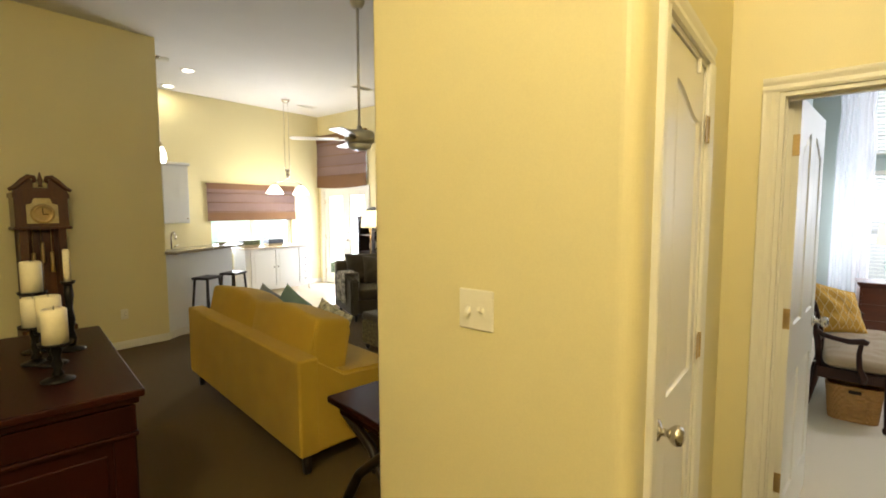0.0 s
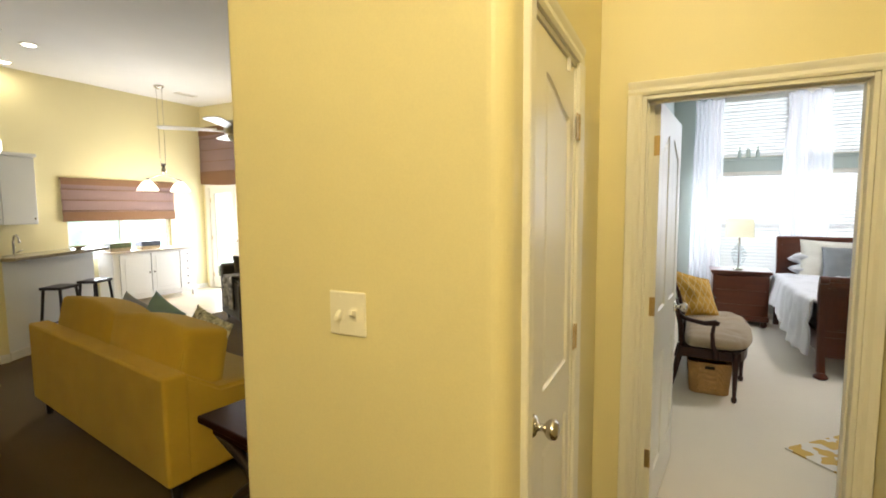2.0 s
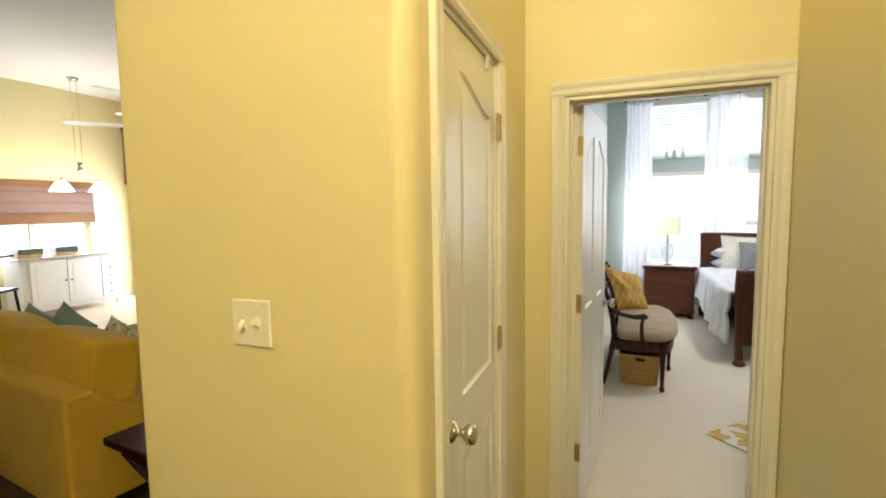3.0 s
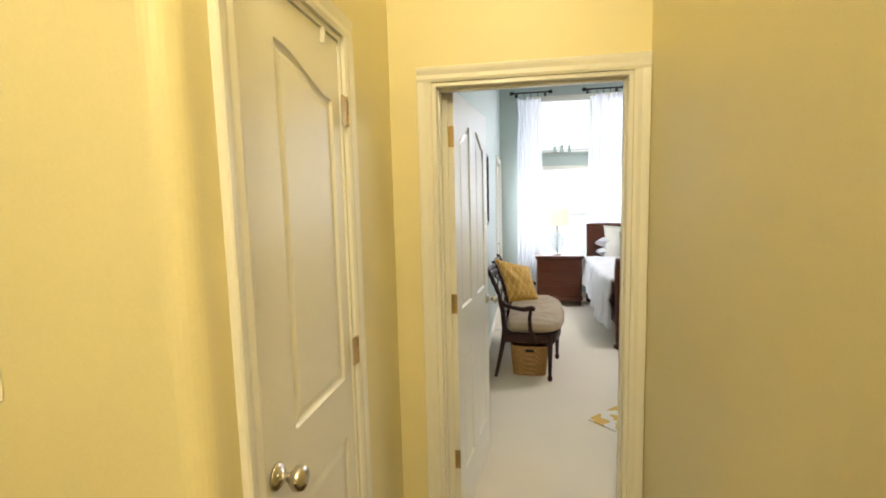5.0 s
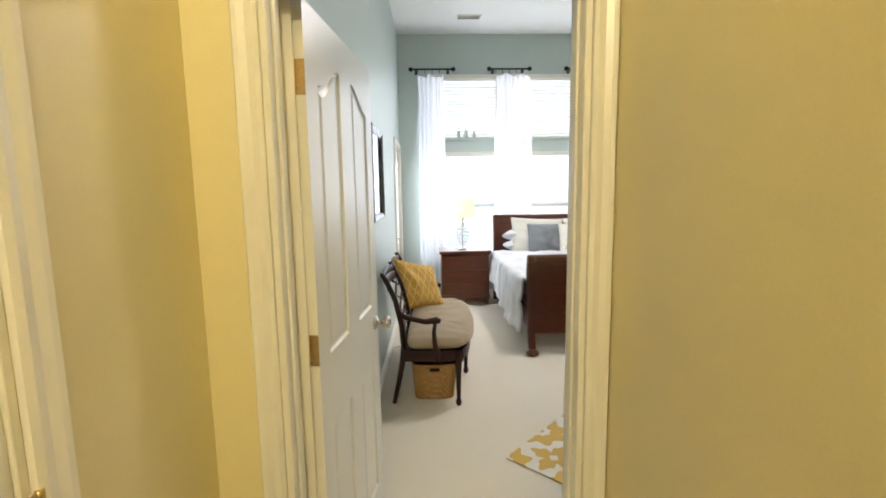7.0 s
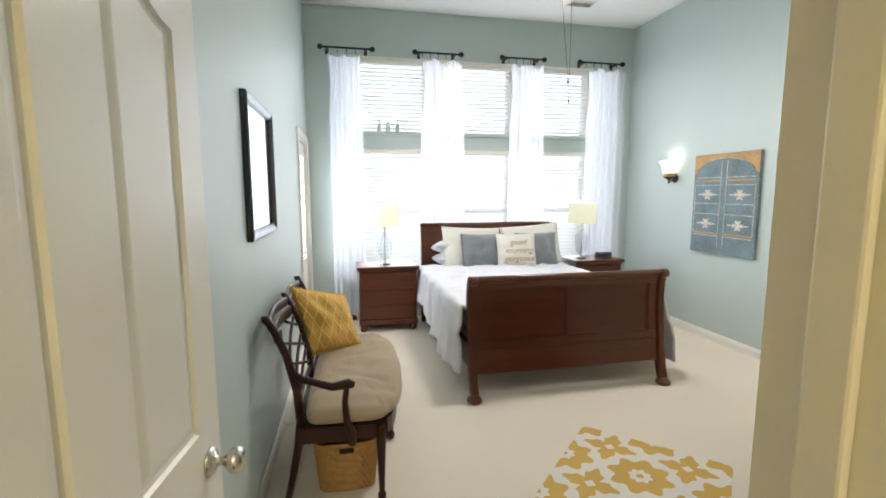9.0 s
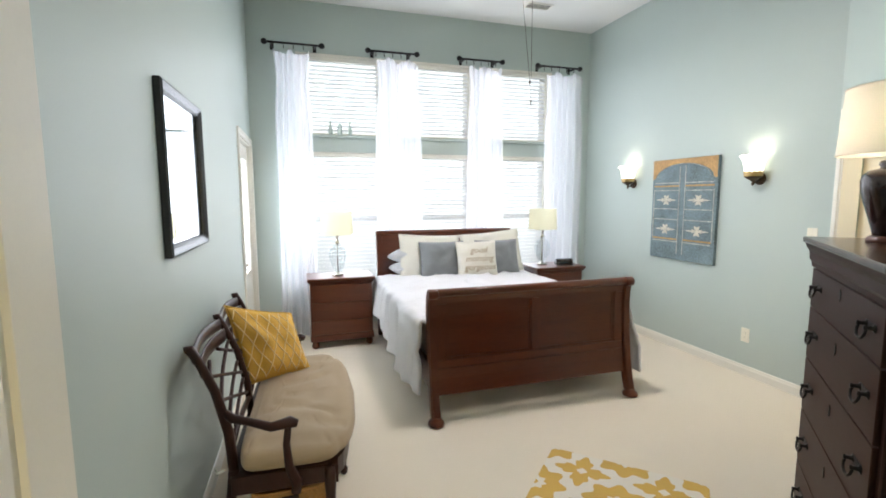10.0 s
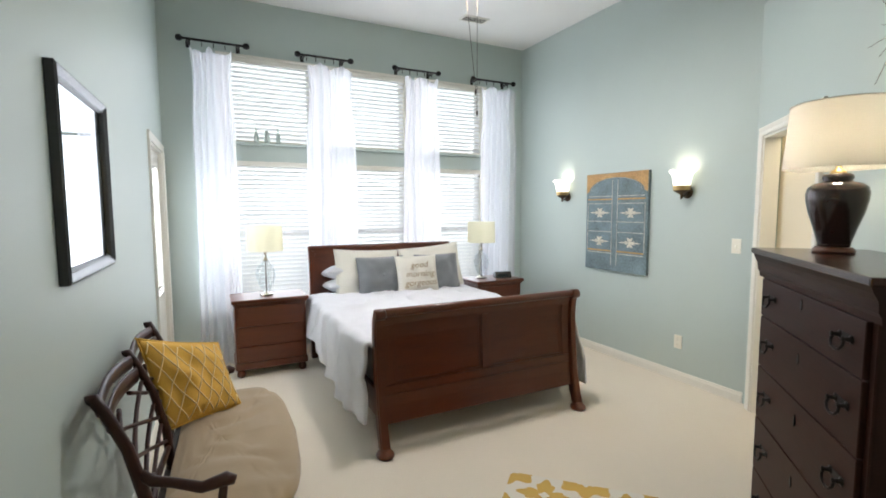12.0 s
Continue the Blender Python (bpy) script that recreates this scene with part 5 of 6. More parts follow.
def plate(name, m, w, h, label, category, kind_of):
    t = thing(name, label, category, at=m)
    part("cover", boxes((-w / 2, -0.0075, -h / 2, w / 2, 0, h / 2), bevel=0.0045, seg=3), M["plastic"], t)
    if kind_of == "outlet":
        for z in (-0.020, 0.020):
            part("socket", lathe(bmesh.new(), [(0.016, 0), (0.0155, 0.002), (0.014, 0.0025)], seg=16), M["plastic"], t, at=pose(0, -0.0070, z, 90, 0, 0))
            part("slot", boxes((-0.007, -0.0103, z - 0.004, -0.005, -0.0090, z + 0.006), (0.005, -0.0103, z - 0.004, 0.007, -0.0090, z + 0.006)), M["iron"], t)
    else:
        for i in range(kind_of):
            x = (i - (kind_of - 1) / 2) * 0.046
            part("toggle_frame", boxes((x - 0.008, -0.0090, -0.018, x + 0.008, -0.0070, 0.018), bevel=0.001), M["plastic"], t)
            part("toggle", soften(prism(bmesh.new(), [(-0.0075, -0.008), (-0.027, 0.003 if i else -0.016), (-0.024, 0.014 if i else -0.005), (-0.0075, 0.010)], x - 0.006, x + 0.006, "x"), 0.0012), M["plastic"], t)
            for z in (-0.045, 0.045):
                part("screw", lathe(bmesh.new(), [(0.0032, 0), (0.0030, 0.0012)], seg=8), M["plastic"], t, at=pose(x, -0.0073, z, 90, 0, 0))
    return t


plate("wall_outlet", pose(EX, 5.520, 0.352, 0, 0, -90), 0.078, 0.122, "ivory wall outlet low on the seafoam wall", "outlet", "outlet")
plate("light_switch", pose(EX, 5.045, 1.245, 0, 0, -90), 0.075, 0.118, "ivory single light switch near the bathroom door", "light switch", 1)
plate("light_switch", pose(-0.826, SY, 1.282, 0, 0, 0), 0.118, 0.118, "ivory double toggle switch on the yellow wall", "light switch", 2)
plate("wall_outlet", pose(-6.2, 1.985, 0.40, 0, 0, 90), 0.075, 0.118, "ivory wall outlet above the living room baseboard", "outlet", "outlet")

# ---- bedroom ceiling: vents, fan ----
def vent(name, x, y, w, h, turn, label):
    t = thing(name, label, "air vent", "ceiling vents", at=pose(x, y, TOP, 0, 0, turn))
    part("frame", boxes((-w / 2, -h / 2, -0.010, w / 2, -h / 2 + 0.02, 0), (-w / 2, h / 2 - 0.02, -0.010, w / 2, h / 2, 0), (-w / 2, -h / 2 + 0.02, -0.010, -w / 2 + 0.02, h / 2 - 0.02, 0), (w / 2 - 0.02, -h / 2 + 0.02, -0.010, w / 2, h / 2 - 0.02, 0), bevel=0.002), M["white"], t)
    part("backing", boxes((-w / 2 + 0.02, -h / 2 + 0.02, -0.003, w / 2 - 0.02, h / 2 - 0.02, -0.001)), M["iron"], t)
    k = int((h - 0.04) / 0.02)
    for i in range(k):
        part("slat", boxes((-w / 2 + 0.02, -0.006, -0.0015, w / 2 - 0.02, 0.006, 0.0015)), M["white"], t, at=pose(0, -h / 2 + 0.03 + i * (h - 0.06) / max(1, k - 1), -0.006, 35, 0, 0))
    return t


vent("ceiling_vent", 0.755, 7.28, 0.30, 0.15, 0, "white louvred air vent in the bedroom ceiling")
vent("ceiling_vent", 2.860, 7.32, 0.30, 0.15, 0, "white louvred air vent in the bedroom ceiling")
FAN = (1.90, 5.60)
M["bowl"] = glow("lit_fan_bowl", (1.0, 0.84, 0.62), 3.0, (0.9, 0.88, 0.82))
def ceiling_fan(x, y, drop, label, metal, blade_mat, turn, blades, lit):
    t = thing("ceiling_fan", label, "ceiling fan", at=pose(x, y, TOP, 0, 0, turn))
    part("canopy", lathe(bmesh.new(), [(0.030, -0.075), (0.055, -0.055), (0.070, -0.020), (0.072, 0.0)], seg=28), metal, t)
    part("downrod", tube(bmesh.new(), [(0, 0, -0.06), (0, 0, -drop)], 0.013, 12), metal, t)
    part("motor", lathe(bmesh.new(), [(0.060, -drop - 0.150), (0.118, -drop - 0.146), (0.142, -drop - 0.125), (0.148, -drop - 0.045), (0.138, -drop - 0.022), (0.060, -drop - 0.012), (0.030, -drop), (0.022, -drop + 0.03)], seg=36), metal, t)
    for i in range(blades):
        m = pose(0, 0, -drop - 0.10, 0, 0, i * 360 / blades)
        part("blade_iron", boxes((0.10, -0.018, -0.010, 0.24, 0.018, 0.0), bevel=0.004), metal, t, at=m)
        part("blade", soften(prism(bmesh.new(), [(0.20, -0.055), (0.62, -0.070), (0.66, -0.05), (0.67, 0.0), (0.66, 0.05), (0.62, 0.070), (0.20, 0.055)], -0.004, 0.004, "z"), 0.002), blade_mat, t, at=m @ pose(0, 0, 0.003, 4, 0, 0))
    part("light_bowl", lathe(bmesh.new(), [(0.015, -drop - 0.205), (0.070, -drop - 0.198), (0.105, -drop - 0.180), (0.118, -drop - 0.148)], seg=32), M["bowl"] if lit else M["white"], t, "frosted glass bowl")
    return t


f_ = ceiling_fan(FAN[0], FAN[1], 0.16, "white ceiling fan with a lit glass bowl and pull chains", M["white"], M["white"], 20, 5, True)
for dx, zb, kk in ((0.032, 2.19, 0), (0.017, 2.33, 1)):
    part("pull_chain", tube(bmesh.new(), [(dx, 0.13 * kk + 0.05, -0.26), (dx, 0.05, zb - TOP + 0.04)], 0.0018, 6), M["bronze"], f_)
    part("pull_end", lathe(bmesh.new(), [(0.002, 0), (0.006, 0.010), (0.006, 0.030), (0.002, 0.040)], seg=10), M["bronze"], f_, at=pose(dx, 0.05, zb - TOP))
lamp("bedroom_fan_bulb", "AREA", look((FAN[0], FAN[1], TOP - 0.41), (FAN[0], FAN[1], 0)), 54, (0.985, 0.935, 0.93), 0.36)

# ---- living room ----
M["sofa"] = mat("mustard_sofa_weave", (0.52, 0.335, 0.030), 0.9, vary=0.10, scale=4, grain=330, bump=0.3, sheen=0.06)
M["clockwood"] = wood("walnut_clock_case", (0.105, 0.040, 0.016), 0.35, 2, 0.3)
M["chest"] = wood("dark_red_mahogany", (0.020, 0.0034, 0.0020), 0.40, 0, 0.0, 0.10)
M["chest"].node_tree.nodes["Principled BSDF"].inputs["Specular IOR Level"].default_value = 0.14
M["wax"] = mat("ivory_wax", (0.78, 0.70, 0.50), 0.45, vary=0.04, scale=9, grain=60, bump=0.03)
M["espresso"] = mat("espresso_leg", (0.020, 0.012, 0.009), 0.35, vary=0.2, grain=40, bump=0.03)
M["linen_white"] = mat("white_cabinet_paint", (0.78, 0.78, 0.75), 0.38, vary=0.02, grain=100, bump=0.02)
M["roman"] = cloth("mauve_brown_shade_cloth", (0.26, 0.17, 0.15), 0.12, 0.0)
M["roman_edge"] = cloth("russet_shade_border", (0.22, 0.115, 0.055), 0.10, 0.0)
M["granite"] = mat("speckled_granite", (0.42, 0.36, 0.27), 0.15, vary=0.35, scale=30, grain=240, bump=0.0, fine=0.6)
M["teal"] = mat("teal_cushion", (0.19, 0.29, 0.27), 0.9, vary=0.08, grain=300, bump=0.2)
M["olive"] = mat("grey_taupe_upholstery", (0.075, 0.062, 0.042), 0.9, vary=0.12, grain=300, bump=0.2, sheen=0.2)
M["frost"] = glow("lit_bell_glass", (1.0, 0.92, 0.78), 5.0, (0.9, 0.9, 0.85))
M["dial"] = mat("gilt_dial", (0.62, 0.52, 0.28), 0.35, 0.5, vary=0.15, scale=12, bump=0.03)

# sofa, seen from behind
so = thing("sofa", "mustard woven two-seat sofa with loose back cushions", "sofa", at=pose(-4.425, 1.945, 0.002, 0, 0, -7.9))
SL = 2.13
part("back_panel", boxes((0, 0, 0.135, SL, 0.13, 0.715), bevel=0.018, seg=3), M["sofa"], so)
for x0 in (0.0, SL - 0.13):
    part("arm", soften(prism(bmesh.new(), [(0.10, 0.135), (0.92, 0.135), (0.92, 0.56), (0.30, 0.585), (0.13, 0.70), (0.10, 0.70)], x0 + (0.002 if x0 == 0 else 0), x0 + 0.128, "x"), 0.02, 3), M["sofa"], so)
part("base", boxes((0.13, 0.13, 0.135, SL - 0.13, 0.90, 0.30), bevel=0.012, seg=2), M["sofa"], so)
for i in range(2):
    w = (SL - 0.28) / 2
    x0 = 0.14 + i * (w + 0.002)
    part("seat_cushion", boxes((x0, 0.14, 0.302, x0 + w - 0.004, 0.93, 0.45), bevel=0.035, seg=4), M["sofa"], so)
    bm = boxes((-w / 2 - 0.02, -0.125, 0, w / 2 + 0.02, 0.125, 0.43), bevel=0.030, seg=4)
    bmesh.ops.subdivide_edges(bm, edges=[e for e in bm.edges if e.calc_length() > 0.2], cuts=9, use_grid_fill=True)
    for v in bm.verts:
        a_, c2 = v.co.x / (w / 2), v.co.z / 0.43 * 2 - 1
        v.co.y += math.copysign(0.034 * max(0, 1 - a_ * a_) * max(0, 1 - c2 * c2), v.co.y) + 0.012 * noise.noise(v.co * 4 + Vector((i * 7, 0, 0)))
        v.co.z += 0.040 * max(0, 1 - a_ * a_) * (c2 > 0.5) + 0.014 * noise.noise(v.co * 3 + Vector((3, i * 5, 0)))
    for f in bm.faces:
        f.smooth = True
    c_ = part("back_cushion", bm, M["sofa"], so, "plump mustard back cushion", at=pose(x0 + w / 2, 0.225, 0.452, -12, 2.0 - 3 * i, 0))
    for yy in (-0.122, 0.122):
        part("piping", tube(bmesh.new(), [(-w / 2 + 0.03, yy, 0.035), (-w / 2 - 0.005, yy, 0.07), (-w / 2 - 0.008, yy, 0.37), (-w / 2 + 0.03, yy, 0.415), (0, yy, 0.440), (w / 2 - 0.03, yy, 0.415), (w / 2 + 0.008, yy, 0.37), (w / 2 + 0.005, yy, 0.07), (w / 2 - 0.03, yy, 0.035)], 0.006, 6), M["sofa"], c_)
for x in (0.07, SL - 0.07):
    for y in (0.07, 0.84):
        part("leg", lathe(bmesh.new(), [(0.020, 0), (0.024, 0.004), (0.034, 0.135)], seg=4), M["espresso"], so, at=pose(x, y, 0, 0, 0, 45))
SM = pose(-4.425, 1.945, 0.002, 0, 0, -7.9)
cushion("throw_pillow", 0.44, 0.40, 0.14, M["grey"], SM @ pose(0.52, 0.42, 0.50, -16, 10, 0), "grey scatter pillow on the mustard sofa", "sofa pillows", seed=31)
cushion("throw_pillow", 0.46, 0.42, 0.15, M["teal"], SM @ pose(0.86, 0.46, 0.50, -18, 16, 0), "muted teal scatter pillow on the mustard sofa", "sofa pillows", seed=32)
M["ikat"] = mat("cream_black_ikat", (0.62, 0.58, 0.40), 0.9, dark=(0.03, 0.03, 0.03), vary=0.1, scale=26, grain=60, bump=0.1, fine=0.1)
cushion("throw_pillow", 0.46, 0.40, 0.14, M["ikat"], SM @ pose(1.40, 0.50, 0.475, -22, 10, 0), "black and cream patterned scatter pillow on the sofa", "sofa pillows", seed=33)

# side table with crossed legs
tb = thing("side_table", "dark wood side table on crossed legs beside the sofa", "table", at=pose(-2.040, 1.690, 0.002, 0, 0, -7.9))
part("tabletop", boxes((0, -0.05, 0.555, 0.62, 0.62, 0.592), bevel=0.008, seg=2), M["chest"], tb)
part("apron", boxes((0.04, 0.0, 0.49, 0.58, 0.57, 0.555), bevel=0.004), M["chest"], tb)
for y in (0.03, 0.53):
    for s in (0, 1):
        xs = [0.05, 0.20, 0.36, 0.55] if s == 0 else [0.55, 0.40, 0.24, 0.05]
        part("leg", tube(bmesh.new(), [(xs[0], y, 0.0), (xs[1] - 0.03 * (1 - 2 * s), y, 0.20), (xs[2], y + 0.002 + 0.03 * s, 0.36), (xs[3], y, 0.50)], 0.026, 8, [0.030, 0.024, 0.026, 0.030]), M["espresso"], tb)
part("stretcher", tube(bmesh.new(), [(0.30, 0.03, 0.27), (0.30, 0.53, 0.27)], 0.016), M["espresso"], tb)

# chest with candles
CM = pose(-2.060, 0.800, 0.002, 0, 0, 171)
ch = thing("chest", "dark red mahogany chest with a moulded top", "cabinet", at=CM)
CL, CD = 1.30, 0.56
part("top", boxes((-0.03, 0, 0.868, CL, CD, 0.898), bevel=0.007, seg=3), M["chest"], ch)
part("moulding", boxes((-0.012, 0.016, 0.840, CL - 0.02, CD - 0.016, 0.868), bevel=0.008, seg=2), M["chest"], ch)
part("body", boxes((0.010, 0.035, 0.08, CL - 0.04, CD - 0.035, 0.840), bevel=0.004), M["chest"], ch)
part("frieze", boxes((0.000, 0.028, 0.730, CL - 0.03, CD - 0.028, 0.835), bevel=0.004), M["chest"], ch)
part("bead", boxes((-0.008, 0.022, 0.712, CL - 0.024, CD - 0.022, 0.730), bevel=0.005, seg=2), M["chest"], ch)
for y0, y1 in ((0.035, 0.105), (CD - 0.105, CD - 0.035)):
    part("corner_post", boxes((0.000, y0, 0.08, 0.012, y1, 0.712), bevel=0.003), M["chest"], ch)
part("end_panel", boxes((0.004, 0.125, 0.16, 0.012, CD - 0.125, 0.66), bevel=0.003), M["chest"], ch)
part("plinth", boxes((-0.010, 0.022, 0.0, CL - 0.02, CD - 0.022, 0.105), bevel=0.008, seg=2), M["chest"], ch)
for i in range(3):
    part("drawer", boxes((0.07 + i * 0.40, 0.022, 0.14, 0.07 + i * 0.40 + 0.37, 0.037, 0.70), bevel=0.005), M["chest"], ch)


def candle_stand(x, y, hold, r, tall, label):
    """A black twisted stand with a plate and a pillar candle."""
    t = thing("candle_holder", label, "candle holder", "candles on the chest", at=pose(x, y, 0.901))
    part("foot", lathe(bmesh.new(), [(0.055, 0), (0.056, 0.006), (0.030, 0.014), (0.016, 0.022)], seg=20), M["iron"], t)
    part("stem", lathe(bmesh.new(), [(0.016, 0.020), (0.022, hold * 0.18), (0.012, hold * 0.30), (0.020, hold * 0.45), (0.012, hold * 0.62), (0.020, hold * 0.80), (0.016, hold - 0.008)], seg=14), M["iron"], t)
    part("plate", lathe(bmesh.new(), [(0.020, hold - 0.010), (r + 0.012, hold - 0.006), (r + 0.016, hold + 0.006), (r + 0.010, hold + 0.002)], seg=24), M["iron"], t)
    c = part("candle", lathe(bmesh.new(), [(r, hold + 0.001), (r, hold + tall - 0.006), (r - 0.006, hold + tall), (r * 0.5, hold + tall - 0.004), (0.003, hold + tall - 0.008)], seg=28), M["wax"], t, "ivory pillar candle")
    part("wick", tube(bmesh.new(), [(0, 0, hold + tall - 0.010), (0.002, 0, hold + tall + 0.010)], 0.0015, 5), M["iron"], c)
    return t


candle_stand(-2.955, 0.650, 0.285, 0.041, 0.150, "ivory pillar candle on a tall black stand")
candle_stand(-2.860, 0.765, 0.330, 0.014, 0.160, "slim ivory candle on a black stand")
candle_stand(-2.730, 0.610, 0.165, 0.042, 0.130, "ivory pillar candle on a low black stand")
candle_stand(-2.660, 0.650, 0.150, 0.044, 0.155, "ivory pillar candle on a low black stand")
candle_stand(-2.390, 0.612, 0.150, 0.042, 0.140, "thick ivory pillar candle on a black stand")

# grandfather clock
gc = thing("grandfather_clock", "walnut grandfather clock with a swan-neck top", "clock", at=pose(-6.19, 1.280, 0.002, 0, 0, 90))
part("base", boxes((-0.215, -0.25, 0, 0.215, 0, 0.42), bevel=0.008, seg=2), M["clockwood"], gc)
part("trunk", boxes((-0.180, -0.03, 0.42, 0.180, 0, 1.42)), M["clockwood"], gc)
for s in (-1, 1):
    part("stile", boxes((min(s * 0.180, s * 0.115), -0.215, 0.42, max(s * 0.180, s * 0.115), -0.03, 1.42), bevel=0.004), M["clockwood"], gc)
    part("side", boxes((min(s * 0.180, s * 0.168), -0.21, 0.42, max(s * 0.180, s * 0.168), -0.03, 1.42)), M["clockwood"], gc)
    part("weight", lathe(bmesh.new(), [(0.016, 0), (0.018, 0.005), (0.018, 0.20), (0.004, 0.21)], seg=14), M["brass"], gc, at=pose(s * 0.072, -0.13, 0.96))
    part("cable", tube(bmesh.new(), [(s * 0.072, -0.13, 1.16), (s * 0.072, -0.13, 1.40)], 0.002, 5), M["brass"], gc)
part("weight", lathe(bmesh.new(), [(0.016, 0), (0.018, 0.005), (0.018, 0.20), (0.004, 0.21)], seg=14), M["brass"], gc, at=pose(0.0, -0.12, 1.06))
pd = part("pendulum", tube(bmesh.new(), [(0, -0.10, 0.62), (0, -0.10, 1.40)], 0.005), M["brass"], gc)
part("bob", lathe(bmesh.new(), [(0.02, 0), (0.060, 0.004), (0.062, 0.010), (0.03, 0.016)], seg=24), M["brass"], pd, at=pose(0, -0.10, 0.66, 90, 0, 0))
part("hood", boxes((-0.205, -0.24, 1.42, 0.205, 0, 1.72), bevel=0.005), M["clockwood"], gc)
part("waist_moulding", boxes((-0.222, -0.255, 1.395, 0.222, 0, 1.425), bevel=0.008, seg=2), M["clockwood"], gc)
out = [(-0.215, 1.70)] + [(-0.215 + 0.43 * i / 16, 1.745 + 0.055 * math.sin(math.pi * i / 16)) for i in range(17)] + [(0.215, 1.70)]
part("cornice", prism(bmesh.new(), out, -0.25, 0.0, "y"), M["clockwood"], gc)
for s in (-1, 1):
    pts = [(s * 0.235, -0.235, 1.775), (s * 0.19, -0.235, 1.800), (s * 0.13, -0.235, 1.865), (s * 0.085, -0.235, 1.905), (s * 0.050, -0.235, 1.900), (s * 0.040, -0.235, 1.865), (s * 0.060, -0.235, 1.850)]
    part("swan_neck", tube(bmesh.new(), pts, 0.02, 10, [0.016, 0.022, 0.026, 0.024, 0.020, 0.018, 0.012]), M["clockwood"], gc)
    part("pediment", prism(bmesh.new(), [(s * 0.21, 1.74), (s * 0.20, 1.80), (s * 0.13, 1.86), (s * 0.085, 1.895), (s * 0.06, 1.87), (s * 0.05, 1.76)], -0.235, -0.21, "y"), M["clockwood"], gc)
part("finial", lathe(bmesh.new(), [(0.020, 0), (0.012, 0.02), (0.022, 0.06), (0.016, 0.09), (0.004, 0.14)], (0, -0.225, 1.81), 14), M["clockwood"], gc)
dial = [(-0.120, 1.455), (0.120, 1.455), (0.120, 1.635)] + [(0.075 * math.cos(i * math.pi / 12), 1.650 + 0.075 * math.sin(i * math.pi / 12)) for i in range(13)] + [(-0.120, 1.635)]
dl = part("dial", prism(bmesh.new(), dial, -0.246, -0.236, "y"), M["dial"], gc, "gilt arched dial")
part("chapter_ring", lathe(bmesh.new(), [(0.095, 0), (0.095, 0.003), (0.060, 0.003), (0.060, 0.001)], seg=32), M["brass"], dl, at=pose(0, -0.246, 1.548, 90, 0, 0))
part("clock_hand", boxes((-0.003, -0.252, 1.545, 0.003, -0.250, 1.605), (-0.003, -0.2535, 1.540, 0.045, -0.252, 1.547)), M["iron"], dl)

# ---- dining corner ----
t = thing("window_dining", "wide white dining window behind the sideboard", "window", kind="structure", at=pose(LX, 4.96, 0.80, 0, 0, 90))
ww, wh = 1.68, 1.22
part("window_frame", boxes((-ww / 2, 0.07, 0, -ww / 2 + 0.045, 0.12, wh), (ww / 2 - 0.045, 0.07, 0, ww / 2, 0.12, wh), (-ww / 2 + 0.045, 0.07, 0, ww / 2 - 0.045, 0.12, 0.045), (-ww / 2 + 0.045, 0.07, wh - 0.045, ww / 2 - 0.045, 0.12, wh), (-0.03, 0.072, 0.045, 0.03, 0.118, wh - 0.045), bevel=0.003), M["white"], t)
for s in (-1, 1):
    x0, x1 = (-ww / 2 + 0.045, -0.03) if s < 0 else (0.03, ww / 2 - 0.045)
    pane = part("pane", boxes((x0, 0.092, 0.045, x1, 0.097, wh - 0.045)), M["glass"], t)
    pane.visible_shadow = False
part("window_sill", boxes((-ww / 2 - 0.03, -0.03, -0.025, ww / 2 + 0.03, 0.07, 0.0), bevel=0.004), M["white"], t)


def roman(x, y, z0, z1, w, turn, label, folds, sag=0.0, border=True):
    t = thing("roman_shade", label, "window shade", "roman shades", at=pose(x, y, z0, 0, 0, turn))
    h = z1 - z0
    k = 0.30 if border else 0.0
    def f(u, v):
        z = v * h
        dip = -sag * math.sin(math.pi * u) * (1 - v)
        fold_ = 0.016 * abs(math.sin(v * folds * math.pi)) ** 0.6 + 0.004 * math.sin(u * 9 + v * 7)
        return ((u - 0.5) * w, -0.025 - fold_ + 0.006 * math.sin(u * 3), z + dip)
    b0 = part("cloth", grid(bmesh.new(), 40, 48, f), M["roman"], t, "mauve-brown pleated cloth")
    part("border", grid(bmesh.new(), 40, 4, lambda u, v: ((u - 0.5) * (w + 0.004), -0.046, (0.005 + 0.22 * v) * h - sag * math.sin(math.pi * u) * (1 - v))), M["roman_edge"], t, "russet border band")
    part("border", grid(bmesh.new(), 40, 4, lambda u, v: ((u - 0.5) * (w + 0.004), -0.046, (0.86 + 0.14 * v) * h)), M["roman_edge"], t)
    part("headrail", boxes((-w / 2, -0.045, h - 0.02, w / 2, 0.0, h + 0.012), bevel=0.003), M["roman_edge"], t)
    for i in range(1, folds):
        part("pleat", tube(bmesh.new(), [(-w / 2, -0.044, i / folds * h), (w / 2, -0.044, i / folds * h)], 0.006, 6), M["roman_edge"], t)
    return t


roman(LX + 0.002, 4.955, 1.395, 2.070, 1.80, 90, "mauve-brown roman shade half drawn over the dining window", 4)
roman(-7.815, LY - 0.002, 2.075, 3.17, 1.58, 0, "mauve-brown roman shade over the high window, russet hem", 5, 0.03)

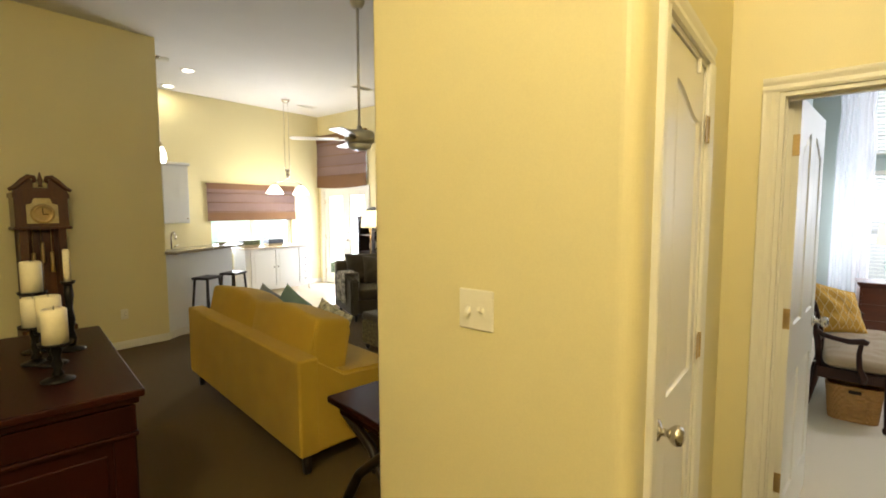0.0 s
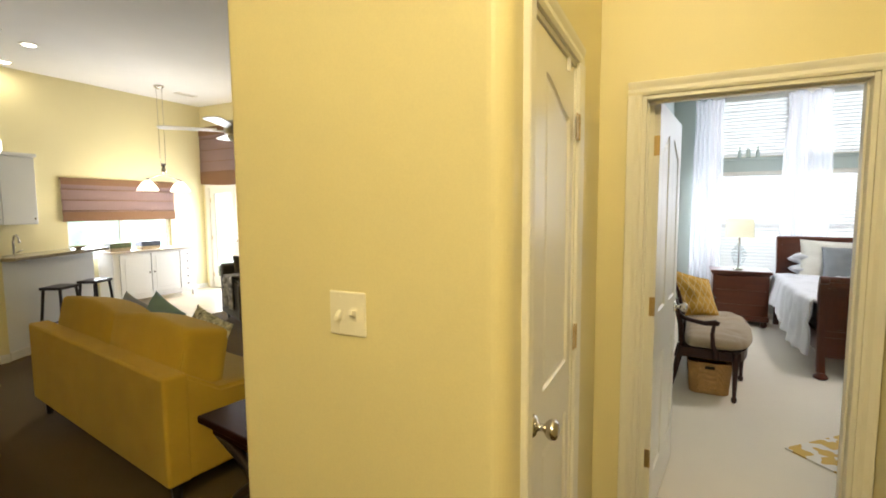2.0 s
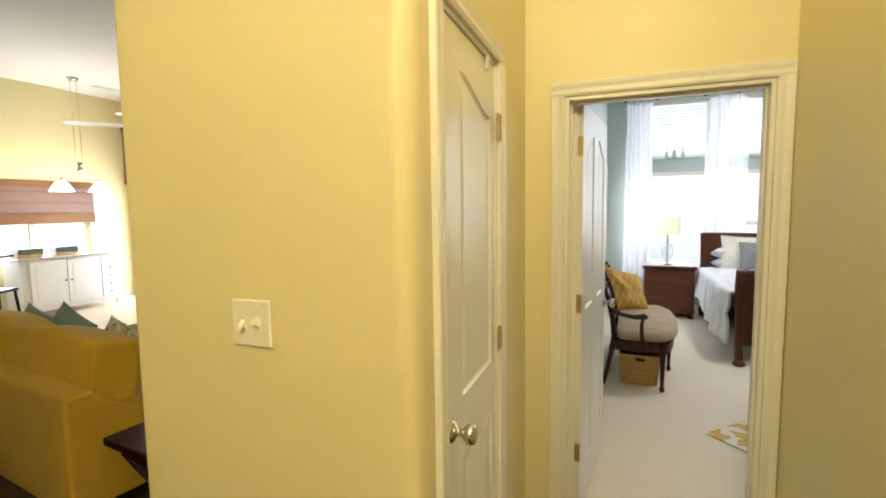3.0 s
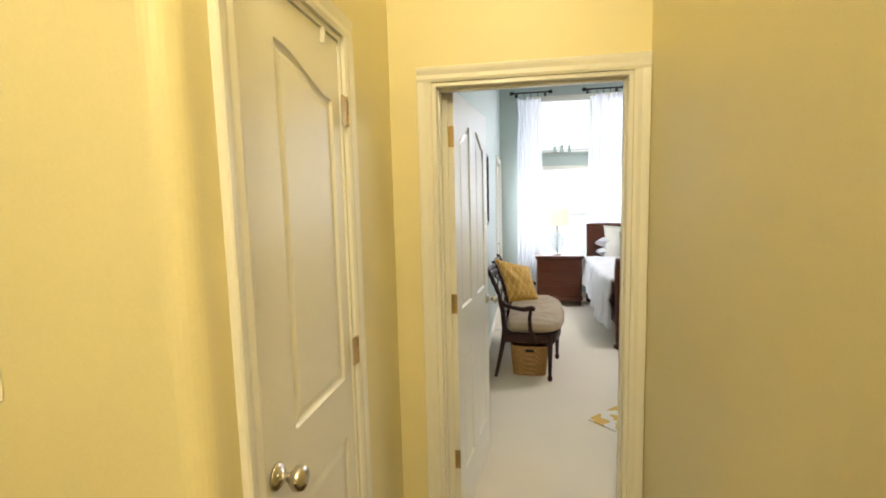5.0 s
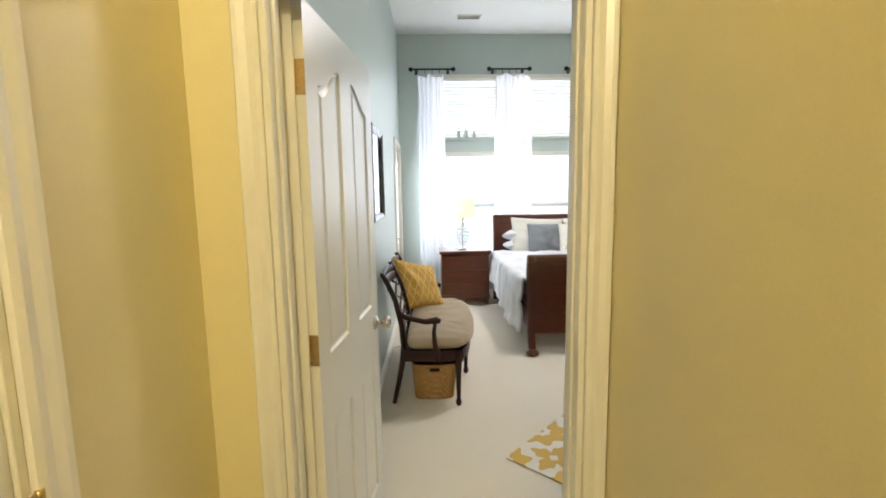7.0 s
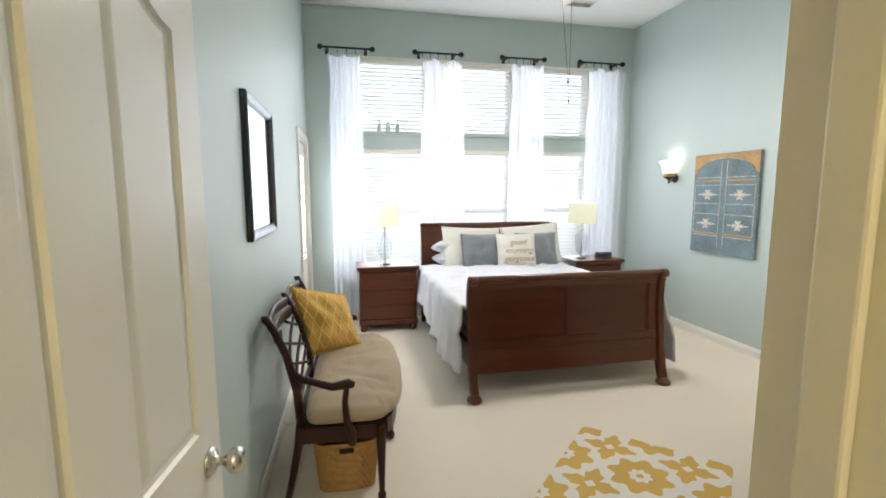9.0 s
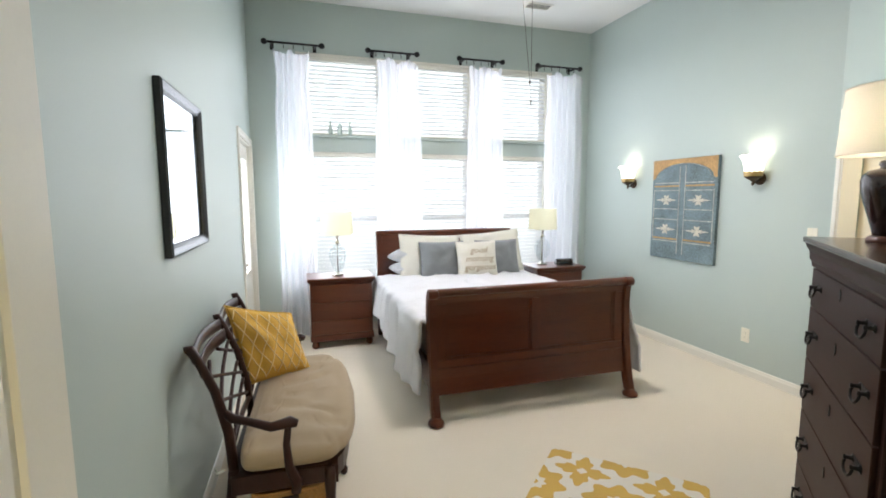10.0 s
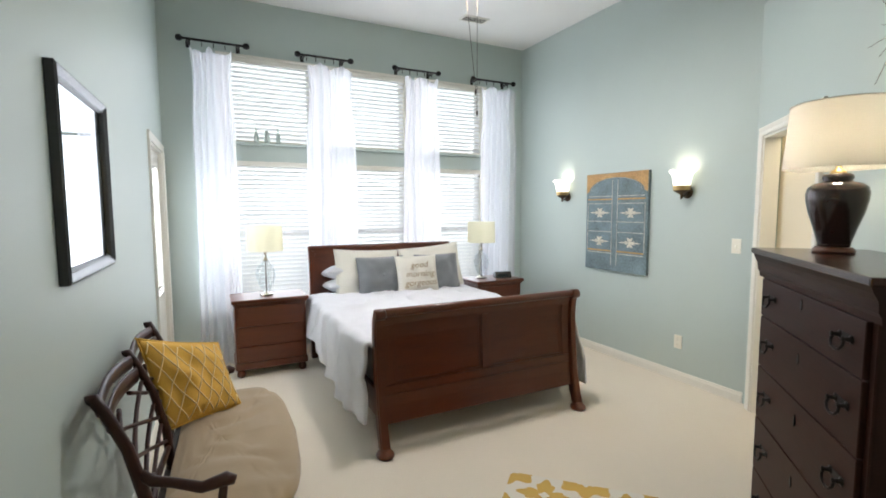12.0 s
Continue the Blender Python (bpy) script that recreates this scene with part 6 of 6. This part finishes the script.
# french doors and the high window
jb_ = jamb("frame_high_window", (LX + 0.14, LY - 0.001), (LX + 1.56, LY - 0.001), 0.142, 0.90, "white liner of the high window")
jb_.location.z = 2.20
t = thing("window_high", "high window above the french doors", "window", kind="structure", at=pose(-7.75, LY, 2.20))
part("window_frame", boxes((-0.71, 0.07, 0, -0.665, 0.12, 0.90), (0.665, 0.07, 0, 0.71, 0.12, 0.90), (-0.665, 0.07, 0, 0.665, 0.12, 0.045), (-0.665, 0.07, 0.855, 0.665, 0.12, 0.90), bevel=0.003), M["white"], t)
pane = part("pane", boxes((-0.665, 0.092, 0.045, 0.665, 0.097, 0.855)), M["glass"], t)
pane.visible_shadow = False
jamb("frame_french", (LX + 0.14, LY - 0.001), (LX + 1.56, LY - 0.001), 0.142, 2.02, "white painted frame of the french doors")
casing("casing_french", (LX + 0.14, LY), (LX + 1.56, LY), -1, 2.02, "white moulded casing round the french doors")
for s in (0, 1):
    d = thing("door_french", "white french door leaf with one tall glass panel", "door", "french doors", kind="structure", at=pose(LX + 0.160 + s * 0.692, LY + 0.03, 0.01))
    w = 0.688
    part("stile", boxes((0, 0, 0, 0.11, 0.044, 2.0), bevel=0.003), M["white"], d)
    part("stile", boxes((w - 0.11, 0, 0, w, 0.044, 2.0), bevel=0.003), M["white"], d)
    part("rail", boxes((0.11, 0, 0, w - 0.11, 0.044, 0.22), bevel=0.003), M["white"], d)
    part("rail", boxes((0.11, 0, 1.88, w - 0.11, 0.044, 2.0), bevel=0.003), M["white"], d)
    pane = part("pane", boxes((0.11, 0.018, 0.22, w - 0.11, 0.024, 1.88)), M["glass"], d)
    pane.visible_shadow = False
    if s == 1:
        knob(d, 0.055, 0.0, 0.95, -1, M["nickel"])
        part("deadbolt", lathe(bmesh.new(), [(0.026, 0), (0.026, 0.010), (0.010, 0.016)], seg=18), M["nickel"], d, at=pose(0.055, 0, 1.10, 90, 0, 0))
    for z in (0.25, 1.0, 1.75):
        hinge(d, 0.0 if s == 0 else w, -0.003, z, M["brass"])

# sideboard
sb = thing("sideboard", "white painted sideboard with two doors and drawers", "cabinet", at=pose(-8.02, 5.145, 0.003, 0, 0, 90))
part("top", boxes((-0.735, -0.015, 0.870, 0.735, 0.46, 0.900), bevel=0.006, seg=2), mat("pale_wood_top", (0.62, 0.54, 0.42), 0.3, vary=0.08, grain=30, stretch=(1, 6, 6)), sb, "pale wood top")
part("body", boxes((-0.700, 0.02, 0.13, 0.700, 0.44, 0.870), bevel=0.004), M["linen_white"], sb)
for x0, x1 in ((-0.60, -0.11), (-0.10, 0.39)):
    d_ = part("cabinet_door", boxes((x0, 0.000, 0.17, x1, 0.022, 0.845), bevel=0.003), M["linen_white"], sb)
    part("door_panel", boxes((x0 + 0.07, -0.004, 0.24, x1 - 0.07, 0.001, 0.775), bevel=0.002), M["linen_white"], d_)
    part("knob", lathe(bmesh.new(), [(0.006, 0), (0.006, 0.012), (0.014, 0.018), (0.010, 0.026)], seg=12), M["bronze"], d_, at=pose(x1 - 0.035 if x0 < -0.3 else x0 + 0.035, 0, 0.52, 90, 0, 0))
for i in range(5):
    d_ = part("drawer", boxes((0.41, 0.000, 0.17 + i * 0.136, 0.66, 0.022, 0.17 + i * 0.136 + 0.128), bevel=0.003), M["linen_white"], sb)
    part("knob", lathe(bmesh.new(), [(0.006, 0), (0.006, 0.012), (0.014, 0.018), (0.010, 0.026)], seg=12), M["bronze"], d_, at=pose(0.535, 0, 0.234 + i * 0.136, 90, 0, 0))
for x in (-0.66, 0.66):
    for y in (0.05, 0.41):
        part("leg", lathe(bmesh.new(), [(0.016, 0), (0.030, 0.13)], seg=4), M["linen_white"], sb, at=pose(x, y, 0, 0, 0, 45))
part("skirt", boxes((-0.63, 0.03, 0.085, 0.63, 0.05, 0.135), bevel=0.003), M["linen_white"], sb)
for y, c in ((4.62, (0.10, 0.12, 0.05)), (5.11, (0.06, 0.07, 0.09))):
    bx = thing("storage_box", "small woven box with a dark printed lid on the sideboard", "box", "boxes on the sideboard", at=pose(-8.20, y, 0.9045, 0, 0, 90))
    part("body", boxes((-0.155, -0.10, 0, 0.155, 0.10, 0.055), bevel=0.006), mat("tan_rattan", (0.42, 0.32, 0.18), 0.7, vary=0.2, scale=20), bx)
    part("lid", boxes((-0.16, -0.105, 0.055, 0.16, 0.105, 0.135), bevel=0.006), mat("dark_print_paper", c, 0.5, vary=0.5, scale=14), bx)

# kitchen bar, stools, counter
AX, AY = -6.215, 2.455
BANG = math.degrees(math.atan2(3.60 - 2.455, -6.86 + 6.215))
kb = thing("kitchen_bar", "white panelled kitchen bar with a granite top", "kitchen counter", at=pose(AX, AY, 0.003, 0, 0, BANG))
part("front_panel", boxes((0.0, 0.0, 0.0, 1.32, 0.09, 1.045), bevel=0.003), M["linen_white"], kb)
part("kick", boxes((0.0, -0.014, 0.0, 1.32, 0.0, 0.09), bevel=0.003), M["white"], kb)
part("worktop", boxes((-0.02, -0.16, 1.045, 1.40, 0.24, 1.080), bevel=0.008, seg=2), M["granite"], kb, "speckled granite top")
part("cabinet", boxes((0.0, 0.09, 0.0, 1.30, 0.60, 0.88), bevel=0.004), M["linen_white"], kb)
part("lower_worktop", boxes((0.0, 0.092, 0.882, 1.32, 0.64, 0.915), bevel=0.005), M["granite"], kb)
bo = thing("fruit_dish", "small shallow green-gold dish on the bar", "dish", at=pose(-6.80, 3.42, 1.084))
part("bowl", lathe(bmesh.new(), [(0.03, 0), (0.04, 0.006), (0.10, 0.030), (0.105, 0.034), (0.09, 0.030), (0.03, 0.012)], seg=24), M["dial"], bo)
for i, (x, y) in enumerate(((-6.27, 2.96), (-6.44, 3.40))):
    st_ = thing("bar_stool", "black backless wooden stool beside the kitchen bar", "stool", "bar stools", at=pose(x, y, 0.003, 0, 0, BANG))
    part("seat", boxes((-0.15, -0.12, 0.685, 0.15, 0.12, 0.718), bevel=0.012, seg=3), M["espresso"], st_)
    for sx in (-1, 1):
        for sy in (-1, 1):
            part("leg", tube(bmesh.new(), [(sx * 0.165, sy * 0.135, 0.0), (sx * 0.120, sy * 0.09, 0.69)], 0.016, 6), M["espresso"], st_)
        part("rung", tube(bmesh.new(), [(sx * 0.152, -0.122, 0.20), (sx * 0.152, 0.122, 0.20)], 0.011, 6), M["espresso"], st_)
    for sy in (-1, 1):
        part("rung", tube(bmesh.new(), [(-0.147, sy * 0.117, 0.28), (0.147, sy * 0.117, 0.28)], 0.011, 6), M["espresso"], st_)
kc = thing("kitchen_counter", "white kitchen base cabinet with granite top", "kitchen counter", at=pose(LX, 2.9, 0.003))
part("cabinet", boxes((0.004, -0.9, 0.09, 0.58, 0.95, 0.88), bevel=0.004), M["linen_white"], kc)
part("worktop", boxes((0.004, -0.9, 0.88, 0.62, 0.98, 0.915), bevel=0.006), M["granite"], kc)
fc = thing("faucet", "arched chrome kitchen faucet", "faucet", at=pose(-8.30, 3.33, 0.922))
part("spout", tube(bmesh.new(), [(0, 0, 0), (0, 0, 0.22), (0.04, 0, 0.30), (0.11, 0, 0.31), (0.17, 0, 0.26), (0.18, 0, 0.20)], 0.013, 10), M["nickel"], fc)
part("handle", tube(bmesh.new(), [(0, 0.03, 0.06), (0, 0.10, 0.10)], 0.009, 8), M["nickel"], fc)
uc = thing("upper_cabinet", "white wall cabinet over the kitchen counter", "kitchen cabinet", at=pose(LX, 3.24, 1.375))
part("body", boxes((0.004, -0.80, 0, 0.30, 0.40, 0.95), bevel=0.004), M["linen_white"], uc)
for y0, y1 in ((-0.79, -0.41), (-0.40, -0.01), (0.0, 0.39)):
    d_ = part("cabinet_door", boxes((0.302, y0, 0.01, 0.322, y1, 0.94), bevel=0.003), M["linen_white"], uc)
    part("knob", lathe(bmesh.new(), [(0.006, 0), (0.014, 0.018), (0.010, 0.026)], seg=12), M["nickel"], d_, at=pose(0.322, y1 - 0.04, 0.08, 0, 90, 0))
part("crown", boxes((0.004, -0.82, 0.95, 0.345, 0.42, 1.0), bevel=0.012, seg=2), M["linen_white"], uc)

# ---- hanging lights, fan, ceiling fittings ----
mp_ = thing("mini_pendant", "lit milk-glass mini pendant over the kitchen bar", "pendant lamp", at=pose(-6.90, 2.712, TOP))
part("canopy", lathe(bmesh.new(), [(0.055, -0.022), (0.060, -0.006), (0.060, 0)], seg=20), M["nickel"], mp_)
part("cord", tube(bmesh.new(), [(0, 0, -0.02), (0, 0, 2.47 - TOP)], 0.004, 6), M["nickel"], mp_)
part("cap", lathe(bmesh.new(), [(0.035, 2.425 - TOP), (0.022, 2.465 - TOP), (0.008, 2.49 - TOP)], seg=16), M["brass"], mp_)
part("glass_shade", lathe(bmesh.new(), [(0.052, 2.215 - TOP), (0.072, 2.26 - TOP), (0.070, 2.34 - TOP), (0.036, 2.425 - TOP)], seg=24), M["frost"], mp_)
cd = thing("pulley_pendant", "two-light pulley pendant with bell glass over the dining corner", "pendant lamp", at=pose(-7.70, 5.14, TOP, 0, 0, 90))
part("canopy", lathe(bmesh.new(), [(0.030, -0.050), (0.070, -0.022), (0.075, 0)], seg=24), M["nickel"], cd)
for s in (-1, 1):
    part("cord", tube(bmesh.new(), [(s * 0.045, 0, -0.03), (s * 0.045, 0, 2.30 - TOP)], 0.0035, 6), M["nickel"], cd)
part("counterweight", lathe(bmesh.new(), [(0.012, 2.17 - TOP), (0.035, 2.20 - TOP), (0.040, 2.24 - TOP), (0.018, 2.28 - TOP), (0.045, 2.30 - TOP), (0.045, 2.33 - TOP), (0.010, 2.34 - TOP)], seg=18), M["nickel"], cd)
part("crossbar", tube(bmesh.new(), [(-0.275, 0, 2.075 - TOP), (-0.14, 0, 2.115 - TOP), (0, 0, 2.165 - TOP), (0.14, 0, 2.115 - TOP), (0.275, 0, 2.075 - TOP)], 0.009, 8), M["nickel"], cd)
for s in (-1, 1):
    part("glass_shade", lathe(bmesh.new(), [(0.150, 1.885 - TOP), (0.140, 1.905 - TOP), (0.110, 1.96 - TOP), (0.070, 2.01 - TOP), (0.034, 2.04 - TOP)], seg=32), M["frost"], cd, "lit bell glass", at=pose(s * 0.275, 0, 0))
    part("socket", lathe(bmesh.new(), [(0.036, 2.04 - TOP), (0.030, 2.07 - TOP), (0.012, 2.085 - TOP)], seg=16), M["nickel"], cd, at=pose(s * 0.275, 0, 0))
M["pale_metal"] = mat("pale_brushed_metal", (0.66, 0.62, 0.54), 0.42, 0.6, vary=0.05, grain=80, bump=0.02)
ceiling_fan(-3.63, 3.30, 1.22, "pale brushed metal ceiling fan on a long downrod", M["pale_metal"], M["pale_metal"], -132, 5, False)
M["can"] = glow("lit_downlight", (1.0, 0.94, 0.82), 9.0)
for x, y in ((-7.20, 3.24), (-8.30, 3.40)):
    t = thing("recessed_light", "lit recessed ceiling downlight with a white ring", "ceiling light", "downlights", at=pose(x, y, TOP))
    part("ring", lathe(bmesh.new(), [(0.070, -0.010), (0.098, -0.008), (0.104, 0.0)], seg=32), M["white"], t)
    part("lens", lathe(bmesh.new(), [(0.068, -0.013), (0.070, -0.011)], seg=32), M["can"], t)
    lamp("downlight_bulb", "AREA", look((x, y, TOP - 0.03), (x, y, 0)), 4.5, (1.0, 0.90, 0.70), 0.14)
t = thing("smoke_detector", "round white smoke detector on the living room ceiling", "smoke detector", at=pose(-6.91, 2.81, TOP))
part("body", lathe(bmesh.new(), [(0.045, -0.040), (0.062, -0.034), (0.068, -0.010), (0.070, 0.0)], seg=28), M["white"], t)
vent("ceiling_vent", -7.87, 5.72, 0.36, 0.16, 90, "white louvred air vent in the living room ceiling")
vent("ceiling_vent", -6.01, 5.48, 0.36, 0.16, 90, "white louvred air vent in the living room ceiling")
lamp("pendant_bulbs", "POINT", pose(-7.70, 5.14, 1.84), 46, (1.0, 0.90, 0.72), 0.1)
# assumed foyer and hall fixtures, out of view over the walk
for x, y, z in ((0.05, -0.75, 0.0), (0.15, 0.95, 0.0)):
    t = thing("unseen_flush_light", "unseen flush ceiling light, added to light the hall", "ceiling light", "hall lights", at=pose(x, y, TOP))
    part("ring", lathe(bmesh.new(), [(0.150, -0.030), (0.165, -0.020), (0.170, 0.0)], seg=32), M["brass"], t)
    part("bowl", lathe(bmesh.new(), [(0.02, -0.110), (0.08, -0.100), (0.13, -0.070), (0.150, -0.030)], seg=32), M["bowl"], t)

# ---- seating by the french doors ----
ac = thing("armchair", "dark taupe upholstered armchair with loose cushions", "armchair", at=pose(-5.28, 4.98, 0.003, 0, 0, 66))
part("base", boxes((-0.36, -0.44, 0.10, 0.36, 0.40, 0.30), bevel=0.015, seg=2), M["olive"], ac)
for s in (-1, 1):
    part("arm", soften(prism(bmesh.new(), [(-0.46, 0.10), (0.42, 0.10), (0.42, 0.62), (-0.20, 0.64), (-0.46, 0.60)], min(s * 0.36, s * 0.48), max(s * 0.36, s * 0.48), "x"), 0.025, 3), M["olive"], ac)
part("backrest", boxes((-0.48, 0.30, 0.10, 0.48, 0.46, 0.80), bevel=0.04, seg=3), M["olive"], ac)
part("seat_cushion", boxes((-0.35, -0.46, 0.302, 0.35, 0.28, 0.45), bevel=0.035, seg=3), M["olive"], ac)
part("back_cushion", pillow(0.70, 0.48, 0.22, puff=4, seed=41), M["olive"], ac, at=pose(0, 0.20, 0.44, -12, 0, 0))
for x in (-0.40, 0.40):
    for y in (-0.40, 0.40):
        part("leg", lathe(bmesh.new(), [(0.018, 0), (0.028, 0.105)], seg=4), M["espresso"], ac, at=pose(x, y, 0, 0, 0, 45))
M["throw"] = mat("black_white_throw", (0.70, 0.68, 0.64), 0.95, dark=(0.015, 0.015, 0.018), vary=0.1, scale=17, grain=260, bump=0.3, fine=0.05)
def drape(u, v):
    q = v * 1.05
    if q < 0.42:
        x, z = -0.505 - 0.015 * math.sin(u * 9), 0.24 + q
    elif q < 0.60:
        x, z = -0.505 + (q - 0.42), 0.665
    else:
        x, z = -0.325 + 0.01 * math.sin(u * 7), 0.665 - (q - 0.60) * 0.45
    return (x + 0.008 * math.sin(u * 14), -0.28 + u * 0.42 + 0.02 * math.sin(v * 6), z + 0.012 * math.sin(u * 11 + v * 3))
th = tagged(part("throw_blanket", grid(bmesh.new(), 30, 40, drape), M["throw"], at=pose(-5.28, 4.98, 0.003, 0, 0, 66)), "black and white patterned throw over the chair's arm", "blanket")
sol = th.modifiers.new("thickness", "SOLIDIFY")
sol.thickness = 0.012
cushion("throw_pillow", 0.46, 0.44, 0.15, M["olive"], pose(-5.28, 4.98, 0.003, 0, 0, 66) @ pose(0.08, 0.0, 0.46, -24, 6, 0), "dark taupe pillow on the armchair", seed=43)
ot = thing("ottoman", "dark patterned upholstered ottoman on the carpet", "ottoman", at=pose(-4.06, 3.66, 0.003, 0, 0, -7.9))
M["otto"] = mat("dark_geometric_weave", (0.26, 0.22, 0.13), 0.9, dark=(0.02, 0.018, 0.015), vary=0.1, scale=40, grain=80, bump=0.1, fine=0.2)
part("body", boxes((0, 0, 0.06, 0.80, 0.60, 0.33), bevel=0.02, seg=3), M["otto"], ot)
part("cushion_top", boxes((-0.005, -0.005, 0.332, 0.805, 0.605, 0.42), bevel=0.035, seg=4), M["olive"], ot)
for x in (0.05, 0.75):
    for y in (0.05, 0.55):
        part("foot", lathe(bmesh.new(), [(0.020, 0), (0.030, 0.062)], seg=12), M["espresso"], ot, at=pose(x, y, 0))
cc = thing("curio_cabinet", "dark curio cabinet with glass doors and china inside", "cabinet", at=pose(-6.90, 6.10, 0.003))
part("back", boxes((0, 0.36, 0.05, 0.90, 0.385, 1.43)), M["espresso"], cc)
for x in (0.0, 0.87):
    part("side", boxes((x, 0, 0.0, x + 0.03, 0.36, 1.43), bevel=0.003), M["espresso"], cc)
for z in (0.05, 0.45, 0.78, 1.10, 1.40):
    part("shelf", boxes((0.03, 0.01, z, 0.87, 0.36, z + 0.02)), M["espresso"], cc)
part("cornice", boxes((-0.03, -0.03, 1.43, 0.93, 0.39, 1.47), bevel=0.012, seg=2), M["espresso"], cc)
crest_ = [(0.10, 1.47)] + [(0.10 + 0.70 * i / 14, 1.47 + 0.17 * math.sin(math.pi * i / 14) ** 0.8) for i in range(1, 14)] + [(0.80, 1.47)]
part("crest", prism(bmesh.new(), crest_, 0.0, 0.03, "y"), M["espresso"], cc)
for x in (0.03, 0.445):
    part("door_frame", boxes((x, -0.02, 0.47, x + 0.03, 0.0, 1.40), (x + 0.38, -0.02, 0.47, x + 0.41, 0.0, 1.40), (x + 0.03, -0.02, 0.47, x + 0.38, 0.0, 0.50), (x + 0.03, -0.02, 1.37, x + 0.38, 0.0, 1.40), bevel=0.002), M["espresso"], cc)
part("lower_door", boxes((0.03, -0.02, 0.06, 0.87, 0.0, 0.45), bevel=0.004), M["espresso"], cc)
for z in (0.472, 0.802, 1.122):
    for x in (0.18, 0.40, 0.65):
        d_ = thing("china_plate", "pale china plate standing in the curio cabinet", "plate", "china", at=pose(-6.90 + x, 6.34, z + 0.003, 0, 0, 0))
        part("disc", lathe(bmesh.new(), [(0.03, 0), (0.06, 0.006), (0.10, 0.014), (0.101, 0.017), (0.06, 0.010)], seg=24), M["linen_white"], d_, at=pose(0, 0.0, 0.10, 78, 0, 0))
fl = thing("floor_lamp", "brass floor lamp with a cream shade beside the armchair", "lamp", at=pose(-6.28, 5.86, 0.003))
part("base", lathe(bmesh.new(), [(0.13, 0), (0.13, 0.015), (0.04, 0.03), (0.012, 0.05)], seg=28), M["brass"], fl)
part("pole", tube(bmesh.new(), [(0, 0, 0.03), (0, 0, 1.45)], 0.012, 10), M["brass"], fl)
part("shade", grid(bmesh.new(), 32, 2, lambda u, v: ((0.17 - 0.04 * v) * math.cos(2 * math.pi * u), (0.17 - 0.04 * v) * math.sin(2 * math.pi * u), 1.27 + 0.30 * v)), M["shade_cream"], fl)
lamp("floor_lamp_bulb", "POINT", pose(-6.28, 5.86, 1.45), 18, WARM, 0.04)
